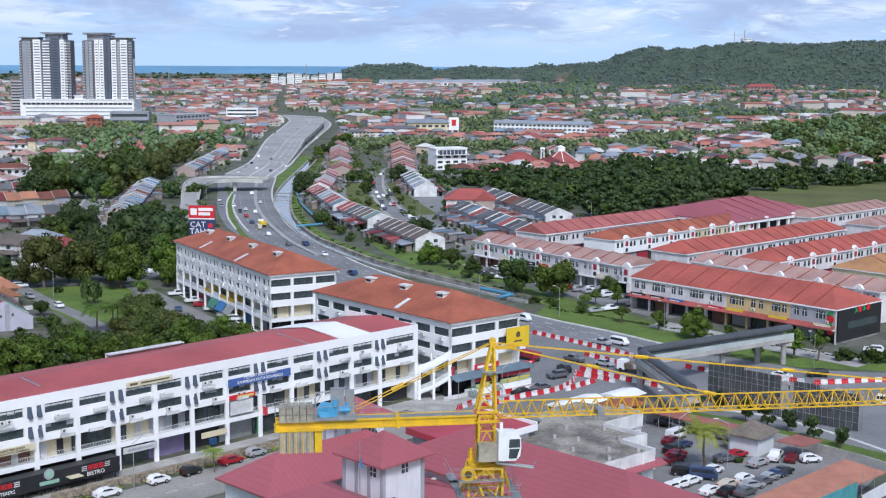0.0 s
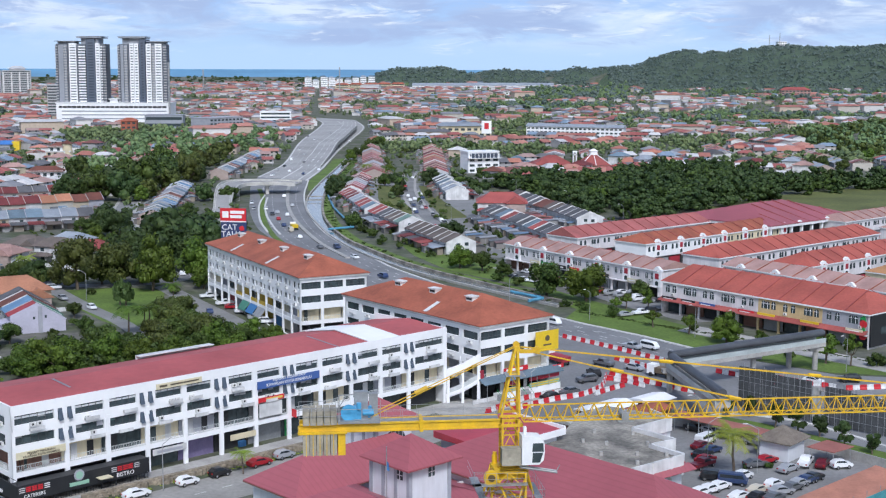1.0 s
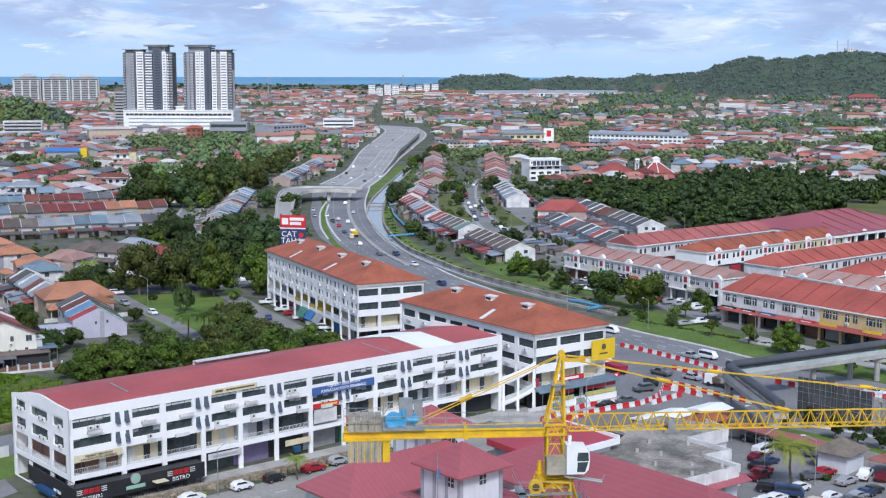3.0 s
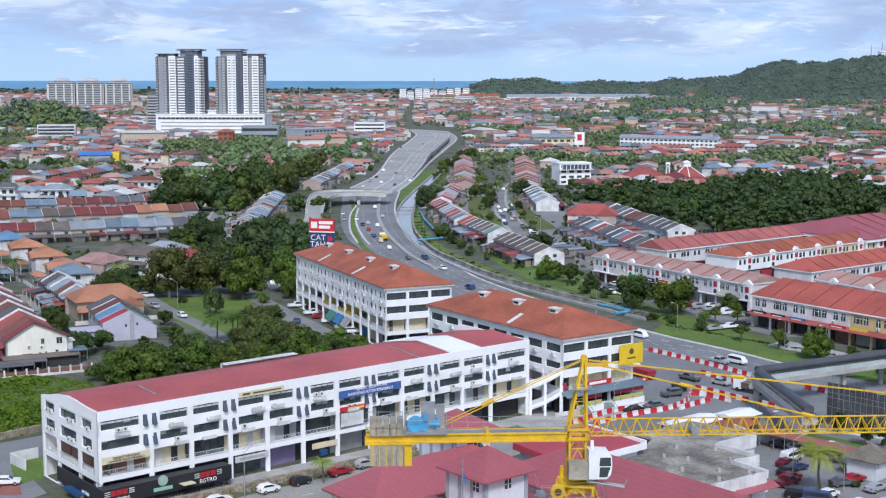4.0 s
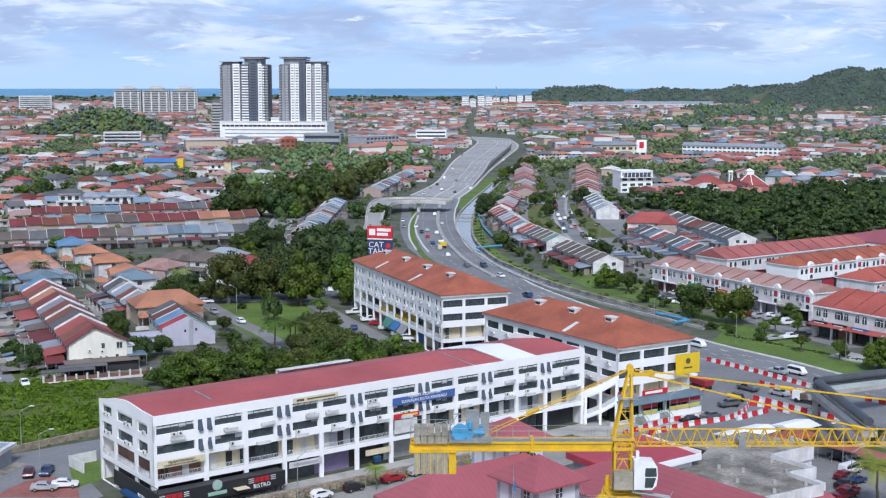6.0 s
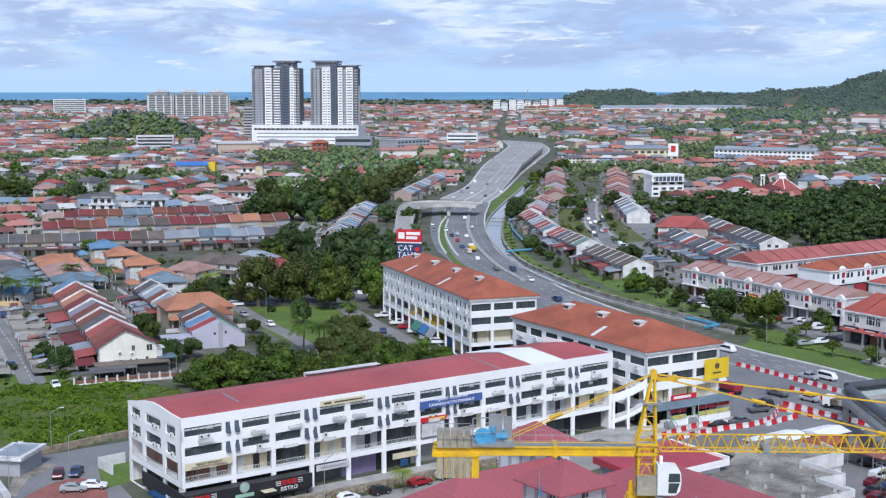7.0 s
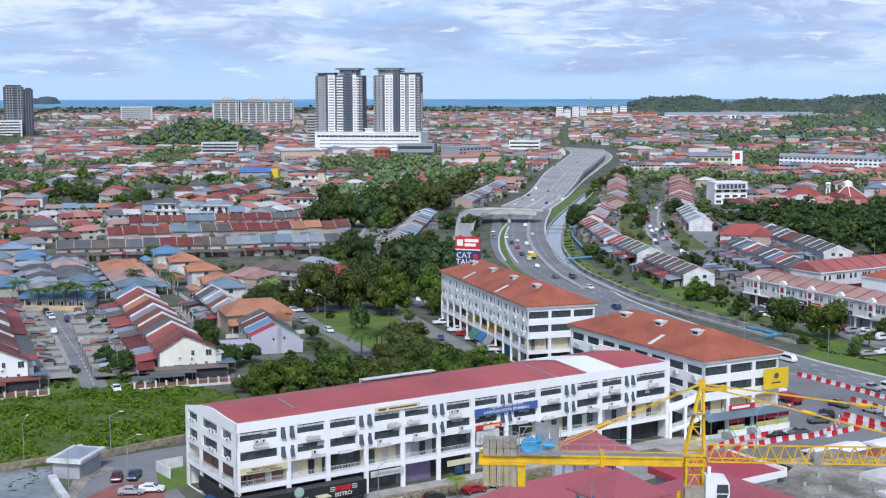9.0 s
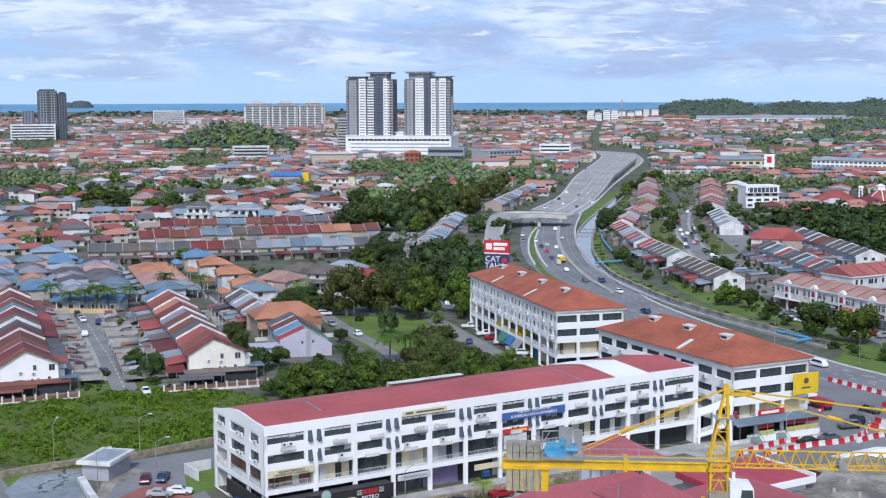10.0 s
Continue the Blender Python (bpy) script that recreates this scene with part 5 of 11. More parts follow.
part("drum_flange", Shape().beam((-13.2, -0.62, 37.9), (-13.2, -0.5, 37.9), 0.68, 16), WINCH, w)
part("winch_bed", Shape().box(-14.1, -1.0, 37.1, -10.7, 1.0, 37.32), STEEL, crane)
part("control_cabinet", Shape().box(-12.7, 0.3, 37.32, -11.6, 0.9, 39.4).box(-11.5, 0.4, 37.32, -10.8, 0.9, 39.2), STEEL, crane)
gy = Shape().beam((-14.0, -0.7, 37.3), (-14.0, -0.7, 39.4), 0.06).beam((-14.0, -0.7, 39.4), (-11.9, -0.7, 39.5), 0.06).beam((-14.0, -0.7, 38.4), (-13.4, -0.7, 39.4), 0.04)
for x in (-14.1, -10.7):
    gy.beam((x, -1.0, 37.3), (x, -1.0, 39.0), 0.03)
gy.beam((-14.1, -1.0, 38.3), (-10.7, -1.0, 38.3), 0.03)
part("winch_frame", gy, STEEL, crane)
# cab
CAB_WHITE = surface("white_cab_panel", (0.78, 0.79, 0.80), 0.4, 0.08, 1.0, 5.0, 0.04)
cabs = Shape()
pf = [(0.7, 33.55), (2.15, 33.55), (2.5, 33.9), (2.6, 34.6), (2.55, 35.4), (2.25, 35.85), (0.7, 35.95)]
n = len(pf)
cabs.add([(x, -2.1, z) for x, z in pf] + [(x, -0.75, z) for x, z in pf], [tuple(range(n)), tuple(range(2 * n - 1, n - 1, -1))] + [(i, n + i, n + (i + 1) % n, (i + 1) % n) for i in range(n)])
cab_body = part("cab", cabs, CAB_WHITE, crane, "white operator's cab")
for z0, z1 in ((33.75, 34.55), (34.65, 35.35)):
    wv = [(1.55, z0), (2.2 if z0 < 34 else 2.5, z0), (2.45, z1), (1.6, z1)]
    part("cab_window", Shape().add([(x, -2.14, z) for x, z in wv] + [(x, -2.08, z) for x, z in wv], [(0, 1, 2, 3), (7, 6, 5, 4), (0, 4, 5, 1), (1, 5, 6, 2), (2, 6, 7, 3), (3, 7, 4, 0)]), GLASS, cab_body)
part("cab_window", Shape().add([(2.3, -2.0, 33.75), (2.62, -2.0, 34.6), (2.58, -2.0, 35.35), (2.3, -0.85, 33.75), (2.64, -0.85, 34.6), (2.6, -0.85, 35.35)], [(0, 1, 4, 3), (1, 2, 5, 4)]), GLASS, cab_body)
part("electric_box", Shape().box(-0.9, -2.0, 33.5, 0.65, -1.1, 34.9), BLOCK, crane, "grey switch box")
part("cab_lamp", Shape().box(0.9, -1.6, 35.95, 1.15, -1.3, 36.6), CAB_WHITE, crane)
part("boarding_beam", Shape().beam((0.6, -1.8, 33.3), (3.7, -1.8, 32.75), 0.09, 6).beam((0.6, -1.3, 33.3), (3.7, -1.3, 32.75), 0.09, 6).beam((3.6, -1.8, 32.8), (3.9, -1.8, 33.4), 0.04, 6), STEEL, crane)

# ---- red-roofed compound in the foreground, flat roof, car park ----
STONE = surface("retaining_wall_stone", (0.30, 0.255, 0.19), 0.95, 0.45, 0.8, 2.5, 0.3, bump=0.6)
PALE_WALL = surface("pale_grey_render", (0.64, 0.66, 0.70), 0.75, 0.1, 0.25, 2.0, 0.06, streak=0.2)
PILASTER = surface("grey_pilaster", (0.34, 0.36, 0.40), 0.75, 0.15, 0.3, 2.0, 0.06)
comp = thing("municipal_compound", OFFICE, "white compound with maroon hip roofs and two square towers", "building")


def hip_part(x0, y0, x1, y1, z0, z1, mat, along_x=True, over=0.8, hip=None):
    s = Shape()
    if along_x:
        s.roof(x0, y0, x1, y1, z0, z1, hip if hip is not None else (y1 - y0) / 2 + over, over)
    else:
        s.roof(y0, x0, y1, x1, z0, z1, hip if hip is not None else (x1 - x0) / 2 + over, over)
        s.v = [(y, x, z) for x, y, z in s.v]
        s.f = [f[::-1] for f in s.f]
    return s


def wing(x0, y0, x1, y1, eave, ridge, along_x, hip=None):
    part("wing_wall", Shape().box(x0 + 0.4, y0 + 0.4, 0, x1 - 0.4, y1 - 0.4, eave), PALE_WALL, comp)
    r = part("wing_roof", hip_part(x0, y0, x1, y1, eave, ridge, PURPLE_SHEET, along_x, 0.6, hip), PURPLE_SHEET, comp)
    part("fascia_board", Shape().box(x0 - 0.62, y0 - 0.62, eave - 0.12, x1 + 0.62, y1 + 0.62, eave + 0.01), SHUTTER_BROWN, comp)
    return r


wing(20.0, -43.5, 48.0, -32.4, 7.0, 11.0, True)
wing(11.5, -86.0, 29.5, -44.6, 7.0, 11.3, False)
wing(44.5, -87.0, 61.5, -41.0, 7.0, 11.6, False)
wing(29.6, -62.5, 44.4, -47.0, 5.4, 8.2, True)


def square_tower(cx, cy, half, eave, apex, arch=False):
    t = part("tower", Shape().box(cx - half, cy - half, 0, cx + half, cy + half, eave), PALE_WALL, comp)
    o = half + 1.15
    v = [(cx - o, cy - o, eave), (cx + o, cy - o, eave), (cx + o, cy + o, eave), (cx - o, cy + o, eave), (cx, cy, apex)]
    v += [(x, y, z - 0.25) for x, y, z in v[:4]]
    part("tower_roof", Shape().add(v, [(0, 1, 4), (1, 2, 4), (2, 3, 4), (3, 0, 4), (5, 6, 1, 0), (6, 7, 2, 1), (7, 8, 3, 2), (8, 5, 0, 3), (8, 7, 6, 5)]), PURPLE_SHEET, t)
    p = 0.3
    for a in (-half, -half / 3, half / 3, half):
        part("pilaster", Shape().box(cx - half - 0.12, cy + a - p, 0, cx - half, cy + a + p, eave - 0.25), PILASTER, t)
    for a in (-half + 0.25, half - 0.25):
        part("pilaster", Shape().box(cx + a - p, cy - half - 0.12, 0, cx + a + p, cy - half, eave - 0.25), PILASTER, t)
    if arch:
        n = 12
        pts = [(cx + 2.2 * math.cos(math.pi * k / n), eave - 3.4 + 2.2 * math.sin(math.pi * k / n)) for k in range(n + 1)]
        part("arched_window", Shape().add([(x, cy - half - 0.06, z) for x, z in pts] + [(x, cy - half + 0.1, z) for x, z in pts], [tuple(range(n, -1, -1)), tuple(range(n + 1, 2 * n + 2))] + [(i, i + 1, n + 2 + i, n + 1 + i) for i in range(n)]), GLASS, t)
        for k in range(1, 6):
            x = cx - 2.2 + 4.4 * k / 6
            part("glazing_bar", Shape().box(x - 0.04, cy - half - 0.1, eave - 3.4, x + 0.04, cy - half - 0.05, eave - 3.4 + math.sqrt(max(0.05, 4.84 - (x - cx) ** 2))), PILASTER, t)
    else:
        for x, y, dx in ((cx - half - 0.05, cy - half * 0.55, 0), (cx + 0.3, cy - half - 0.05, 1)):
            wd = part("window", Shape().box(x - (0.55 if dx else 0), y - (0 if dx else 0.55), eave - 2.0, x + (0.55 if dx else 0.05), y + (0.05 if dx else 0.55), eave - 0.7), GLASS, t)
            part("glazing_bar", Shape().box(x - (0.04 if dx else 0.05), y - (0.05 if dx else 0.04), eave - 2.0, x + (0.04 if dx else 0), y + (0 if dx else 0.04), eave - 0.7).box(x - (0.55 if dx else 0.05), y - (0.05 if dx else 0.55), eave - 1.4, x + (0.55 if dx else 0), y + (0 if dx else 0.55), eave - 1.32), WHITE, t)
    return t


square_tower(29.9, -55.8, 3.75, 13.9, 17.0)
square_tower(42.8, -33.9, 3.9, 12.6, 15.6, True)
part("porch_roof", hip_part(25.0, -63.0, 29.0, -58.5, 7.4, 9.6, None, True, 0.4), PURPLE_SHEET, comp)
part("balcony", Shape().box(34.0, -56.0, 4.6, 44.2, -51.0, 5.0).box(34.0, -56.2, 5.0, 44.2, -56.0, 6.0).box(34.0, -51.2, 5.0, 44.2, -51.0, 6.2), WHITE_OLD, comp)
for k in range(4):
    part("window", Shape().box(34.8 + 2.4 * k, -56.32, 2.2, 36.6 + 2.4 * k, -56.2, 4.0), GLASS, comp)
part("upper_storey", Shape().box(34.0, -56.1, 0, 44.2, -51.0, 4.6), WHITE_OLD, comp)
pole = part("flagpole", Shape().beam((24.4, -57.2, 0), (24.4, -57.2, 16.6), 0.06, 8), STEEL, comp)
part("flag", Shape().add([(24.4, -57.2, 14.6), (24.9, -57.0, 14.3), (24.75, -57.4, 13.2), (24.35, -57.3, 13.4), (24.45, -57.15, 14.6), (24.95, -56.95, 14.3), (24.8, -57.35, 13.2), (24.4, -57.25, 13.4)], [(0, 1, 2, 3), (7, 6, 5, 4), (0, 4, 5, 1), (2, 6, 7, 3)]), SHUTTER_BLUE, pole, "limp pale blue flag")

hall = thing("low_hall", OFFICE, "low white hall with a bright red roof and white fascia", "building")
part("wall", Shape().box(54.5, -46.5, 0, 69.5, -35.5, 7.4), PALE_WALL, hall)
RED_LOW = surface("bright_red_sheet", (0.42, 0.055, 0.075), 0.5, 0.18, 0.2, 1.2, 0.08)
part("roof", Shape().add([(53.5, -47, 7.4), (70.4, -47, 7.4), (70.4, -34.8, 7.4), (53.5, -34.8, 7.4), (53.5, -47, 8.0), (70.4, -47, 8.0), (70.4, -34.8, 8.5), (53.5, -34.8, 8.5)], [(3, 2, 1, 0), (4, 5, 6, 7), (0, 1, 5, 4), (1, 2, 6, 5), (2, 3, 7, 6), (3, 0, 4, 7)]), RED_LOW, hall)
part("fascia", Shape().box(70.4, -47.3, 7.2, 70.75, -34.6, 8.6).box(53.5, -47.35, 7.2, 70.75, -47.0, 8.2), WHITE, hall)
part("door", Shape().box(69.5, -45.2, 4.6, 69.6, -44.2, 6.7), SHUTTER_BROWN, hall)

FLAT = [(30, 199), (36, 190), (39.9, 184.6), (51.1, 192.2), (47.3, 198.1), (52.1, 200.5), (46.8, 207.7), (54.8, 213.3), (52.5, 219.0), (46.0, 224), (41.0, 220.5), (36, 209)]
annex = thing("flat_roofed_annex", pose(0, 0, 0), "low annex with a stained flat concrete roof and white parapets", "building")
part("wall", Shape().slab(FLAT, 0, 6.0), PALE_WALL, annex)
part("roof_slab", Shape().slab(FLAT, 6.0, 6.2), CONCRETE_DARK, annex, "blackened concrete roof slab")
for a, b in zip(FLAT[2:8], FLAT[3:9]):
    dx, dy = b[0] - a[0], b[1] - a[1]
    k = math.hypot(dx, dy)
    nx, ny = dy / k * 0.35, -dx / k * 0.35
    part("parapet", Shape().slab([(a[0] + nx, a[1] + ny), (b[0] + nx, b[1] + ny), b, a], 4.6, 6.9), WHITE_OLD, annex)
for x, y in ((41, 200), (44.5, 194), (47.5, 199.5), (43.5, 189.5), (46.5, 205.5), (40.5, 207), (39, 194.5), (49, 193.5), (37.5, 201.5)):
    part("roof_stub", Shape().box(x - 0.25, y - 0.25, 6.2, x + 0.25, y + 0.25, 6.85), CONCRETE, annex)
for pts in ([(47.6, 208.3), (53.6, 212.4), (54.8, 210.4), (49.4, 206.6)], [(48.0, 198.6), (52.6, 200.9), (53.6, 199.2), (49.2, 197.0)]):
    part("awning", Shape().slab(pts[::-1], 3.3, 3.5), PURPLE_SHEET, annex)
part("awning", Shape().add([(42.5, 186.4, 5.2), (52.4, 193.1, 5.2), (53.3, 191.7, 4.6), (43.4, 185.0, 4.6), (42.5, 186.4, 5.3), (52.4, 193.1, 5.3), (53.3, 191.7, 4.7), (43.4, 185.0, 4.7)], [(0, 1, 2, 3), (7, 6, 5, 4), (1, 0, 4, 5), (2, 1, 5, 6), (3, 2, 6, 7), (0, 3, 7, 4)]), PURPLE_SHEET, annex)
part("side_room", Shape().slab([(51.6, 201.6), (54.6, 203.4), (52.2, 207.2), (49.0, 205.2)], 0, 3.6), PALE_WALL, annex)
for u in (0.18, 0.5, 0.8):
    x, y = 39.9 + 11.2 * u, 184.6 + 7.6 * u
    part("pilaster", Shape().box(x - 0.2, y - 0.5, 0, x + 0.2, y - 0.1, 6.9), WHITE_OLD, annex)

# long carport, guardhouse, small shed, terracotta shed
CARPORT_RED = surface("faded_red_carport_sheet", (0.36, 0.13, 0.10), 0.6, 0.25, 0.3, 2.0, 0.1)
port = thing("carport", pose(0, 0, 0), "long carport with a faded red sheet roof on thin posts", "carport")
part("roof", Shape().slab([(59.0, 229.5), (72.7, 213.6), (75.6, 216.2), (62.0, 232.5)], 2.7, 2.85), CARPORT_RED, port)
for k in range(8):
    part("post", Shape().beam((59.8 + 1.9 * k, 229.2 - 2.2 * k, 0), (59.8 + 1.9 * k, 229.2 - 2.2 * k, 2.7), 0.07, 6), STEEL, port)
    part("post", Shape().beam((61.8 + 1.85 * k, 231.6 - 2.15 * k, 0), (61.8 + 1.85 * k, 231.6 - 2.15 * k, 2.7), 0.07, 6), STEEL, port)
GUARD_TILE = surface("brown_roof_shingle", (0.19, 0.16, 0.13), 0.85, 0.3, 0.6, 2.5, 0.2)
gh = thing("guardhouse", along(73.6, 208.2, 0.72, 0.69), "square pale guardhouse with a brown pyramid roof", "guardhouse")
part("wall", Shape().box(-0.2, 0, 0, 5.8, 5.2, 3.4), PALE_WALL, gh)
part("roof", Shape().add([(-1, -0.8, 3.4), (6.6, -0.8, 3.4), (6.6, 6, 3.4), (-1, 6, 3.4), (2.8, 2.6, 5.6), (-1, -0.8, 3.2), (6.6, -0.8, 3.2), (6.6, 6, 3.2), (-1, 6, 3.2)], [(0, 1, 4), (1, 2, 4), (2, 3, 4), (3, 0, 4), (5, 6, 1, 0), (6, 7, 2, 1), (7, 8, 3, 2), (8, 5, 0, 3), (8, 7, 6, 5)]), GUARD_TILE, gh)
sh = thing("motorcycle_shed", pose(0, 0, 0), "small open shed with a faded red sheet roof", "shed")
part("roof", Shape().slab([(76.6, 208.1), (79.9, 204.4), (84.6, 207.6), (81.5, 211.6)], 2.7, 2.85), CARPORT_RED, sh)
for x, y in ((77.1, 208), (80, 204.9), (84, 207.6), (81.4, 211)):
    part("post", Shape().beam((x, y, 0), (x, y, 2.7), 0.07, 6), STEEL, sh)
TERRA = surface("terracotta_sheet", (0.46, 0.20, 0.13), 0.7, 0.25, 0.3, 2.0, 0.1)
ts = thing("site_shed", pose(0, 0, 0), "long site shed with a terracotta sheet roof and blue netting", "shed")
part("roof", Shape().add([(56.5, 172.5, 4.0), (62, 168.5, 3.5), (86.5, 187.5, 3.5), (82.1, 193, 4.0), (56.5, 172.5, 4.15), (62, 168.5, 3.65), (86.5, 187.5, 3.65), (82.1, 193, 4.15)], [(3, 2, 1, 0), (4, 5, 6, 7), (0, 1, 5, 4), (1, 2, 6, 5), (2, 3, 7, 6), (3, 0, 4, 7)]), TERRA, ts)
for k in range(9):
    part("post", Shape().beam((62.4 + 3.0 * k, 168.6 + 2.33 * k, 0), (62.4 + 3.0 * k, 168.6 + 2.33 * k, 5.2), 0.05, 6), STEEL, ts)
    part("post", Shape().beam((57.2 + 3.1 * k, 172.9 + 2.48 * k, 0), (57.2 + 3.1 * k, 172.9 + 2.48 * k, 4.0), 0.05, 6), STEEL, ts)
NET = surface("blue_green_netting", (0.08, 0.30, 0.33), 0.8, 0.3, 0.5, 4.0, 0.2)
part("netting", Shape().slab([(62.6, 168.2), (79.0, 181), (78.9, 181.1), (62.5, 168.3)], 0.3, 4.4), NET, ts)
fence = thing("site_fence", pose(0, 0, 0), "pale sheet fence along the site", "fence")
for k in range(16):
    a, b = (80.0 + 1.3 * k, 181.4 + 1.15 * k), (81.25 + 1.3 * k, 182.5 + 1.15 * k)
    part("panel", Shape().slab([a, b, (b[0] - 0.05, b[1] + 0.05), (a[0] - 0.05, a[1] + 0.05)], 0.1, 2.2), PALE_WALL, fence)
solid("boundary_wall", strip([(58, 234), (76, 232.5 - 11), (88, 205), (92, 198)], 0.25, -0.1, 1.6, 30), CONCRETE, "low concrete boundary wall of the car park", "wall", "structure")
solid("retaining_wall", strip([(-40, 197.5), (-20, 213), (-4, 225.8), (12, 238)], 0.7, -0.1, 0.9, 30), STONE, "rough stone retaining wall along the street", "wall", "structure")
# low shops with grey and white sheet roofs behind the annex
for x, y, w, d, h, mt, lb in ((46.4, 233.0, 11, 5.0, 3.2, WHITE, "low shed with a white sheet roof"), (58.0, 239.5, 7, 5, 3.2, WHITE, "low shed with a white sheet roof"), (41, 225, 9, 5, 3.2, CONCRETE, "low shed with a grey sheet roof"), (54, 231, 9, 5, 3.2, ORANGE_TILE, "low shed with a rusty orange roof")):
    o = thing("shed", along(x, y, UX, UY), lb, "shed", "sheds behind the annex")
    part("wall", Shape().box(0, 0, 0, w, d, h - 1.0), SHUTTER_BROWN, o)
    part("roof", Shape().roof(0, 0, w, d, h - 1.0, h - 0.3, 0, 0.4, 0.12), mt, o)

# ---- shophouse rows ----
ARCH = Shape()
_n = 8
_p = [(-0.55, 0), (0.55, 0)] + [(0.55 * math.cos(math.pi * k / _n), 1.2 + 0.55 * math.sin(math.pi * k / _n)) for k in range(_n + 1)]
ARCH.add([(x, -0.05, z) for x, z in _p] + [(x, 0.05, z) for x, z in _p], [tuple(range(len(_p)))] + [(i, len(_p) + i, len(_p) + (i + 1) % len(_p), (i + 1) % len(_p)) for i in range(len(_p))])
ARCH_GLASS = ARCH.mesh("window", GLASS)
ARCH_FRAME = Shape().box(-0.04, -0.09, 0, 0.04, -0.05, 1.7).box(-0.55, -0.09, 1.15, 0.55, -0.05, 1.23).mesh("glazing_bar", WHITE)
RED_PANEL = Shape().box(-0.7, -0.08, 0, 0.7, 0.05, 1.6).mesh("red_louvre", SHUTTER_RED)
_q = [(-1.6, 0), (1.6, 0), (1.6, 0.7), (1.1, 0.8), (0.75, 1.3), (0, 1.6), (-0.75, 1.3), (-1.1, 0.8), (-1.6, 0.7)]
PEDIMENT = Shape().add([(x, -0.35, z) for x, z in _q] + [(x, 0.5, z) for x, z in _q], [tuple(range(len(_q))), tuple(range(2 * len(_q) - 1, len(_q) - 1, -1))] + [(i, len(_q) + i, len(_q) + (i + 1) % len(_q), (i + 1) % len(_q)) for i in range(len(_q))]).mesh("pediment", WHITE)
SIGNS = [SIGN_BLUE, BLACK_SIGN, SIGN_GREEN, SIGN_RED, SIGN_YELLOW, BLACK_SIGN, SIGN_CREAM]
ROW_N = 0


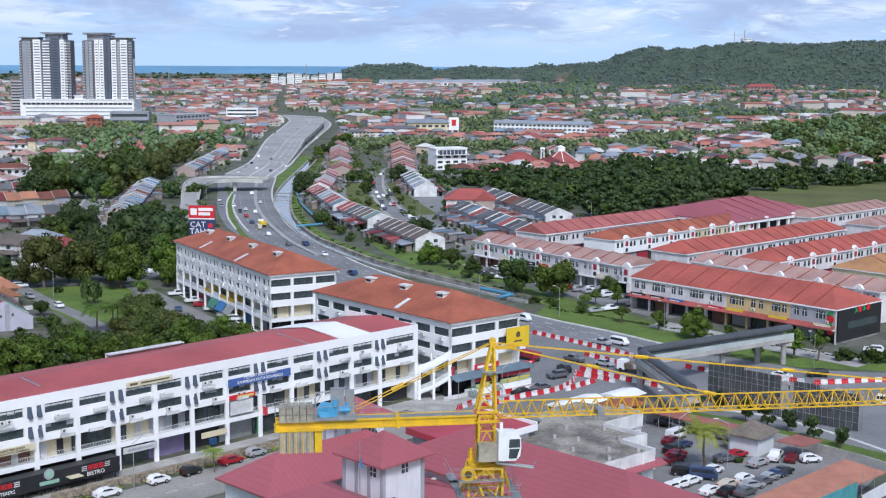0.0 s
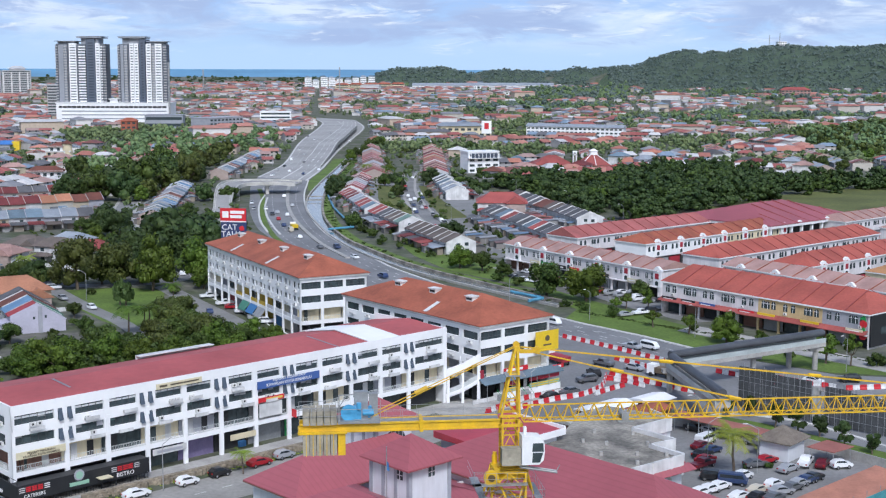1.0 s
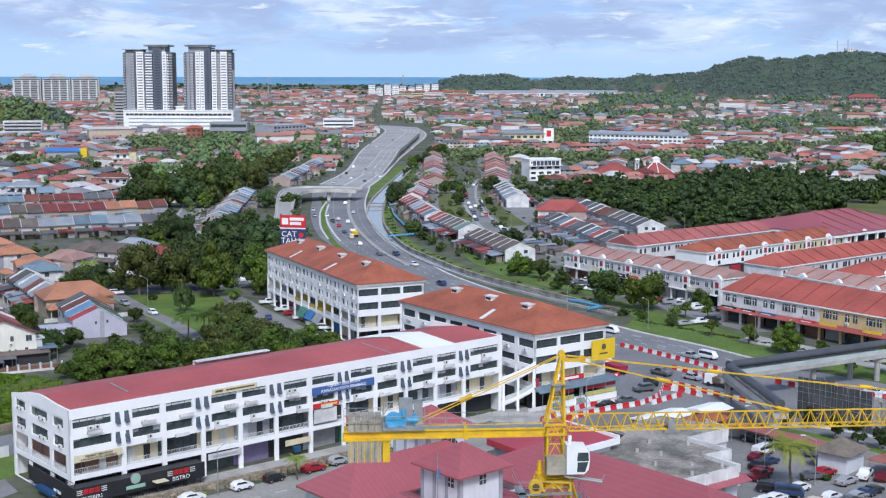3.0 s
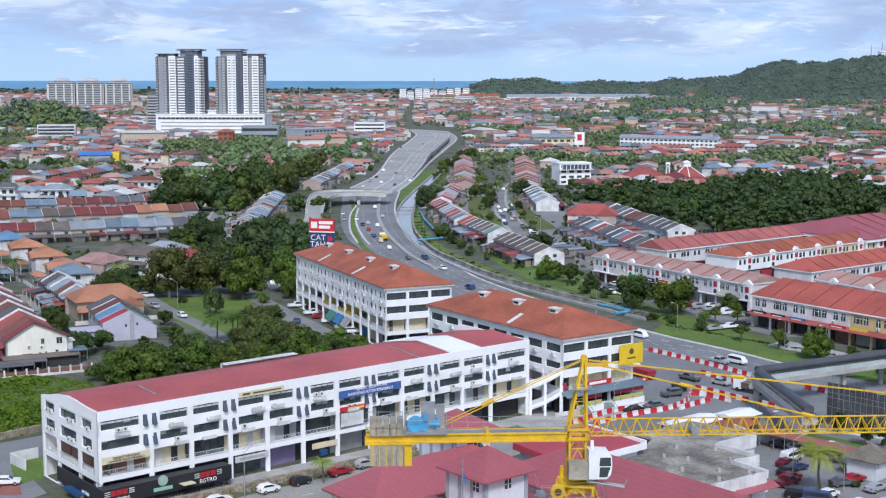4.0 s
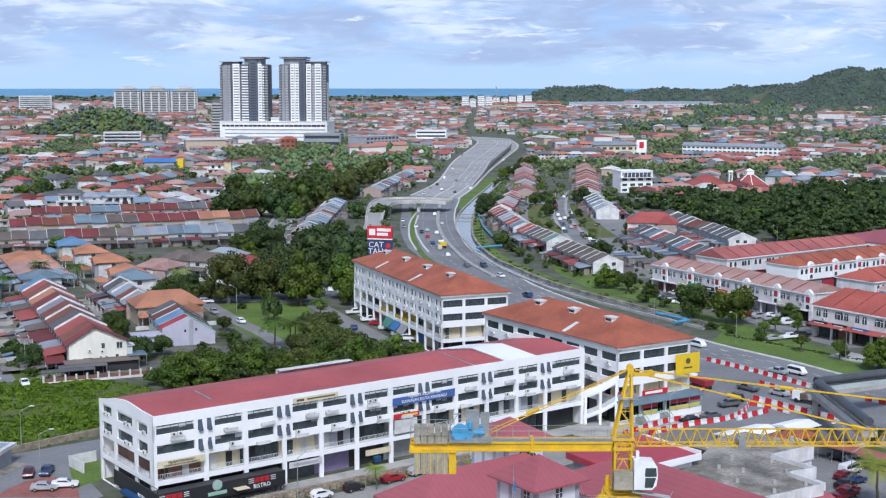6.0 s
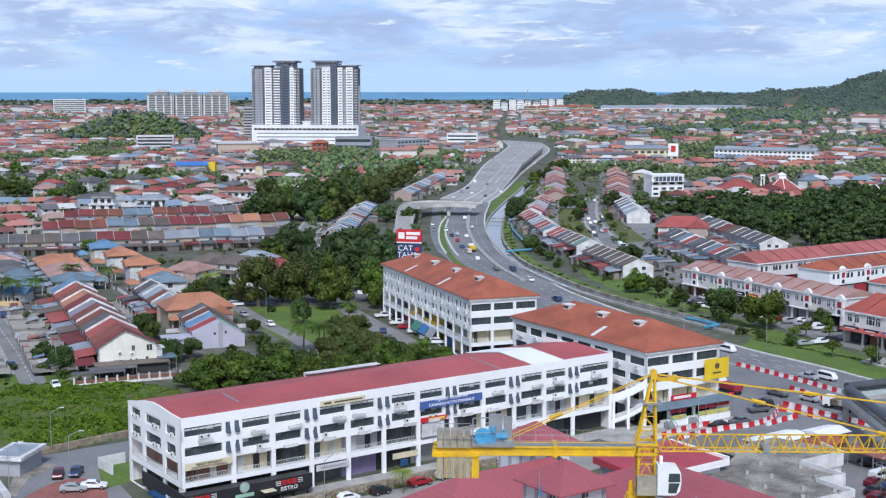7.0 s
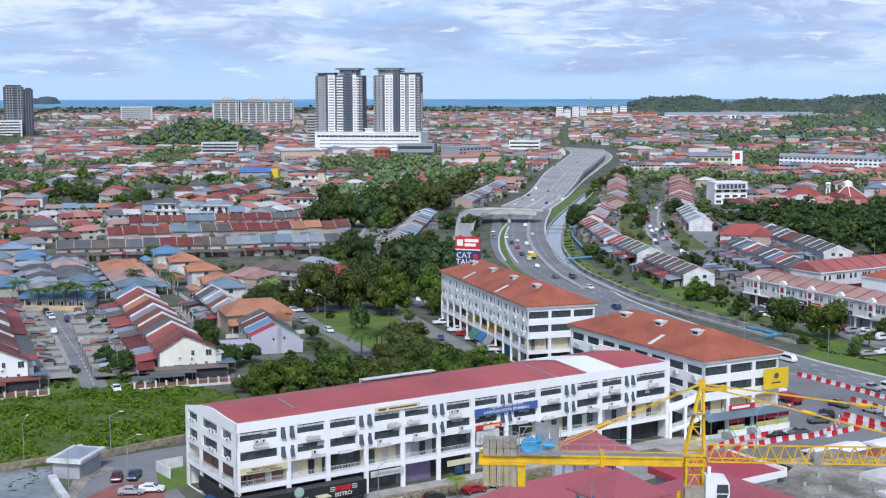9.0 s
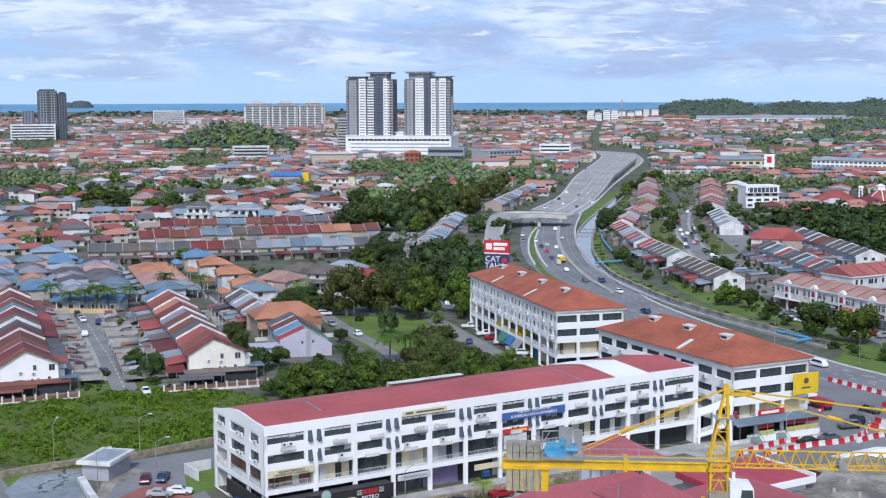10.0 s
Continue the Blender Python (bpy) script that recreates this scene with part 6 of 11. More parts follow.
def shop_row(x, y, ux, uy, units, unit, depth, eave, ridge, roof_mat, walls, label, gables=True, front=True, hip=(0, 0), two_red=False):
    """A row of two-storey shophouses; the front faces the local -y side."""
    global ROW_N
    ROW_N += 1
    rng = random.Random(100 + ROW_N)
    L = units * unit
    ob = thing("shophouse_row", along(x, y, ux, uy), label, "shophouses", "shophouse rows")
    s = Shape()
    for z0, z1 in ((3.4, eave),):
        s.box(0, 0, z0, L, 0.3, z1)
    s.box(0, depth - 0.3, 0, L, depth, eave)
    s.box(0, 0.3, 0, 0.3, depth - 0.3, eave)
    s.box(L - 0.3, 0.3, 0, L, depth - 0.3, eave)
    s.box(0.3, 0.3, 3.4, L - 0.3, depth - 0.3, 3.6)
    part("wall", s, walls[0], ob)
    part("eave_band", Shape().box(-0.45, -0.55, eave - 0.35, L + 0.45, depth + 0.5, eave), WHITE, ob)
    rs = Shape()
    o = 0.5
    h0, h1 = hip
    v = [(-o, -o, eave), (L + o, -o, eave), (L + o, depth + o, eave), (-o, depth + o, eave), (-o + h0, depth / 2, ridge), (L + o - h1, depth / 2, ridge)]
    v += [(a, b, c - 0.02) for a, b, c in v[:4]]
    rs.add(v, [(0, 1, 5, 4), (2, 3, 4, 5), (1, 2, 5), (3, 0, 4), (9, 8, 7, 6)])
    part("roof", rs, roof_mat, ob)
    for i in range(1, units):
        xx = i * unit
        k = (depth / 2 + o)
        rib = Shape().add([(xx - 0.14, -o, eave + 0.02), (xx + 0.14, -o, eave + 0.02), (xx + 0.14, depth / 2, ridge + 0.16), (xx - 0.14, depth / 2, ridge + 0.16), (xx - 0.14, -o, eave + 0.2), (xx + 0.14, -o, eave + 0.2), (xx + 0.14, depth / 2, ridge + 0.24), (xx - 0.14, depth / 2, ridge + 0.24)],
                          [(3, 2, 1, 0), (4, 5, 6, 7), (0, 1, 5, 4), (1, 2, 6, 5), (2, 3, 7, 6), (3, 0, 4, 7)])
        rib.add([(a, depth - b, c) for a, b, c in rib.v[:8]], [(0, 1, 2, 3), (7, 6, 5, 4), (4, 5, 1, 0), (5, 6, 2, 1), (6, 7, 3, 2), (7, 4, 0, 3)])
        part("roof_rib", rib, ORANGE_TILE if roof_mat is PINK_TILE else RED_TILE, ob)
    for i in range(units):
        a = i * unit
        wm = walls[min(i * len(walls) // units, len(walls) - 1)]
        if wm is not walls[0]:
            part("unit_front", Shape().box(a + 0.02, -0.06, 3.4, a + unit - 0.02, 0.0, eave - 0.35), wm, ob)
        for dx in ((unit * 0.27, unit * 0.46, unit * 0.74) if i % 2 else (unit * 0.3, unit * 0.66)):
            wob = part("window", ARCH_GLASS, None, ob)
            wob.matrix_basis = pose(a + dx, -0.05, eave - 2.75) @ Matrix.Diagonal((1.15 if two_red else 0.85, 1, 1.1 if two_red else 0.95, 1))
            if front:
                part("glazing_bar", ARCH_FRAME, None, wob)
        if front:
            part("column", Shape().box(a - 0.25, -0.2, 0, a + 0.25, 0.3, 3.4), wm, ob)
            # where DARK is drawn, the sheet paints a shaded shop interior
            part("shopfront", Shape().box(a + 0.25, 2.2, 0, a + unit - 0.25, 2.35, 3.4), rng.choice((DARK, GLASS, SHUTTER_GREY, DARK, SHUTTER_BROWN)), ob)
            part("ledge", Shape().box(a, -0.8, 3.3, a + unit, 0, 3.55), walls[0], ob)
            if two_red:
                part("canopy", Shape().add([(a - 0.05, -2.0, 3.55), (a + unit + 0.05, -2.0, 3.55), (a + unit + 0.05, -0.02, 4.35), (a - 0.05, -0.02, 4.35), (a - 0.05, -2.0, 3.7), (a + unit + 0.05, -2.0, 3.7), (a + unit + 0.05, -0.02, 4.5), (a - 0.05, -0.02, 4.5)], [(3, 2, 1, 0), (4, 5, 6, 7), (0, 1, 5, 4), (1, 2, 6, 5), (2, 3, 7, 6), (3, 0, 4, 7)]), RED_TILE, ob, "red tiled canopy over the shopfronts")
            if rng.random() < 0.75:
                w0 = rng.uniform(0.3, 1.2)
                sg = part("shop_sign", Shape().box(a + w0, -0.95, 3.6, a + unit - rng.uniform(0.3, 1.0), -0.8, 4.7), rng.choice(SIGNS), ob)
                part("sign_text", Shape().box(a + w0 + 0.5, -1.0, 3.95, a + unit - 1.8, -0.95, 4.3), rng.choice((LETTER_WHITE, LETTER_GOLD)), sg)
            if rng.random() < 0.5:
                ac_unit(ob, pose(a + rng.uniform(1.0, unit - 1), -0.05, 4.9))
        else:
            # DARK ones paint the shade of an open shop
            part("shopfront", Shape().box(a + 0.3, -0.04, 0.2, a + unit - 0.3, 0.3, 2.9), rng.choice((DARK, SHUTTER_GREY, SHUTTER_RED)), ob)
        if gables and i % 2 == 0:
            g = part("pediment", PEDIMENT, None, ob)
            g.matrix_basis = pose(a + unit, 0, eave - 0.45)
            bay = part("bay", Shape().box(a + unit - 1.5, -0.35, 3.5, a + unit + 1.5, 0.0, eave - 0.45), WHITE, ob)
            r = part("red_louvre", RED_PANEL, None, ob)
            r.matrix_basis = pose(a + unit, -0.36, eave - 2.5)
            wob = part("window", ARCH_GLASS, None, ob)
            wob.matrix_basis = pose(a + unit, -0.38, 3.9) @ Matrix.Diagonal((1.1, 1, 0.7, 1))
    return ob


shop_row(54.7, 422.0, 0.516, -0.856, 11, 6.25, 13.5, 8.2, 10.3, PINK_TILE, [LILAC_WHITE], "two-storey white shophouses with faded pink tiles and small gables")
shop_b = shop_row(86.6, 343.5, 0.579, -0.816, 10, 6.2, 19.5, 8.5, 12.4, SHOP_RED, [LILAC_WHITE, LILAC_WHITE, YELLOW_WALL, GREY_WALL], "two-storey corner shophouses with a red tiled roof", gables=False, hip=(2.5, 8.0), two_red=True)
shop_row(112.0, 372.0, 0.50, -0.866, 10, 6.4, 12.5, 8.2, 10.3, PINK_TILE, [LILAC_WHITE], "two-storey white shophouses with faded pink tiles behind the corner row", front=False)
NX, NY = 0.80, 0.60
shop_row(80.6, 434.4, NX, NY, 12, 6.0, 13.5, 8.2, 11.2, PINK_RED, [LILAC_WHITE], "white shophouses under a faded red tiled roof", front=False, gables=False)
shop_row(100.0, 418.0, NX, NY, 13, 6.0, 13, 8.2, 10.8, ORANGE_TILE, [WHITE, CREAM], "white shophouses with an orange tiled roof and gables", front=False, hip=(5, 2))
shop_row(114.5, 385.5, NX, NY, 15, 6.1, 13.5, 8.2, 11.2, SHOP_RED, [LILAC_WHITE], "white shophouses with a red tiled hip roof", front=False, gables=False, hip=(6, 4))
shop_row(136.5, 367.5, NX, NY, 14, 6.1, 13.5, 8.2, 11.2, SHOP_RED, [LILAC_WHITE], "white shophouses with a red tiled roof and gables", front=False, hip=(6, 2))
shop_row(159.5, 346.0, NX, NY, 8, 6.1, 17.0, 8.0, 11.6, surface("tan_roof_tile", (0.42, 0.22, 0.10), 0.8, 0.25, 0.2, 2.0, 0.12), [CREAM], "cream shophouses with a tan tiled hip roof", front=False, gables=False, hip=(8, 4))
shop_row(189.0, 474.0, NX, NY, 10, 6.2, 13.0, 8.2, 10.6, PINK_TILE, [LILAC_WHITE], "white shophouses with faded pink tiles by the field", front=False, gables=False, hip=(3, 3))
shop_row(203.0, 447.0, NX, NY, 10, 6.2, 13.0, 8.2, 10.6, PINK_TILE, [LILAC_WHITE], "white shophouses with faded pink tiles further along", front=False, gables=False, hip=(3, 3))
market = thing("market_hall", along(155, 458.5, NX, NY), "wide market hall with a maroon sheet roof and open sides", "building")
part("roof", Shape().roof(0, 0, 55, 42, 8.6, 14.2, 18, 1.0, 0.3), PURPLE_SHEET, market)
part("fascia", Shape().box(-0.8, -0.8, 7.6, 55.8, 42.8, 8.6), WHITE, market)
# near-black block painted in for the shade under the open roof
part("inner_wall", Shape().box(3, 3, 0, 52, 40, 7.6), DARK, market)
for k in range(9):
    part("column", Shape().box(6.6 * k, -0.3, 0, 6.6 * k + 0.9, 0.6, 7.6), WHITE, market)
for k in range(1, 3):
    part("pediment", PEDIMENT, None, market).matrix_basis = pose(18.0 * k, -0.6, 8.0)
for k in range(1, 7):
    xx = 55.0 * k / 7
    yt = min(21.0, (min(xx, 55 - xx) + 1.0) * 22 / 19)
    zt = 8.6 + 5.6 * (yt + 1) / 22
    part("roof_rib", Shape().add([(xx - 0.2, -1.0, 8.7), (xx + 0.2, -1.0, 8.7), (xx + 0.2, yt, zt + 0.12), (xx - 0.2, yt, zt + 0.12), (xx - 0.2, -1.0, 8.95), (xx + 0.2, -1.0, 8.95), (xx + 0.2, yt, zt + 0.4), (xx - 0.2, yt, zt + 0.4)], [(3, 2, 1, 0), (4, 5, 6, 7), (0, 1, 5, 4), (1, 2, 6, 5), (2, 3, 7, 6), (3, 0, 4, 7)]), RED_TILE, market)
# black board with red and green marks on the corner
bd = part("corner_board", Shape().box(62.2, 0.4, 0.6, 62.5, 19.4, 8.1), BLACK_SIGN, shop_b, "large black sign board on the corner")
for y, z, mt in ((8.0, 7.3, SIGN_GREEN), (9.7, 7.5, SIGN_RED), (11.6, 7.4, SIGN_GREEN), (13.3, 7.6, SIGN_RED)):
    part("sign_mark", Shape().beam((62.5, y, z), (62.6, y, z), 0.8, 14 if mt is SIGN_RED else 3), mt, bd)
part("board_opening", Shape().box(62.5, 4.5, 3.3, 62.58, 17.5, 5.0), GLASS, bd)
for z, mt in ((7.4, SIGN_GREEN), (6.0, SIGN_RED), (4.6, SIGN_GREEN), (3.2, SIGN_RED)):
    part("sign_mark", Shape().beam((60.8, -0.3, z), (60.8, -0.1, z), 0.95, 14 if mt is SIGN_RED else 3), mt, shop_b)

# ---- houses ----
GREEN_TILE = surface("grey_green_roof_tile", (0.16, 0.24, 0.21), 0.75, 0.3, 0.2, 2.0, 0.15, per_object=0.15)
GREY_TILE = surface("grey_roof_tile", (0.11, 0.11, 0.118), 0.8, 0.3, 0.2, 2.0, 0.15, per_object=0.2)
BROWN_TILE = surface("brown_roof_tile", (0.14, 0.115, 0.10), 0.8, 0.3, 0.2, 2.0, 0.15, per_object=0.2)
MAROON_TILE = surface("maroon_roof_tile", (0.17, 0.038, 0.038), 0.75, 0.3, 0.2, 2.0, 0.15, per_object=0.2)
RUST_TILE = surface("rust_brown_roof_tile", (0.18, 0.065, 0.045), 0.75, 0.3, 0.2, 2.0, 0.15, per_object=0.2)
BLUE_SHEET = surface("blue_roof_sheet", (0.13, 0.24, 0.38), 0.55, 0.25, 0.2, 2.0, 0.12, per_object=0.15)
TEAL_SHEET = surface("blue_grey_roof_tile", (0.15, 0.21, 0.26), 0.7, 0.25, 0.2, 2.0, 0.12, per_object=0.15)
PALE_SHEET = surface("pale_metal_roof_sheet", (0.29, 0.32, 0.36), 0.45, 0.25, 0.2, 2.0, 0.12, per_object=0.15)
LILAC_SHEET = surface("grey_lilac_roof_sheet", (0.29, 0.275, 0.32), 0.6, 0.3, 0.2, 2.0, 0.12, per_object=0.2)
ORANGE_ROOF = surface("bright_orange_roof_tile", (0.42, 0.19, 0.11), 0.75, 0.3, 0.15, 2.0, 0.15, per_object=0.12)
HOUSE_WALLS = many("house_walls", [(0.45, 0.45, 0.46), (0.35, 0.335, 0.30), (0.38, 0.33, 0.25), (0.50, 0.50, 0.52), (0.29, 0.29, 0.33), (0.36, 0.29, 0.26)], 0.75, False, 0.12, 0.8)
WIN_A = Shape().box(-0.7, -0.04, 0, 0.7, 0.04, 1.15).mesh("window", GLASS)
WIN_BAR = Shape().box(-0.8, -0.07, -0.1, 0.8, -0.04, 0).box(-0.03, -0.06, 0, 0.03, -0.04, 1.15).mesh("window_sill", WHITE_OLD)
DOOR_M = Shape().box(-0.5, -0.04, 0, 0.5, 0.04, 2.1).mesh("door", SHUTTER_BROWN)
_HOUSES = {}
ROOF_WORDS = {}
for mt, wd in ((RED_TILE, "red tiled"), (GREY_TILE, "grey tiled"), (BROWN_TILE, "dark brown tiled"), (MAROON_TILE, "maroon tiled"), (RUST_TILE, "rust-brown tiled"), (BLUE_SHEET, "blue sheet"), (TEAL_SHEET, "blue-grey"), (PALE_SHEET, "pale metal"), (ORANGE_ROOF, "orange tiled"), (PINK_TILE, "faded pink"), (PURPLE_SHEET, "dark red"), (LILAC_SHEET, "grey-lilac sheet"), (GREEN_TILE, "grey-green tiled")):
    ROOF_WORDS[mt.name] = wd


def put_window(ob, m, sill=False):
    w = part("window", WIN_A, None, ob)
    w.matrix_basis = m
    if sill:
        part("window_sill", WIN_BAR, None, w)


def terrace_unit(w, depth, eave, ridge, roof, porch_mat, far=False, yard=7.0, paint=None, fire_wall=True):
    """One terrace house; x along the row, ridge over y = 0, street on the -y side."""
    key = ("t", round(w, 2), depth, eave, ridge, roof.name, porch_mat.name, far, yard, paint, fire_wall)
    if key in _HOUSES:
        return _HOUSES[key]
    ob = thing("terrace_house", pose(0, 0, -500), f"white terrace house with {ROOF_WORDS[roof.name]} roof and car porch", "house", "terrace houses")
    h = depth / 2
    body = Shape()
    v = [(0, -h, -2), (w, -h, -2), (w, h, -2), (0, h, -2), (0, -h, eave), (w, -h, eave), (w, h, eave), (0, h, eave), (0, 0, ridge), (w, 0, ridge)]
    body.add(v, [(3, 2, 1, 0), (0, 1, 5, 4), (2, 3, 7, 6), (1, 2, 6, 9, 5), (3, 0, 4, 8, 7), (4, 5, 9, 8), (6, 7, 8, 9)])
    o, k = 0.7, (ridge - eave) / h
    if far == 2:
        v = [(-0.13, -h - 0.5, eave - k * 0.5 - 0.3), (-0.13, 0, ridge - 0.3), (-0.13, h + 0.5, eave - k * 0.5 - 0.3), (-0.13, h + 0.5, eave - k * 0.5 + 0.42), (-0.13, 0, ridge + 0.42), (-0.13, -h - 0.5, eave - k * 0.5 + 0.42)]
        body.add(v + [(0.13, b, c) for a, b, c in v], [(0, 1, 4, 5), (1, 2, 3, 4), (11, 10, 7, 6), (10, 9, 8, 7), (5, 4, 10, 11), (4, 3, 9, 10), (0, 5, 11, 6), (3, 2, 8, 9)])
    part("wall", body, paint or HOUSE_WALLS, ob)
    rs = Shape()
    for s in (-1, 1):
        v = [(0.12, s * (h + o), eave - k * o + 0.08), (w - 0.12, s * (h + o), eave - k * o + 0.08), (w - 0.12, 0, ridge + 0.08), (0.12, 0, ridge + 0.08)]
        v += [(a, b, c + 0.14) for a, b, c in v]
        f = [(3, 2, 1, 0), (4, 5, 6, 7), (0, 1, 5, 4), (1, 2, 6, 5), (2, 3, 7, 6), (3, 0, 4, 7)]
        rs.add(v, f if s < 0 else [q[::-1] for q in f])
    part("roof", rs, roof, ob)
    pw = Shape()
    v = [(-0.15, -h - 0.5, eave - k * 0.5 - 0.2), (-0.15, 0, ridge - 0.2), (-0.15, h + 0.5, eave - k * 0.5 - 0.2), (-0.15, h + 0.5, eave - k * 0.5 + 0.75), (-0.15, 0, ridge + 0.75), (-0.15, -h - 0.5, eave - k * 0.5 + 0.75)]
    v += [(0.15, b, c) for a, b, c in v]
    pw.add(v, [(0, 1, 4, 5), (1, 2, 3, 4), (11, 10, 7, 6), (10, 9, 8, 7), (5, 4, 10, 11), (4, 3, 9, 10), (0, 5, 11, 6), (3, 2, 8, 9)])
    if far < 2 and fire_wall:
        part("party_wall", pw, WHITE_OLD, ob)
    for x in (w * 0.28, w * 0.72):
        if far < 2 or x > w / 2:
            put_window(ob, pose(x, -h - 0.03, eave - 2.0))
        if not far or (far < 2 and x > w / 2):
            put_window(ob, pose(x, h + 0.03, eave - 2.0, 0, 0, 180))
    if not far:
        put_window(ob, pose(w * 0.7, -h - 0.03, 0.9))
        part("door", DOOR_M, None, ob).matrix_basis = pose(w * 0.3, -h - 0.04, 0)
    if far < 2 or ridge > 6.95:
        part("porch_roof", Shape().add([(0.2, -h - 5.0, 2.6), (w - 0.2, -h - 5.0, 2.6), (w - 0.2, -h, 3.3), (0.2, -h, 3.3), (0.2, -h - 5.0, 2.72), (w - 0.2, -h - 5.0, 2.72), (w - 0.2, -h, 3.42), (0.2, -h, 3.42)],
                                    [(3, 2, 1, 0), (4, 5, 6, 7), (0, 1, 5, 4), (1, 2, 6, 5), (2, 3, 7, 6), (3, 0, 4, 7)]), porch_mat, ob)
    for x in () if far else (0.3, w - 0.3):
        part("porch_post", Shape().box(x - 0.1, -h - 4.9, 0, x + 0.1, -h - 4.7, 2.6), WHITE_OLD, ob)
    if not far:
        part("front_wall", Shape().box(0, -h - yard, 0, w * 0.55, -h - yard + 0.15, 1.2).box(-0.08, -h - yard, 0, 0.08, -h, 1.3), CONCRETE, ob)
    if not far:
        part("yard", Shape().box(0, -h - yard, -0.05, w, -h, 0.12), YARD, ob)
    if far:
        _HOUSES[key] = ob
        return ob
    part("rear_kitchen", Shape().box(0.1, h, 0, w - 0.1, h + 3.2, 2.6), HOUSE_WALLS, ob)
    _HOUSES[key] = ob
    return ob


LEANS, LEAN_WALLS = Shape(), Shape()


def terrace(x0, y0, x1, y1, n, depth, eave, ridge, roofs, seed, flip=False, step=0.0, porches=(RED_TILE, GREY_TILE, PALE_SHEET, MAROON_TILE), yard=7.0, paint=None, rise=0.0):
    """A row of houses along a ridge line. flip: the street lies on the other side."""
    rng = random.Random(seed)
    if flip:
        x0, y0, x1, y1 = x1, y1, x0, y0
    L = math.hypot(x1 - x0, y1 - y0)
    ux, uy = (x1 - x0) / L, (y1 - y0) / L
    w = L / n
    for i in range(n):
        r = roofs[(i // 2 if y0 > 480 else i) % len(roofs)] if len(roofs) > 3 else rng.choice(roofs)
        src = terrace_unit(w, depth, eave, ridge, r, rng.choice(porches), 2 if min(y0, y1) > 450 else 1 if y0 > 440 else 0, yard, paint, i % 2 == 1 or min(y0, y1) > 390)
        s = rng.uniform(-step, step)
        for sg in (-1, -1, 1, 1) if yard < 8 else (-1, -1, -1, -1, 1, 1):
            a, b = w * i + rng.uniform(0, w - 3), sg * (depth / 2 + rng.uniform(0.3, 6.0 if sg > 0 else yard - 1.0))
            e, g = rng.uniform(2.0, 4.5), rng.uniform(1.6, 3.2)
            z0, z1 = rng.uniform(2.1, 2.5), rng.uniform(2.4, 3.2)
            c = [(a, b, z0), (a + e, b, z0), (a + e, b + sg * -g, z1), (a, b + sg * -g, z1)]
            c = [(x0 + ux * p - uy * q, y0 + uy * p + ux * q, r) for p, q, r in c]
            LEANS.add(c + [(p, q, r + 0.1) for p, q, r in c], [(3, 2, 1, 0), (4, 5, 6, 7), (0, 1, 5, 4), (1, 2, 6, 5), (2, 3, 7, 6), (3, 0, 4, 7)])
            c = [(x0 + ux * p - uy * q, y0 + uy * p + ux * q) for p, q in ((a + 0.2, b - sg * 0.3), (a + e - 0.2, b - sg * 0.3), (a + e - 0.2, b - sg * g), (a + 0.2, b - sg * g))]
            LEAN_WALLS.slab(c if sg < 0 else c[::-1], 0, min(z0, z1) - 0.05)
        unit_ob = copy_thing(src, along(x0 + ux * w * i - uy * s, y0 + uy * w * i + ux * s, ux, uy, (rng.uniform(-0.7, 0.0) if y0 < 450 else rng.uniform(-0.45, 0.0)) + rise * (i + 0.5) / n if not flip else rng.uniform(-0.7, 0.0) + rise * (n - i - 0.5) / n))
        if i in (0, n - 1) and min(y0, y1) < 580:
            xx, tn = (-0.04, -90) if i == 0 else (w + 0.04, 90)
            for yy, zz in ((-depth * 0.22, 1.0), (depth * 0.2, 1.0), (-depth * 0.1, eave - 1.6), (depth * 0.18, eave - 1.4)):
                put_window(unit_ob, pose(xx, yy, zz, 0, 0, tn))


# terraces beside the straight street
terrace(-181.2, 385.6, -127.8, 280.6, 12, 11.0, 5.4, 8.2, [MAROON_TILE, RUST_TILE, RUST_TILE, MAROON_TILE, GREY_TILE, BROWN_TILE, MAROON_TILE, TEAL_SHEET, RUST_TILE], 1, flip=True, yard=11.5, rise=1.4)
terrace(-131.4, 386.2, -89.8, 298.8, 11, 11.5, 5.6, 8.6, [BLUE_SHEET, RED_TILE, RUST_TILE, ORANGE_ROOF, MAROON_TILE, LILAC_SHEET, RUST_TILE, RUST_TILE, GREY_TILE, RED_TILE, RUST_TILE], 2, flip=False, yard=14.5, rise=1.4, porches=(RED_TILE, GREY_TILE, PALE_SHEET, MAROON_TILE, BROWN_TILE))
terrace(-206, 360, -156, 265.0, 13, 11.0, 5.4, 8.2, [RUST_TILE, MAROON_TILE, GREY_TILE, RED_TILE, TEAL_SHEET], 21, flip=False)
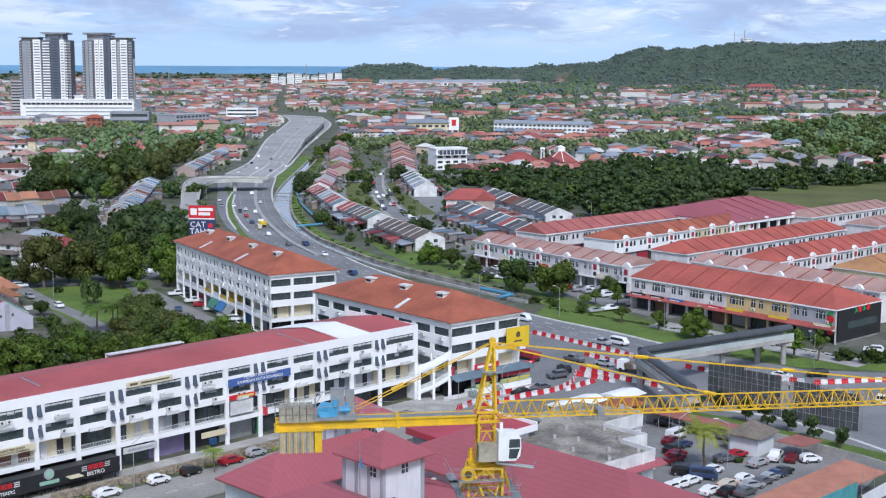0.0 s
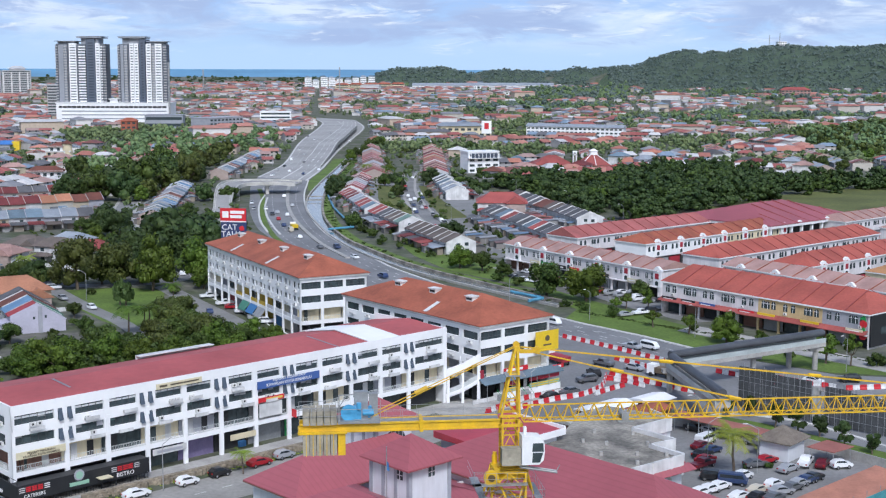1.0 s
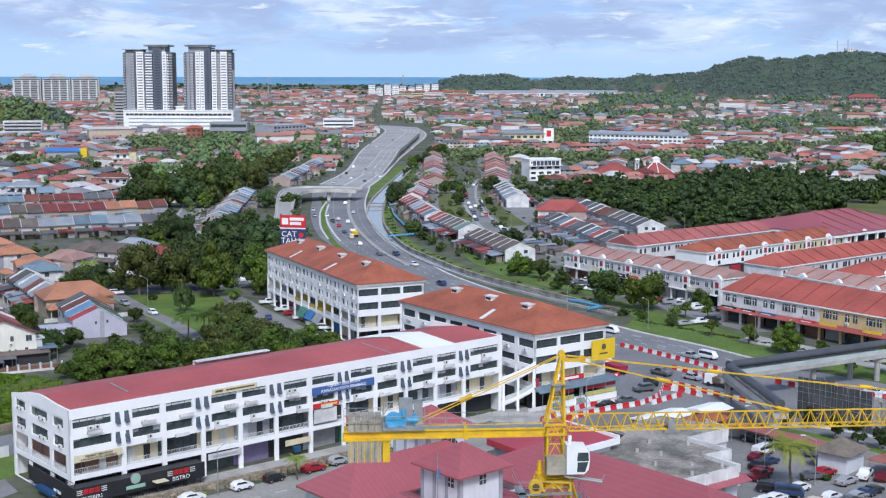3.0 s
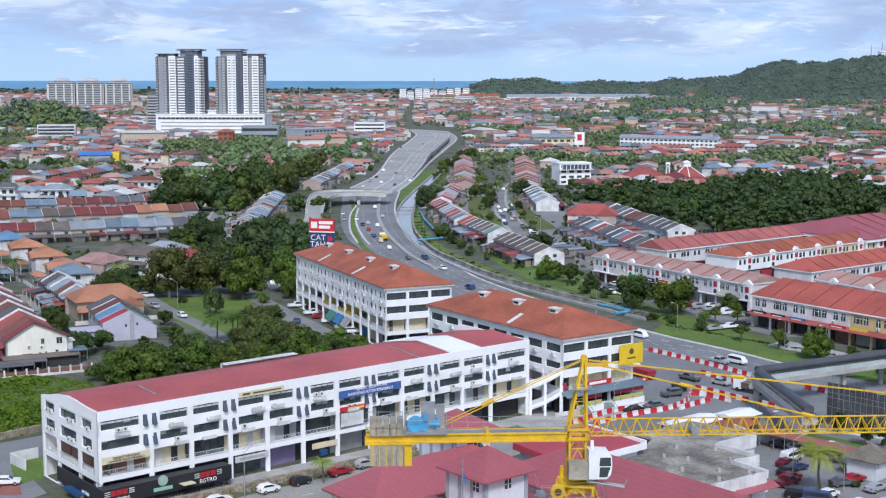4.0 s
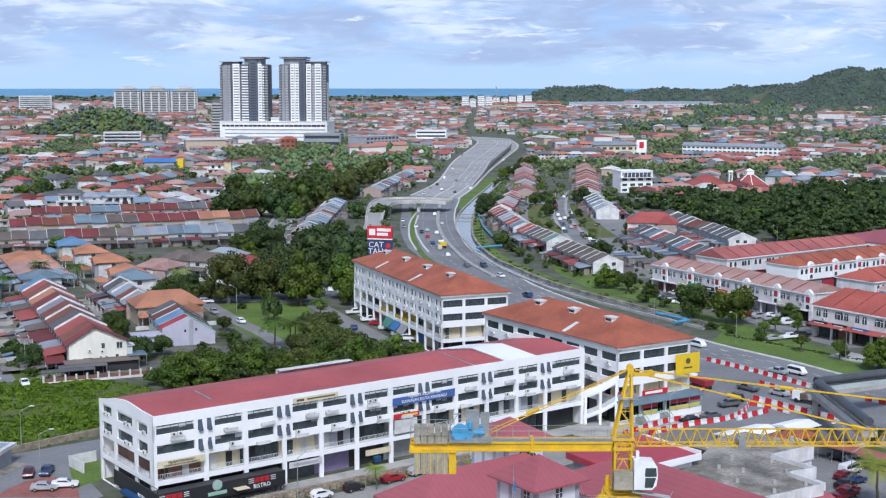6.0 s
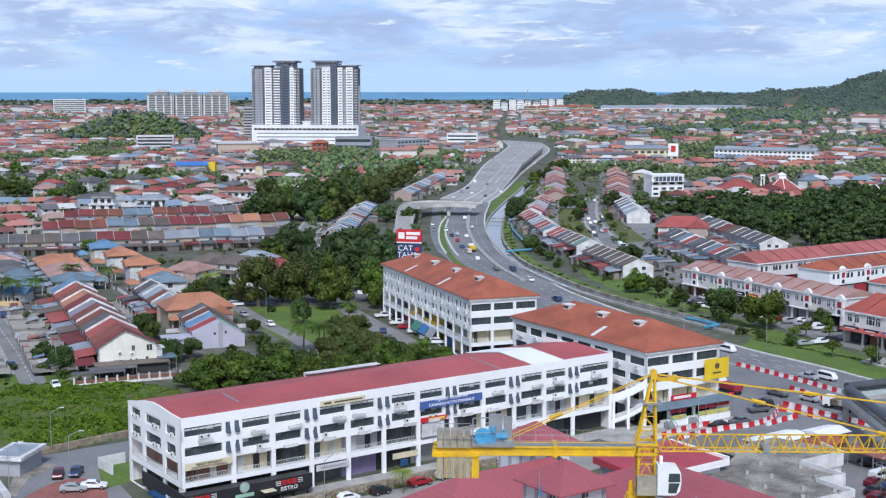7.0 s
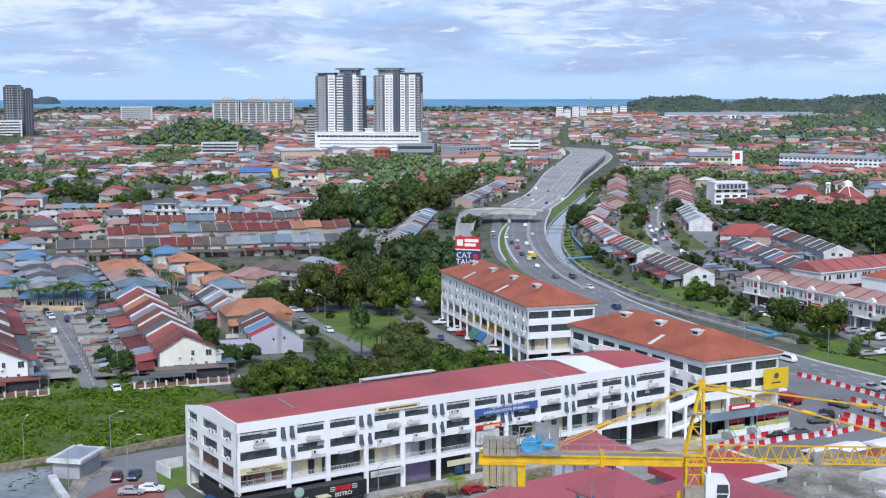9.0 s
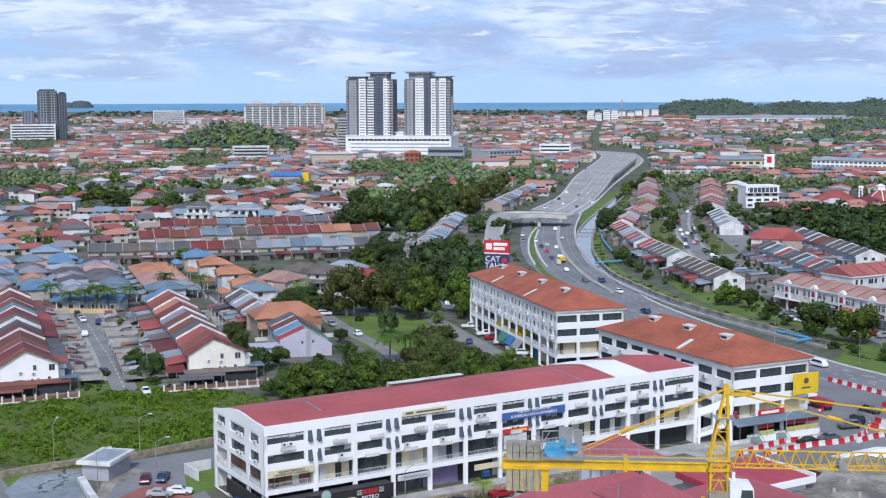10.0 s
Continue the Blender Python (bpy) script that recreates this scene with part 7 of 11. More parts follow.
# tall gable houses that close the near ends of the two rows, with their porches, yards and fences
for x, y, ux, uy, d, e, r, lb in ((-127.8, 280.6, 0.885, 0.465, 11.0, 6.6, 9.7, "white gable-end terrace house with a brown lean-to"), (-89.8, 298.8, 0.903, 0.43, 11.5, 6.6, 10.0, "cream gable-end terrace house behind a low fence")):
    west = x < -100
    g = thing("end_house", along(x, y, ux, uy), lb, "house")
    h = d / 2
    v = [(-h, -3.2, 0), (h + 1.5, -3.2, 0), (h + 1.5, -3.2, e + 0.1), (0, -3.2, r + 0.2), (-h, -3.2, e), (-h, 0.2, 0), (h + 1.5, 0.2, 0), (h + 1.5, 0.2, e + 0.1), (0, 0.2, r + 0.2), (-h, 0.2, e)]
    part("gable_wall", Shape().add(v, [(0, 1, 2, 3, 4), (9, 8, 7, 6, 5), (1, 0, 5, 6), (2, 1, 6, 7), (3, 2, 7, 8), (4, 3, 8, 9), (0, 4, 9, 5)]), WHITE if west else surface("cream_white_paint", (0.76, 0.74, 0.66), 0.7, 0.12, 0.2, 1.5, 0.06, streak=0.2), g)
    for sg, ex, ez in ((-1, -h - 0.9, e - 0.35), (1, h + 2.2, e - 0.2)):
        v = [(0, -3.9, r + 0.2), (ex, -3.9, ez), (ex, 0.3, ez), (0, 0.3, r + 0.2)]
        v += [(a, b, c + 0.2) for a, b, c in v]
        f = [(3, 2, 1, 0), (4, 5, 6, 7), (0, 1, 5, 4), (1, 2, 6, 5), (2, 3, 7, 6), (3, 0, 4, 7)]
        part("roof", Shape().add(v, f if sg > 0 else [q[::-1] for q in f]), RUST_TILE if west else MAROON_TILE, g)
    for wx, wz, sx, sz in ((-4.6, 1.6, 0.35, 1.3), (-1.6, 2.0, 1.5, 1.0), (1.3, 1.8, 0.3, 1.3), (2.6, 1.8, 0.3, 1.3), (1.9, 5.2, 0.5, 1.0), (5.0, 2.4, 0.45, 1.0), (5.6, 5.0, 0.9, 1.2)):
        put_window(g, pose(wx, -3.24, wz) @ Matrix.Diagonal((sx, 1, sz, 1)), True)
    for z, c in ((4.2, 1.6), (4.5, -1.2)):
        ac_unit(g, pose(c, -3.2, z))
    part("corner_bay", Shape().box(h + 1.5, -2.6, 0, h + 2.9, 0.2, e - 1.4).box(h + 1.2, -3.0, e - 1.4, h + 3.4, 0.6, e - 1.15), PALE_SHEET if west else WHITE_OLD, g)
    for x0, x1, y0, y1, z0, z1, mt in ((-h - 1.5, h + 4.0, -6.4, -3.2, 2.5, 2.9, RUST_TILE if west else BROWN_TILE), (-h - 3.0, 2.0, -8.4, -6.0, 2.15, 2.4, RUST_TILE if west else GREY_TILE), (-h - 5.2, -h - 0.8, -3.6, 0.8, 2.5, 3.5, MAROON_TILE), (h + 1.6, h + 6.0, -4.6, 0.4, 3.1, 3.2, TEAL_SHEET), (-h - 7.0, -1.0, -10.4, -8.2, 1.9, 2.1, RUST_TILE if west else GREY_TILE)):
        part("lean_to", Shape().add([(x0, y0, z0), (x1, y0, z0), (x1, y1, z1), (x0, y1, z1), (x0, y0, z0 + 0.13), (x1, y0, z0 + 0.13), (x1, y1, z1 + 0.13), (x0, y1, z1 + 0.13)], [(3, 2, 1, 0), (4, 5, 6, 7), (0, 1, 5, 4), (1, 2, 6, 5), (2, 3, 7, 6), (3, 0, 4, 7)]), mt, g)
        for k in range(3):
            part("post", Shape().box(x0 + 0.2 + (x1 - x0 - 0.5) * k / 2, y0 + 0.1, 0, x0 + 0.32 + (x1 - x0 - 0.5) * k / 2, y0 + 0.22, z0), STEEL, g)
    # near-black block paints the shade under the lean-to roof
    part("porch_wall", Shape().box(-h - 1.2, -5.6, 0, h + 3.6, -3.25, 2.2), DARK, g)
    part("yard", Shape().box(-h - 7.5, -13.0, -0.1, h + 5.5, -3.2, 0.1), YARD, g)
    for k in range(11):
        xx = -h - 7.0 + (d + 12.0) * k / 10
        part("fence_post", Shape().box(xx - 0.2, -13.4, 0, xx + 0.2, -13.0, 1.9), WHITE_OLD, g)
    part("fence_rail", Shape().box(-h - 7.0, -13.3, 0, h + 5, -13.1, 0.55), WHITE_OLD, g)
    part("fence_panel", Shape().box(-h - 7.0, -13.25, 0.55, h + 5, -13.18, 1.4), SHUTTER_BROWN, g)
# rows right of the canal
terrace(32.0, 498.0, 43.5, 453.6, 7, 11.0, 4.6, 7.0, [BROWN_TILE], 3, paint=WHITE_OLD)
terrace(19.8, 555.8, 30.3, 513.8, 7, 11.0, 4.6, 7.0, [RED_TILE, GREY_TILE, BROWN_TILE, GREEN_TILE], 4, paint=WHITE_OLD)
terrace(8.0, 640.0, 18.0, 566.0, 9, 10.0, 4.4, 6.6, [RED_TILE, MAROON_TILE, PALE_SHEET, RED_TILE, TEAL_SHEET], 5, paint=WHITE_OLD)
terrace(16.0, 730.0, 9.0, 650.0, 9, 10.0, 4.4, 6.6, [RED_TILE, MAROON_TILE, PALE_SHEET, PURPLE_SHEET], 6, paint=WHITE_OLD)
terrace(68.0, 557.0, 83.0, 476.0, 12, 11.5, 4.6, 7.0, [GREY_TILE, GREY_TILE, RED_TILE, TEAL_SHEET, GREY_TILE], 7, flip=True, paint=WHITE_OLD)
terrace(87.2, 623.1, 102.5, 522.0, 14, 11.0, 4.6, 7.0, [GREY_TILE, GREY_TILE, BROWN_TILE, RUST_TILE], 8, flip=True, paint=WHITE_OLD)
terrace(59.7, 718.8, 60.3, 640.0, 10, 11.0, 4.8, 7.2, [PALE_SHEET, PALE_SHEET, TEAL_SHEET, GREY_TILE], 9, flip=True, paint=WHITE_OLD)
terrace(76.2, 1000, 60, 760, 20, 13.0, 3.6, 6.0, [RED_TILE, MAROON_TILE, PINK_TILE, RED_TILE, CREAM and ORANGE_ROOF], 10, flip=True)
terrace(30, 1000, 24, 760, 20, 12.0, 3.6, 6.0, [RED_TILE, MAROON_TILE, PALE_SHEET, PINK_TILE, RED_TILE], 11)
# rows across the view on the other side of the trees
terrace(-205.0, 507.0, -98.0, 546.3, 17, 11.5, 5.2, 7.6, [GREY_TILE, BROWN_TILE, GREY_TILE, MAROON_TILE, BROWN_TILE, PALE_SHEET, TEAL_SHEET, PALE_SHEET, GREY_TILE], 12, porches=(GREY_TILE, MAROON_TILE, BROWN_TILE))
terrace(-205.0, 563.0, -105.1, 607.6, 16, 11.5, 5.2, 7.6, [RUST_TILE, ORANGE_ROOF, MAROON_TILE, MAROON_TILE, BROWN_TILE, TEAL_SHEET, RUST_TILE, MAROON_TILE], 13, flip=True)
terrace(-215, 620, -112, 660, 16, 11.0, 4.8, 7.0, [MAROON_TILE, RUST_TILE, TEAL_SHEET, RUST_TILE, MAROON_TILE, GREY_TILE], 14)
terrace(-77.0, 690.0, -74.0, 545.0, 22, 10.0, 4.6, 6.4, [PALE_SHEET, TEAL_SHEET, PALE_SHEET, BLUE_SHEET, PALE_SHEET, RUST_TILE], 15, flip=True)
terrace(-50, 940, -64, 760, 24, 10.0, 4.6, 6.4, [PALE_SHEET, TEAL_SHEET, RUST_TILE, BLUE_SHEET, PALE_SHEET], 16, flip=True)


def hip_gable(x0, y0, x1, y1, z0, z1):
    """A small gable roof whose ridge runs along y."""
    m = (x0 + x1) / 2
    v = [(x0 - 0.5, y0, z0), (x1 + 0.5, y0, z0), (m, y0, z1), (x0 - 0.5, y1, z0), (x1 + 0.5, y1, z0), (m, y1, z1)]
    return Shape().add(v, [(0, 1, 2), (5, 4, 3), (0, 2, 5, 3), (2, 1, 4, 5), (1, 0, 3, 4)])


def hip_house(roof, w=11.0, d=9.5, eave=3.4, ridge=6.2, storeys=1, far=False):
    key = ("h", roof.name, w, d, eave, far)
    if key in _HOUSES:
        return _HOUSES[key]
    ob = thing("house", pose(0, 0, -500), f"pale rendered house with a {ROOF_WORDS[roof.name]} hip roof", "house", "detached houses")
    part("wall", Shape().box(-w / 2, -d / 2, 0, w / 2, d / 2, eave), WHITE_OLD if storeys == 2 else HOUSE_WALLS, ob)
    part("roof", Shape().roof(-w / 2, -d / 2, w / 2, d / 2, eave, ridge, d * 0.42, 0.8), roof, ob)
    part("porch_roof", Shape().roof(-w / 2, -d / 2 - 4.2, w * 0.1, -d / 2 - 0.8, min(eave, 2.9), min(eave, 2.9) + 1.2, 1.2, 0.5), roof, ob)
    for x in () if far else (-w / 2 + 0.4, w * 0.05):
        part("porch_post", Shape().box(x - 0.12, -d / 2 - 4.0, 0, x + 0.12, -d / 2 - 3.8, min(eave, 2.9)), WHITE_OLD, ob)
    for st in range(storeys):
        z = 1.0 + 3.0 * st
        for x in (-w * 0.25, w * 0.28):
            put_window(ob, pose(x, -d / 2 - 0.03, z))
            if not far:
                put_window(ob, pose(x, d / 2 + 0.03, z, 0, 0, 180))
        if not far:
            put_window(ob, pose(w / 2 + 0.03, 0, z, 0, 0, 90))
    if not far:
        z = min(eave, 3.4) if storeys == 1 else eave
        part("cross_roof", hip_gable(w * 0.08, -d / 2 - 1.6, w * 0.5, 0.5, z - 0.3, z + (ridge - eave) * 0.72), roof, ob)
        part("cross_wall", Shape().box(w * 0.1, -d / 2 - 1.3, 0, w * 0.48, -d / 2 + 0.2, z - 0.2), HOUSE_WALLS, ob)
        put_window(ob, pose(w * 0.29, -d / 2 - 1.34, 0.9))
        part("rear_shed", Shape().box(-w * 0.45, d / 2, 0, w * 0.2, d / 2 + 2.6, 2.2).add([(-w * 0.5, d / 2, 2.8), (w * 0.25, d / 2, 2.8), (w * 0.25, d / 2 + 3.1, 2.25), (-w * 0.5, d / 2 + 3.1, 2.25)], [(3, 2, 1, 0)]), PALE_SHEET, ob)
    if not far:
        part("garden_wall", Shape().box(-w / 2 - 2, -d / 2 - 6.5, 0, w / 2 + 2, -d / 2 - 6.35, 1.1), WHITE_OLD, ob)
    _HOUSES[key] = ob
    return ob


def house_at(x, y, turn, roof, **kw):
    return copy_thing(hip_house(roof, **kw), pose(x, y, 0, 0, 0, turn))


BIG = dict(w=12.0, d=10.0, eave=5.6, ridge=8.3, storeys=2)
for x, y, t, r in ((-113.7, 417, -62, ORANGE_ROOF), (-127, 444, -62, ORANGE_ROOF), (-141, 468, -62, ORANGE_ROOF), (-103, 452, -20, BROWN_TILE), (-90, 460, -20, PALE_SHEET), (-106, 430, -20, PINK_TILE), (-92, 446, -20, BROWN_TILE), (-108, 405, -62, TEAL_SHEET), (-154, 490, -62, BLUE_SHEET), (-80, 440, -20, RED_TILE)):
    house_at(x, y, t, r, **BIG)
house_at(73.5, 575, -6, RED_TILE, w=21.0, d=15.0, eave=6.0, ridge=10.2, storeys=2)
house_at(-88, 362, 26, ORANGE_ROOF, w=18.0, d=13.0, eave=5.0, ridge=8.6, storeys=1)
# rows of bungalows behind the palms
rng = random.Random(31)
for row in range(5):
    for k in range(8):
        x = -157 - 14.0 * row - 5.2 * k
        y = 410 + 1.5 * row + 10.6 * k
        house_at(x + rng.uniform(-1.5, 1.5), y + rng.uniform(-1.2, 1.2), -64 + rng.choice((0, 90, 180, 180)) + rng.uniform(-4, 4), rng.choice((TEAL_SHEET, PALE_SHEET, ORANGE_ROOF, GREY_TILE, LILAC_SHEET, PINK_TILE, TEAL_SHEET, BLUE_SHEET, LILAC_SHEET)), **rng.choice((dict(w=8.5, d=9.5, eave=3.4, ridge=5.6), dict(w=10.0, d=7.6, eave=3.2, ridge=5.2), dict(w=8.0, d=8.5, eave=4.6, ridge=6.8))))
for k in range(5):
    house_at(-143 - 5.8 * k + 0, 402 + 11.8 * k + 18, 116, rng.choice((PINK_TILE, TEAL_SHEET, LILAC_SHEET, ORANGE_ROOF)), w=10.5, d=12.0, eave=3.4, ridge=5.8)

LW, LR = 13.2, 6.2  # gable width and ridge line of the lilac house
lil = thing("house", along(-79.6, 324.0, 0.92, 0.39), "lilac gable-end house with red and blue roof sheets", "house")


def lilac_slope(y0, y1, x0, z0, x1, z1, t=0.16):
    v = [(x0, y0, z0), (x1, y0, z1), (x1, y1, z1), (x0, y1, z0)]
    return Shape().add(v + [(a, b, c - t) for a, b, c in v], [(0, 1, 2, 3), (7, 6, 5, 4), (4, 5, 1, 0), (5, 6, 2, 1), (6, 7, 3, 2), (7, 4, 0, 3)])


def lilac_body(y0, y1, dz):
    v = [(a, b, c) for b in (y0, y1) for a, c in ((0, 0), (LW, 0), (LW, 3.0 + dz), (LR, 7.3 + dz), (0, 4.7 + dz))]
    return Shape().add(v, [(0, 1, 2, 3, 4), (9, 8, 7, 6, 5), (1, 6, 7, 2), (2, 7, 8, 3), (3, 8, 9, 4), (4, 9, 5, 0), (0, 5, 6, 1)])


part("wall", lilac_body(0, 4.2, 0), LILAC, lil)
part("roof", lilac_slope(0.25, 4.2, -0.5, 4.66, LR, 7.5), surface("red_roof_sheet", (0.34, 0.045, 0.05), 0.6, 0.2, 0.3, 2.0, 0.1), lil, "dull red roof sheet")
part("gable_coping", lilac_slope(-0.1, 0.22, LR, 7.6, LW + 0.2, 3.05, 0.3), LILAC, lil)
GREEN_SHEET = surface("green_roof_sheet", (0.05, 0.17, 0.12), 0.6, 0.2, 0.3, 2.0, 0.1)
part("roof", lilac_slope(0.25, 4.2, LR, 7.5, LW + 0.3, 2.95), GREEN_SHEET, lil, "dark green roof sheet")
part("pilaster", Shape().box(6.6, -0.25, 0, 7.6, 0, 6.6), GREY_WALL, lil)
put_window(lil, pose(5.6, -0.04, 3.4) @ Matrix.Diagonal((0.35, 1, 0.6, 1)))
put_window(lil, pose(8.4, -0.04, 3.6) @ Matrix.Diagonal((0.35, 1, 0.6, 1)))
part("side_room", Shape().box(-7.0, -1.2, 0, 0, 4.5, 3.0).box(-7.6, -1.7, 3.0, -0.01, 5.0, 3.3), LILAC, lil)
put_window(lil, pose(-3.6, -1.24, 1.0))
for y0, y1, dz, mt, wd in ((4.2, 10.2, 0.3, BLUE_SHEET, "blue sheet"), (10.2, 16.4, 0.5, RUST_TILE, "rust-brown"), (16.4, 22.5, 0.7, GREY_TILE, "grey tiled")):
    unit = thing("terrace_house", along(-79.6, 324.0, 0.92, 0.39), f"white terrace house with a {wd} roof beside the lilac one", "house", "terrace houses")
    part("wall", lilac_body(y0, y1, dz), WHITE_OLD, unit)
    part("roof", lilac_slope(y0 + 1.1 * (y0 > 5), y1, -0.6, 4.62 + dz, LR, 7.5 + dz), mt, unit)
    part("roof", lilac_slope(y0, y1, LR, 7.5 + dz, LW + 0.4, 2.92 + dz), GREEN_SHEET if y0 < 5 else mt, unit)
    put_window(unit, pose(-0.04, (y0 + y1) / 2, 2.6, 0, 0, -90))
terrace(-111.8, 397.2, -95.0, 364.0, 6, 9.0, 5.0, 7.4, [RUST_TILE, GREY_TILE, PALE_SHEET], 18, flip=False)

rng = random.Random(44)
for x0, y0, x1, y1, n in ((58, 552, 71.5, 478, 15), (75.5, 612, 89, 530, 14), (50.6, 500, 60, 466, 6)):
    for k in range(n):
        t = (k + 0.5) / n
        a, b = x0 + (x1 - x0) * t + rng.uniform(-1, 1), y0 + (y1 - y0) * t
        w, g, z = rng.uniform(2.0, 3.4), rng.uniform(2.0, 3.0), rng.uniform(2.3, 3.0)
        c = [(a - w, b - g, z - 0.4), (a + w, b - g + 0.6, z), (a + w, b + g + 0.6, z), (a - w, b + g, z - 0.4)]
        LEANS.add(c + [(p, q, r + 0.12) for p, q, r in c], [(3, 2, 1, 0), (4, 5, 6, 7), (0, 1, 5, 4), (1, 2, 6, 5), (2, 3, 7, 6), (3, 0, 4, 7)])
        LEAN_WALLS.slab([(a - w + 0.3, b - g + 0.4), (a + w - 0.2, b - g + 0.9), (a + w - 0.2, b + g), (a - w + 0.3, b + g - 0.4)], 0, z - 0.5)

LEAN_MAT = many("lean_to_sheets", [(0.24, 0.25, 0.27), (0.25, 0.07, 0.06), (0.31, 0.32, 0.34), (0.16, 0.09, 0.08), (0.40, 0.41, 0.43), (0.12, 0.125, 0.13), (0.31, 0.12, 0.09), (0.14, 0.21, 0.30)], 0.6, True, 0.12, 1.5)
solid("lean_to_roofs", LEANS, LEAN_MAT, "small sheet roofs over the yards of the terraces", "lean-to roofs", "stuff")
solid("lean_to_walls", LEAN_WALLS, many("yard_walls", [(0.27, 0.27, 0.27), (0.20, 0.19, 0.18), (0.14, 0.135, 0.13), (0.23, 0.20, 0.165)], 0.85, True), "yard walls and sheds behind the terraces", "sheds", "stuff")

# ---- the wide town ----
WOODS = [(66, 690), (89, 692), (100, 633), (113, 565), (128, 545), (162, 574), (209, 622), (249, 653), (288, 672), (320, 696), (420, 775), (430, 800), (320, 718), (282, 700), (252, 712), (244, 770), (232, 800), (192, 785), (145, 735), (110, 722)]
FIELD = [(140, 540), (196, 515), (262, 525), (390, 640), (440, 780), (320, 715), (222, 650), (165, 590)]
PALE_WOODS = [(400, 1120), (385, 1000), (382, 890), (372, 820), (440, 875), (640, 1000), (900, 1500), (720, 1560), (560, 1390), (470, 1310)]
KEEP = []


def road_gap(x, y):
    if y < 380 or y > 1700:
        return 99.0 if y < 1700 else abs(x + 20)
    ys = [380, 425, 470, 530, 615, 720, 781, 884, 1117, 1341, 1500, 1640]
    l = interp(y, ys, [-14, -5, -18, -30, -39, -60, -46, -32, -27, -14, -9, -25])
    r = interp(y, ys, [47, 33, 17, 6, 1, 3, 8, 13, 28, 36, 40, 32])
    return l - x if x < l else x - r if x > r else -1.0


# belts of forest below the hill: bearings in degrees and distances
BELTS = [(5.6, 12.2, 1865, 1990), (8.4, 12.8, 2180, 2800), (2.6, 8.4, 2760, 2960), (15.5, 25, 2250, 2330), (13.4, 26, 2470, 2620), (12.4, 17.0, 1560, 1630), (16, 24, 1700, 1800)]


def in_belt(x, y, pad=0.0):
    d, az = math.hypot(x, y), math.degrees(math.atan2(x, y))
    return any(a0 < az < a1 and d0 - pad < d + 30 * math.sin(az * 2.1) < d1 + pad for a0, a1, d0, d1 in BELTS)


def open_land(x, y, pad=8.0):
    if in_belt(x, y, 8):
        return False
    if road_gap(x, y) < pad or inside(x, y, WOODS) or inside(x, y, FIELD) or inside(x, y, PALE_WOODS):
        return False
    for cx, cy, r in KEEP:
        if (x - cx) ** 2 + (y - cy) ** 2 < r * r:
            return False
    return hill_z(x, y) < 4


KEEP += [(-235, 1500, 75), (-140, 1350, 30), (-96, 1270, 30), (-187, 1254, 12), (92, 804, 20), (122, 1203, 34), (200, 1190, 30), (240, 1170, 30), (152, 835, 34), (-210, 1015, 22), (-207, 658, 14), (-189, 684, 14), (-156, 740, 17), (-182, 908, 17), (-249, 1018, 22), (-478, 1640, 98), (-590, 2380, 120), (-900, 2440, 60), (-850, 1830, 70), (25, 2810, 130), (-60, 1490, 26)]
TOWN_ROOFS = [RED_TILE, MAROON_TILE, GREY_TILE, PALE_SHEET, TEAL_SHEET, PALE_SHEET, PINK_TILE, RUST_TILE, GREY_TILE]
LOCAL = [(-215, 520, -60, 672), (-90, 520, -55, 960), (0, 440, 120, 740), (14, 740, 90, 1010), (45, 300, 300, 560), (-260, 380, -85, 520)]


def built(x, y):
    return any(x0 < x < x1 and y0 < y < y1 for x0, y0, x1, y1 in LOCAL)


# strips of small coloured houses behind the woods
terrace(321, 1000, 302, 790, 16, 12.0, 3.6, 5.6, [PALE_SHEET, PINK_TILE, TEAL_SHEET, PINK_TILE, ORANGE_ROOF, PALE_SHEET, RUST_TILE], 30)
terrace(352, 1000, 330, 830, 13, 12.0, 3.6, 5.6, [PALE_SHEET, PINK_TILE, RUST_TILE, PINK_TILE, ORANGE_ROOF], 31, flip=True)

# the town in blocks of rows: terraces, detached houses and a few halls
# roof palette shifted paler and pinker to carry the haze of distance
FAR_ROOF_HAZED = many("haze_paled_roofs", [(0.276, 0.080, 0.069), (0.386, 0.187, 0.146), (0.44, 0.20, 0.155), (0.175, 0.071, 0.065), (0.313, 0.134, 0.086), (0.221, 0.223, 0.241), (0.552, 0.543, 0.542), (0.304, 0.098, 0.086), (0.42, 0.175, 0.12), (0.202, 0.267, 0.344), (0.331, 0.134, 0.103), (0.129, 0.129, 0.138), (0.350, 0.240, 0.215), (0.478, 0.472, 0.473)], 0.75, True, 0.12, 0.5)
FAR_WALL = many("far_walls", [(0.540, 0.528, 0.525), (0.450, 0.422, 0.378), (0.630, 0.616, 0.611), (0.468, 0.387, 0.310), (0.360, 0.352, 0.361)], 0.8, True, 0.1, 0.5)
rng = random.Random(77)
walls, roofs, panes = Shape(), Shape(), Shape()
taken, units = [], 0


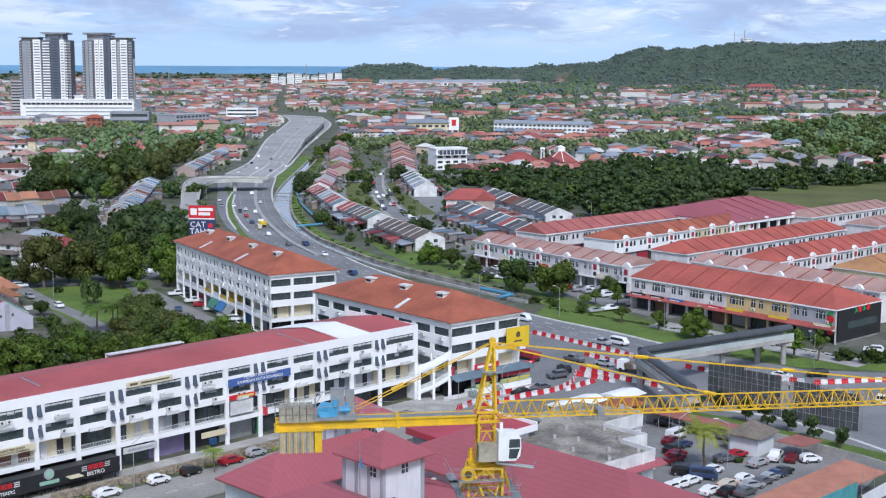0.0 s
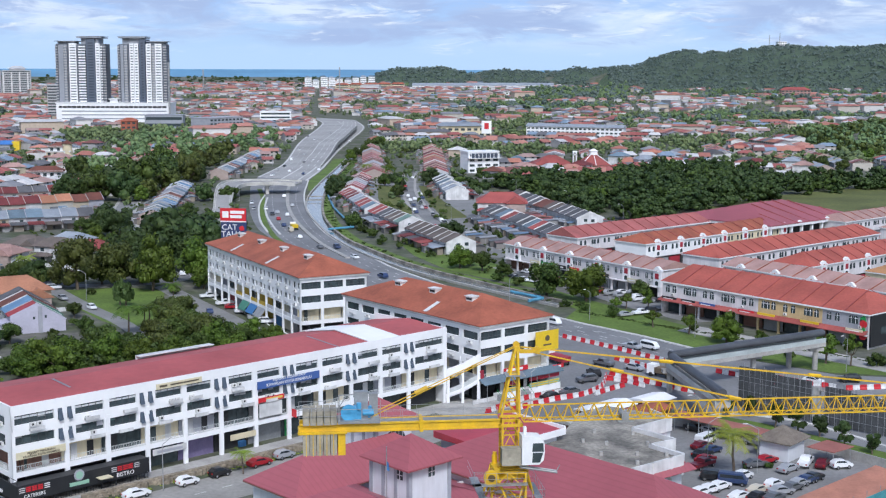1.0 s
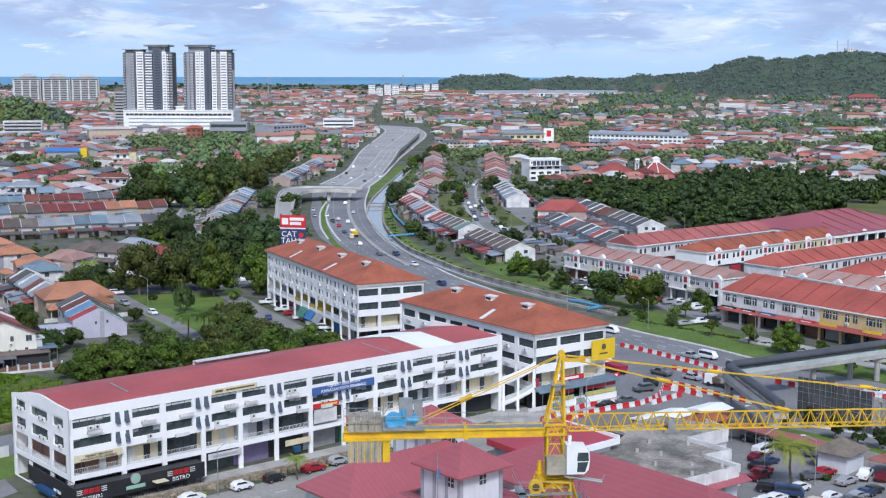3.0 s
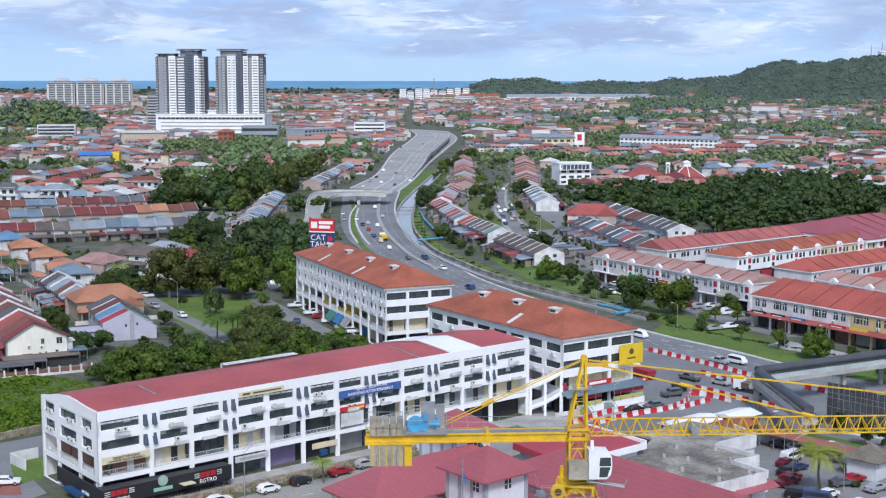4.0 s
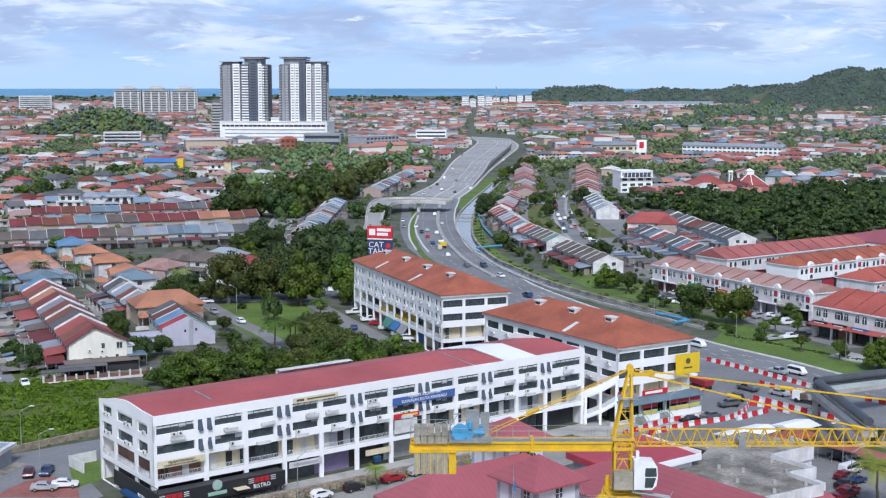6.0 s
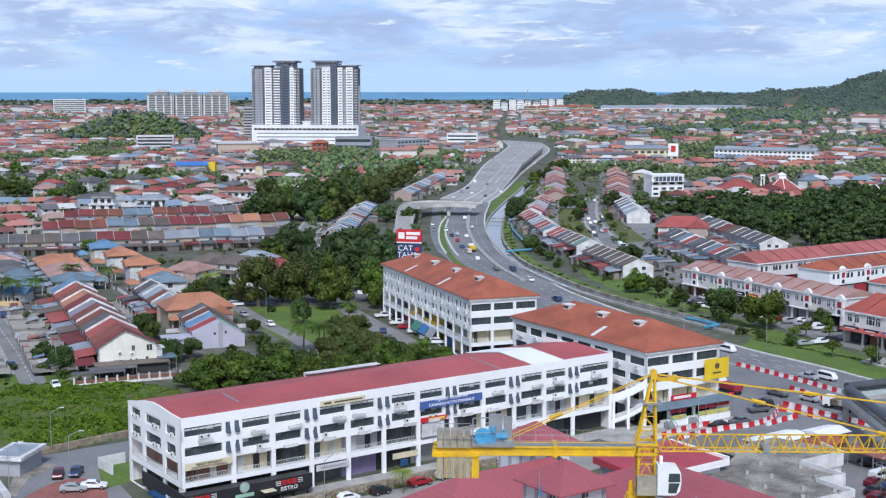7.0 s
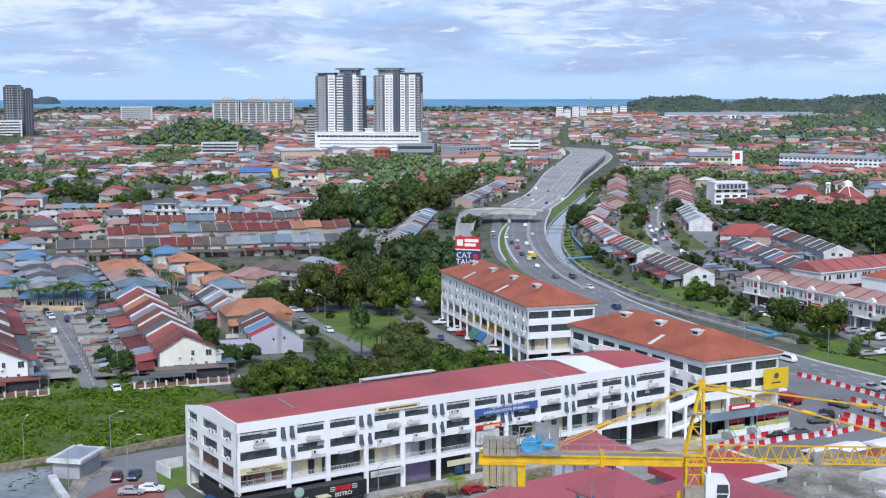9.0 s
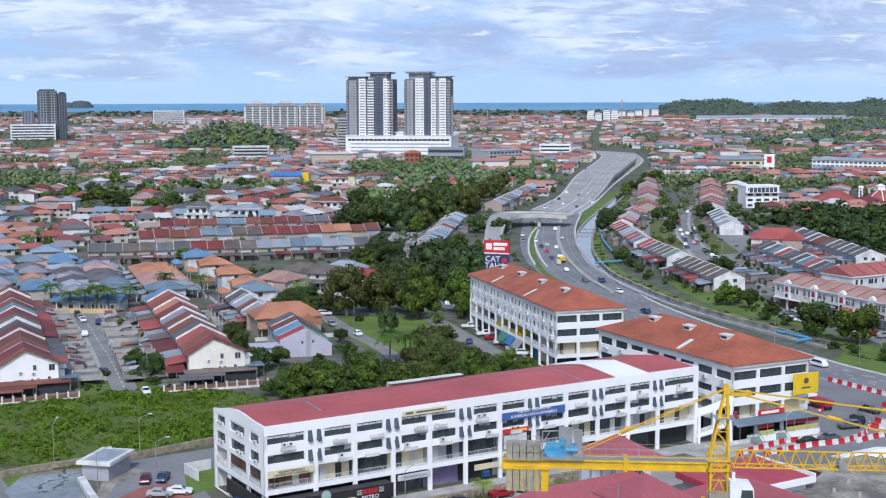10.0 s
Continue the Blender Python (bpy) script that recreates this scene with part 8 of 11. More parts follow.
def far_unit(x, y, c, s, w, dp, e, top, hip, near):
    z = land_z(x, y)

    def at(px, py, pz):
        return (x + px * c - py * s, y + px * s + py * c, z + pz)

    walls.add([at(-w, -dp, -3), at(w, -dp, -3), at(w, dp, -3), at(-w, dp, -3), at(-w, -dp, e), at(w, -dp, e), at(w, dp, e), at(-w, dp, e), at(-w, 0, e if hip else top - 0.1), at(w, 0, e if hip else top - 0.1)], [(0, 1, 5, 4), (1, 2, 6, 9, 5), (2, 3, 7, 6), (3, 0, 4, 8, 7)])
    ox, oy = (0.9 if hip else 0.0), 1.0
    roofs.add([at(-w - ox, -dp - oy, e - 0.15), at(w + ox, -dp - oy, e - 0.15), at(w + ox, dp + oy, e - 0.15), at(-w - ox, dp + oy, e - 0.15), at(-w - ox + hip, 0, top), at(w + ox - hip, 0, top)], [(3, 2, 1, 0), (0, 1, 5, 4), (2, 3, 4, 5), (1, 2, 5), (3, 0, 4)])
    if near:
        for px in (-w * 0.5, w * 0.5):
            for pz in ((1.0, 3.6) if e > 4.5 else (1.0,)):
                for yy in (-dp - 0.05, dp + 0.05):
                    panes.add([at(px - 0.8, yy, pz), at(px + 0.8, yy, pz), at(px + 0.8, yy, pz + 1.2), at(px - 0.8, yy, pz + 1.2)], [(0, 1, 2, 3)])


for bx in range(-15, 16):
    for by in range(4, 27):
        cx, cy = 118 * bx + rng.uniform(-8, 8), 118 * by + rng.uniform(-8, 8)
        d = math.hypot(cx, cy)
        th = radians(rng.choice((-22, -10, 4, 18, 30, 66, 80, 100, 112)))
        c, s = math.cos(th), math.sin(th)
        if abs(math.degrees(math.atan2(cx, cy))) > 33 or d > 3250:
            continue
        for row in range(-2, 3):
            v, u = row * 23.5 + rng.uniform(-1.5, 1.5), -56 + rng.uniform(0, 8)
            while u < 56:
                kind = rng.random()
                n = rng.randint(3, 8)
                w = rng.uniform(3.4, 4.4) * (1.0 if d < 1300 else 1.6)
                e, dp = rng.choice((2.8, 3.0, 4.8, 5.2)), rng.uniform(5.0, 6.5)
                if kind > 0.93 and d > 1150:
                    n, w, dp, e = 1, rng.uniform(10, 20), rng.uniform(7, 10), rng.uniform(6, 11)
                elif kind > 0.55:
                    n, w = rng.randint(2, 4), rng.uniform(4.5, 6.0)
                hip = 3.0 if kind > 0.55 else 0.0
                for _ in range(n):
                    u += w
                    x, y = cx + u * c - v * s, cy + u * s + v * c
                    u += w + (rng.uniform(1.5, 4) if hip else 0.0)
                    if math.hypot(x, y) < 560 or built(x, y) or not open_land(x, y, 9) or abs(u) > 60:
                        continue
                    if noise.noise((x / 120, y / 120, 9.1)) > 0.07 or rng.random() < 0.08:
                        continue
                    far_unit(x, y, c, s, w, dp, e, e + rng.uniform(1.5, 2.3), hip, math.hypot(x, y) < 1500)
                u += rng.uniform(2, 9)
for _ in range(4000):
    if len(taken) >= 60:
        break
    x, y = rng.uniform(-520, 300), rng.uniform(560, 900)
    if math.hypot(x, y) < 560 or abs(math.degrees(math.atan2(x, y))) > 31 or built(x, y) or not open_land(x, y, 12) or any((x - p) ** 2 + (y - q) ** 2 < 20 ** 2 for p, q in taken):
        continue
    taken.append((x, y))
    house_at(x, y, rng.uniform(0, 360), rng.choice(TOWN_ROOFS), far=True, **(BIG if rng.random() < 0.5 else dict(w=12, d=10, eave=4.4, ridge=6.8)))
solid("far_house_walls", walls, FAR_WALL, "pale walls of the houses of the town", "houses", "stuff")
solid("far_house_roofs", roofs, FAR_ROOF_HAZED, "red, grey and white roofs of the houses of the town", "houses", "stuff")
solid("far_house_windows", panes, GLASS, "dark windows of the houses of the town", "houses", "stuff")

# low hall with a blue roof and a yellow wall before the palms
bh = thing("hall", along(-168.5, 388.5, 0.999, 0.04), "low hall with a blue sheet roof and a yellow wall", "building")
part("wall", Shape().box(0, 1, 0, 21, 9, 3.0), WHITE_OLD, bh)
part("roof", Shape().roof(0, 0, 21, 9.5, 3.2, 4.9, 0, 0.8), BLUE_SHEET, bh)
part("yard_wall", Shape().box(-6, -3.2, 0, 24, -3.0, 1.5), YELLOW_WALL, bh)
for k in range(6):
    put_window(bh, pose(2 + 3.4 * k, 0.96, 0.9))
    part("post", Shape().box(1.2 + 3.7 * k, -0.2, 0, 1.4 + 3.7 * k, 0, 3.1), WHITE, bh)

# ---- towers and other landmarks ----
TOWER_DARK = surface("dark_grey_cladding", (0.13, 0.145, 0.175), 0.6, 0.15, 0.05, 0.3, 0.06)
TOWER_MID = surface("mid_grey_cladding", (0.30, 0.32, 0.36), 0.6, 0.15, 0.05, 0.3, 0.06)
SLAB_GREY = surface("pale_concrete_block", (0.46, 0.46, 0.47), 0.75, 0.15, 0.05, 0.3, 0.08)
TOWER_CORE = surface("blue_grey_tower_core", (0.085, 0.105, 0.145), 0.5, 0.15, 0.05, 0.3, 0.06)
estate = thing("twin_tower_estate", pose(-301.5, 1505, 0, 0, 0, -2), "white podium carrying two tall grey and white apartment towers", "apartment towers")
part("podium", Shape().box(0, 0, 0, 124.5, 48, 20.6).box(-0.6, -0.6, 20.6, 125, 48.6, 21.6), WHITE, estate)
for k in range(4):
    part("podium_band", Shape().box(6 if k < 3 else 3, -0.3, 3.4 + 4.1 * k, 121, 0.05, (4.6 if k < 3 else 5.6) + 4.1 * k), DARK if k == 3 else TOWER_MID, estate)
for k in range(22):
    part("podium_pier", Shape().box(6.5 + 5.2 * k, -0.5, 15.6, 7.1 + 5.2 * k, -0.3, 18.2), WHITE, estate)


def apartment_tower(x0, width, strips, core, crown):
    """One tower: a dark shaft, balconied strips up its front and a tall core with a broad roof slab."""
    t = part("tower", Shape().box(x0 + 1.2, 8, 21, x0 + width - 1.2, 36, 86.0), TOWER_DARK, estate)
    a, b = x0 + core[0], x0 + core[1]
    part("tower_core", Shape().box(a, 5.2, 21, b, 38, 91.5), TOWER_CORE, t)
    for f in range(22):
        part("core_window", Shape().box(a + 2.2, 5.05, 23.2 + 3.0 * f, b - 2.2, 5.2, 24.5 + 3.0 * f), GLASS_BLUE, t)
    a, b = x0 + crown[0], x0 + crown[1]
    part("roof_slab", Shape().box(a + 4, 8, 86, b - 4, 36, 92.4).box(a, 4, 92.4, b, 40, 93.4).box(a - 0.8, 3.5, 93.9, b + 0.8, 40.5, 94.4), TOWER_MID, t)
    a, b = (x0 - 0.5, x0 + crown[0] - 1) if crown[0] > width - crown[1] else (x0 + crown[1] + 1, x0 + width + 0.5)
    part("roof_slab", Shape().box(a + 3, 9, 86, b - 3, 34, 88.6).box(a, 5, 88.6, b, 38, 89.3), TOWER_MID, t)
    for a, b, kind in strips:
        tone, high, deep = {"edge": (SLAB_GREY, 1.1, 5.6), "slab": (SLAB_GREY, 1.3, 4.9), "white": (WHITE, 1.95, 3.9), "grey": (WHITE, 1.35, 4.4), "dark": (TOWER_MID, 0, 6.4)}[kind]
        by = part("bay", Shape().box(x0 + a + 0.3, deep + 0.9, 21, x0 + b - 0.3, 8.2, 85.0), TOWER_MID if kind in ("dark", "slab") else TOWER_DARK, t)
        if kind == "white":
            part("bay_wall", Shape().box(x0 + a, deep + 0.3, 21, x0 + a + 0.9, 8.2, 85.4).box(x0 + b - 0.9, deep + 0.3, 21, x0 + b, 8.2, 85.4), WHITE, by)
            part("bay_head", Shape().box(x0 + a, deep, 84.6, x0 + b, 8.2, 86.6), WHITE, by)
        if not high:
            continue
        me = Shape().box(x0 + a, deep, 0, x0 + b, deep + 0.9, high).mesh("balcony", tone)
        for f in range(21):
            part("balcony", me, None, by).matrix_basis = pose(0, 0, 22.3 + 3.0 * f)


apartment_tower(-0.6, 55.5, [(0, 2.8, "edge"), (3.0, 9.3, "dark"), (9.6, 13.0, "slab"), (15.6, 23.6, "white"), (25.6, 33.4, "grey"), (44.4, 49.0, "white"), (49.2, 51.8, "grey"), (52.2, 55.5, "edge")], (34.0, 43.9), (24.4, 51.4))
apartment_tower(67.4, 54.0, [(0, 2.6, "edge"), (3.0, 6.8, "dark"), (7.4, 11.2, "slab"), (13.8, 18.4, "white"), (18.8, 23.4, "white"), (31.8, 37.2, "white"), (37.6, 41.4, "slab"), (41.6, 49.0, "white"), (50.4, 54.0, "edge")], (24.0, 30.6), (1.6, 31.0))
part("pool_pavilion", Shape().box(57, 10, 21, 66, 30, 25).box(55.6, 8, 25, 67, 32, 25.6), WHITE, estate)


def windows_block(name, m, w, d, h, floors, cols, wall, label, cat, roof=None, gap=0.45, band=False, balc=False):
    ob = thing(name, m, label, cat)
    part("wall", Shape().box(0, 0, 0, w, d, h), wall, ob)
    fh = h / floors
    for f in range(floors):
        z0 = f * fh + fh * 0.3
        if band:
            part("window_band", Shape().box(w * 0.03, -0.12, z0, w * 0.97, 0.02, z0 + fh * gap), GLASS, ob)
        else:
            cw = w / cols
            for c in range(cols):
                part("window", Shape().box(c * cw + cw * 0.2, -0.12, z0, c * cw + cw * 0.8, 0.02, z0 + fh * gap), GLASS, ob)
        if balc:
            part("balcony", Shape().box(0, -1.4, f * fh, w, 0, f * fh + 0.9), wall, ob)
    if roof:
        part("roof", Shape().roof(0, 0, w, d, h, h + min(d * 0.25, 5), 0 if roof in (PALE_SHEET,) else d * 0.4, 0.8), roof, ob)
    else:
        part("roof", Shape().box(-0.3, -0.3, h, w + 0.3, d + 0.3, h + 0.7), wall, ob)
    return ob


wb = windows_block("school_block", along(82.3, 797, 0.96, 0.28), 20.5, 13, 12.5, 4, 4, WHITE, "white four-storey block with a blue-grey glazed top floor", "building")
part("top_glazing", Shape().box(1.5, -0.6, 9.2, 19.5, 0.0, 12.0), GLASS_BLUE, wb)
for k in range(8):
    part("glazing_bar", Shape().box(1.5 + 2.5 * k, -0.75, 9.2, 1.8 + 2.5 * k, -0.6, 12.0), WHITE, wb)
part("canopy", Shape().box(-0.5, -2.0, 8.8, 21, 0, 9.2), WHITE_OLD, wb)
ml = windows_block("supermarket", along(99, 1190, 1, 0.03), 46, 26, 9.5, 2, 8, CREAM, "cream supermarket with a red sign panel", "building")
part("roof", Shape().roof(-1, -1, 38, 27, 10.2, 13.2, 4, 0.4), PALE_SHEET, ml)
part("sign_panel", Shape().box(37, -0.6, 3.5, 46, -0.1, 15.0), WHITE, ml)
part("sign_mark", Shape().box(39.5, -0.8, 7.5, 43.5, -0.6, 13), SIGN_RED, ml)
windows_block("school", along(178, 1198, 0.885, -0.466), 90, 11, 9.8, 3, 22, WHITE, "long white three-storey school with rows of windows", "building", PALE_SHEET)
windows_block("office_building", along(-112, 1256, 0.62, 0.78), 46, 24, 14, 4, 9, GREY_WALL, "grey office building with white end walls", "building")
windows_block("workshop", along(-186, 1361, 1, 0), 38, 22, 13, 2, 6, TOWER_MID, "grey workshop with a dark glazed front", "building", band=True)
windows_block("house", along(-193, 1252, 1, 0), 14, 12, 12, 3, 3, ORANGE_TILE, "orange three-storey house among trees", "house", ORANGE_TILE)
windows_block("office_building", along(-77, 1487, 1, 0), 34, 16, 12, 3, 8, WHITE, "white low office building", "building", band=True)
# church with red roofs
ch = thing("church", pose(0, 0, 0), "church with broad red pyramid roofs and a white lantern", "church")
part("wall", Shape().box(128, 826, 0, 152, 846, 2.6), CREAM, ch)
part("roof", Shape().roof(128, 826, 152, 846, 2.6, 8.4, 10.5, 1.2), RED_TILE, ch)
part("wall", Shape().box(158, 824, 0, 174, 840, 2.6), CREAM, ch)
part("pyramid_roof", Shape().add([(156, 822, 2.6), (176, 822, 2.6), (176, 842, 2.6), (156, 842, 2.6), (164, 830, 8.8), (168, 830, 8.8), (168, 834, 8.8), (164, 834, 8.8)], [(0, 1, 5, 4), (1, 2, 6, 5), (2, 3, 7, 6), (3, 0, 4, 7), (3, 2, 1, 0), (4, 5, 6, 7)]), RED_TILE, ch)
for x, y in ((156, 822), (176, 822), (166, 822)):
    part("roof_rib", Shape().beam((x, y, 2.75), (164 + (x - 156) * 0.2, 830, 8.95), 0.28, 4), WHITE, ch)
part("lantern", Shape().box(163.8, 829.8, 8.8, 168.2, 834.2, 11.2).roof(163.8, 829.8, 168.2, 834.2, 11.2, 12.6, 2.2, 0.4), WHITE, ch)
part("bell_wall", Shape().box(152.6, 829, 0, 153.2, 832, 10.4).box(154.4, 829, 0, 155.0, 832, 10.4).box(152.6, 829, 8.6, 155.0, 832, 9.2).roof(152.6, 829, 155.0, 832, 10.4, 11.4, 0, 0.2), WHITE, ch)


def villa(x, y, turn, w, d, storeys, roof, label, arches=0, wing=0.0):
    """A large town house: stacked floors with balcony bands, dark glazing, columns and a hip roof on each step."""
    ob = thing("villa", pose(x, y, 0, 0, 0, turn), label, "house")
    for f in range(storeys):
        k = 1.0 - 0.16 * f
        a, b = -w / 2 * k, w / 2 * k
        part("storey", Shape().box(a, 0.6 * f, 3.2 * f, b, d, 3.2 * f + 3.2), WHITE if f % 2 == 0 else CREAM if wing else WHITE, ob)
        part("balcony", Shape().box(a - 0.4, 0.6 * f - 1.3, 3.2 * f + 3.0, b + 0.4, 0.6 * f, 3.2 * f + 3.2).box(a - 0.4, 0.6 * f - 1.3, 3.2 * f + 3.2, b + 0.4, 0.6 * f - 1.15, 3.2 * f + 3.9), WHITE_OLD, ob)
        n = max(2, int(w * k / 3.4))
        for i in range(n):
            c = a + (b - a) * (i + 0.5) / n
            part("window", Shape().box(c - 0.95, 0.6 * f - 0.06, 3.2 * f + 0.7, c + 0.95, 0.6 * f + 0.04, 3.2 * f + 2.6), GLASS, ob)
            part("column", Shape().box(c - (b - a) / n / 2 - 0.16, 0.6 * f - 1.2, 3.2 * f, c - (b - a) / n / 2 + 0.16, 0.6 * f - 0.9, 3.2 * f + 3.0), WHITE, ob)
    top = 3.2 * storeys
    k = 1.0 - 0.16 * (storeys - 1)
    part("roof", Shape().roof(-w / 2 * k, 0.6 * storeys - 1.4, w / 2 * k, d, top + 0.1, top + 2.9, d * 0.4, 0.9), roof, ob)
    part("porch_roof", Shape().roof(-w / 2, -4.2, -w * 0.05, -1.2, 3.0, 4.3, 1.6, 0.5), roof, ob)
    if wing:
        part("turret", Shape().beam((w * 0.3, 2, 0), (w * 0.3, 2, top + 2.2), wing, 8), CREAM, ob)
        part("turret_roof", Shape().beam((w * 0.3, 2, top + 2.2), (w * 0.3, 2, top + 4.6), wing + 0.9, 8, 0.3), roof, ob)
    for i in range(arches):
        c = -w / 2 + w * (i + 0.5) / arches
        h = w / arches * 0.32
        pts = [(c + h * math.cos(math.pi * q / 8), 3.6 + h * math.sin(math.pi * q / 8)) for q in range(9)]
        # flat near-black sheet paints the shade within the porch arch
        part("arch", Shape().add([(c - h, -1.4, 0.2), (c + h, -1.4, 0.2)] + [(u, -1.4, v) for u, v in pts] + [(c - h, -1.3, 0.2), (c + h, -1.3, 0.2)] + [(u, -1.3, v) for u, v in pts], [tuple(range(11)), tuple(range(21, 10, -1))]), DARK, ob)
    return ob


villa(-207.5, 656, 8, 15, 11, 3, GREY_TILE, "white three-storey villa with balconies and a grey hip roof")
villa(-189.2, 684, 8, 18, 11, 2, PALE_SHEET, "white villa with an arched porch", 4)
villa(-156.5, 738, 6, 22, 12, 2, RUST_TILE, "cream two-storey villa with rust-brown roofs and balconies", 0, 0)
villa(-182.0, 905, 4, 19, 14, 3, RUST_TILE, "cream villa with brown roofs and a round turret", 0, 3.2)
bl = thing("hall", along(-262, 1014, 0.995, 0.1), "low hall with a bright blue roof and a yellow end wall", "building")
part("wall", Shape().box(0, 0, 0, 24, 13, 4.6), GREY_WALL, bl)
part("roof", Shape().roof(0, 0, 24, 13, 4.6, 7.4, 0, 0.9), surface("bright_blue_roof_sheet", (0.07, 0.20, 0.50), 0.5, 0.2, 0.2, 2.0, 0.1), bl)
part("end_block", Shape().box(24.1, 1, 0, 29.5, 12, 6.8), SIGN_YELLOW, bl, "yellow end block")
# far blocks
zc = base_z(2454)
for k in range(3):
    x = -667 + 48.0 * k
    y = 2375 + 14 * k
    cb = windows_block("condominium", pose(x, y, zc - 2, 0, 0, 10), 48.0, 24, 41, 13, 9, SLAB_GREY, "grey condominium slab with rows of balconies and a small hip cap", "apartment block", gap=0.5, band=True)
    part("cap", Shape().box(12, 4, 40.7, 38, 20, 44.5).roof(10, 3, 40, 21, 44.5, 49.5, 9, 1), SLAB_GREY, cb)
    for s in (0, 1, 2, 3):
        part("fin", Shape().box(1 + 13.6 * s, -1.6, 0, 3.4 + 13.6 * s, 0, 39), WHITE_OLD, cb)
windows_block("hotel", pose(-862, 2438, base_z(2590) - 3, 0, 0, 18), 58, 24, 30, 8, 10, WHITE, "white hotel block in the far town", "hotel", balc=True, band=True)
TOWER_FRONT = surface("blue_grey_cladding", (0.17, 0.185, 0.22), 0.6, 0.15, 0.05, 0.3, 0.06)
TOWER_NIGHT = surface("blue_black_cladding", (0.05, 0.06, 0.085), 0.4, 0.15, 0.05, 0.3, 0.06)
dk = windows_block("apartment_tower", pose(-822, 1838, base_z(2010) - 2, 0, 0, 22), 27, 28, 72, 20, 7, TOWER_FRONT, "tall blue-grey apartment tower with a darker glazed side", "apartment block", gap=0.5, band=True)
for k in range(8):
    part("fin", Shape().box(27 * k / 7 - 0.45, -0.7, 0, 27 * k / 7 + 0.45, 0, 72), TOWER_NIGHT if k in (0, 4, 7) else TOWER_MID, dk)
part("dark_side", Shape().box(27.5, 1.0, 0, 40, 26, 69), TOWER_NIGHT, dk)
for k in range(3):
    part("fin", Shape().box(29.5 + 3.6 * k, 0.4, 0, 30.3 + 3.6 * k, 1.0, 68), TOWER_FRONT, dk)
part("low_wing", Shape().box(-22, 4, 0, -6, 26, 44), TOWER_FRONT, dk)
for k in range(4):
    part("fin", Shape().box(-21 + 4.2 * k, 3.4, 0, -20 + 4.2 * k, 4, 44), TOWER_NIGHT, dk)
part("roof_screen", Shape().box(2, 2, 72.7, 24, 26, 75.0).box(30, 4, 69, 38, 22, 71), TOWER_NIGHT, dk)
windows_block("hotel", pose(-850, 1806, base_z(2000) - 2, 0, 0, 22), 62, 20, 24, 6, 14, WHITE, "white block with rows of balconies before the dark tower", "apartment block", balc=True, band=True)
windows_block("apartment_block", pose(-322, 1560, 0, 0, 0, 0), 16, 24, 40, 12, 3, SLAB_GREY, "narrow white apartment block beside the podium", "apartment block", band=True)
windows_block("apartment_block", pose(-394, 1362, 0, 0, 0, 8), 38, 13, 14, 4, 10, LILAC_WHITE, "white four-storey apartment block among trees", "apartment block", balc=True, band=True)
rng = random.Random(12)
for k in range(9):
    az = -1.0 + 0.34 * k
    d = 2800 + rng.uniform(-30, 30)
    x, y = d * math.sin(radians(az)), d * math.cos(radians(az))
    hb = rng.uniform(17, 26)
    sb = windows_block("coast_apartment", pose(x, y, base_z(d) - 2), rng.uniform(12, 15), 14, hb, 6, 4, WHITE, "white coastal apartment block with a pale blue roof", "apartment block", band=True, gap=0.22)
    part("blue_roof", Shape().roof(-0.3, -0.3, 12, 14.3, hb + 0.7, hb + 4, 4, 0.6), PALE_SHEET if k % 2 else TEAL_SHEET, sb)
for k in range(5):
    az = 0.3 + 0.6 * k
    d = 2620 + 20 * k
    windows_block("apartment_block", pose(d * math.sin(radians(az)), d * math.cos(radians(az)), base_z(d) - 2, 0, 0, -8), 26, 12, 13, 4, 7, CREAM, "low cream apartment block towards the coast", "apartment block", ORANGE_TILE, band=True)
windows_block("hall", pose(785, 2260, land_z(785, 2260) - 1, 0, 0, -12), 50, 26, 13, 3, 8, PINK_TILE, "pink institutional hall below the hill", "building", RED_TILE)
for k, (az, el, w) in enumerate(((3.6, -0.9, 60), (4.6, -0.85, 80), (5.8, -0.9, 70), (7.0, -0.95, 60), (8.2, -1.0, 70))):
    d = 2700 + 15 * k
    windows_block("warehouse", pose(d * math.sin(radians(az)), d * math.cos(radians(az)), base_z(d) - 1, 0, 0, -6), w, 26, 9, 1, 8, WHITE, "long pale warehouse before the hill", "warehouse", PALE_SHEET)
# masts
for x, y, z0, h in ((-176, 1490, 0, 66), (1010, 3000, land_z(1010, 3000), 30), (1036, 3005, land_z(1036, 3005), 32), (20, 2400, base_z(2400), 48), (-240, 2600, base_z(2600), 40)):
    mm = thing("radio_mast", pose(x, y, z0), "slender red and white lattice mast", "mast")
    part("mast", mast_section(0, h, 0.9, 0.28, 6.0, 0.4), STEEL, mm)
# white hilltop house
windows_block("house", pose(1040, 3030, land_z(1040, 3030) + 4), 22, 14, 8, 2, 4, WHITE, "white house on the hilltop", "house")
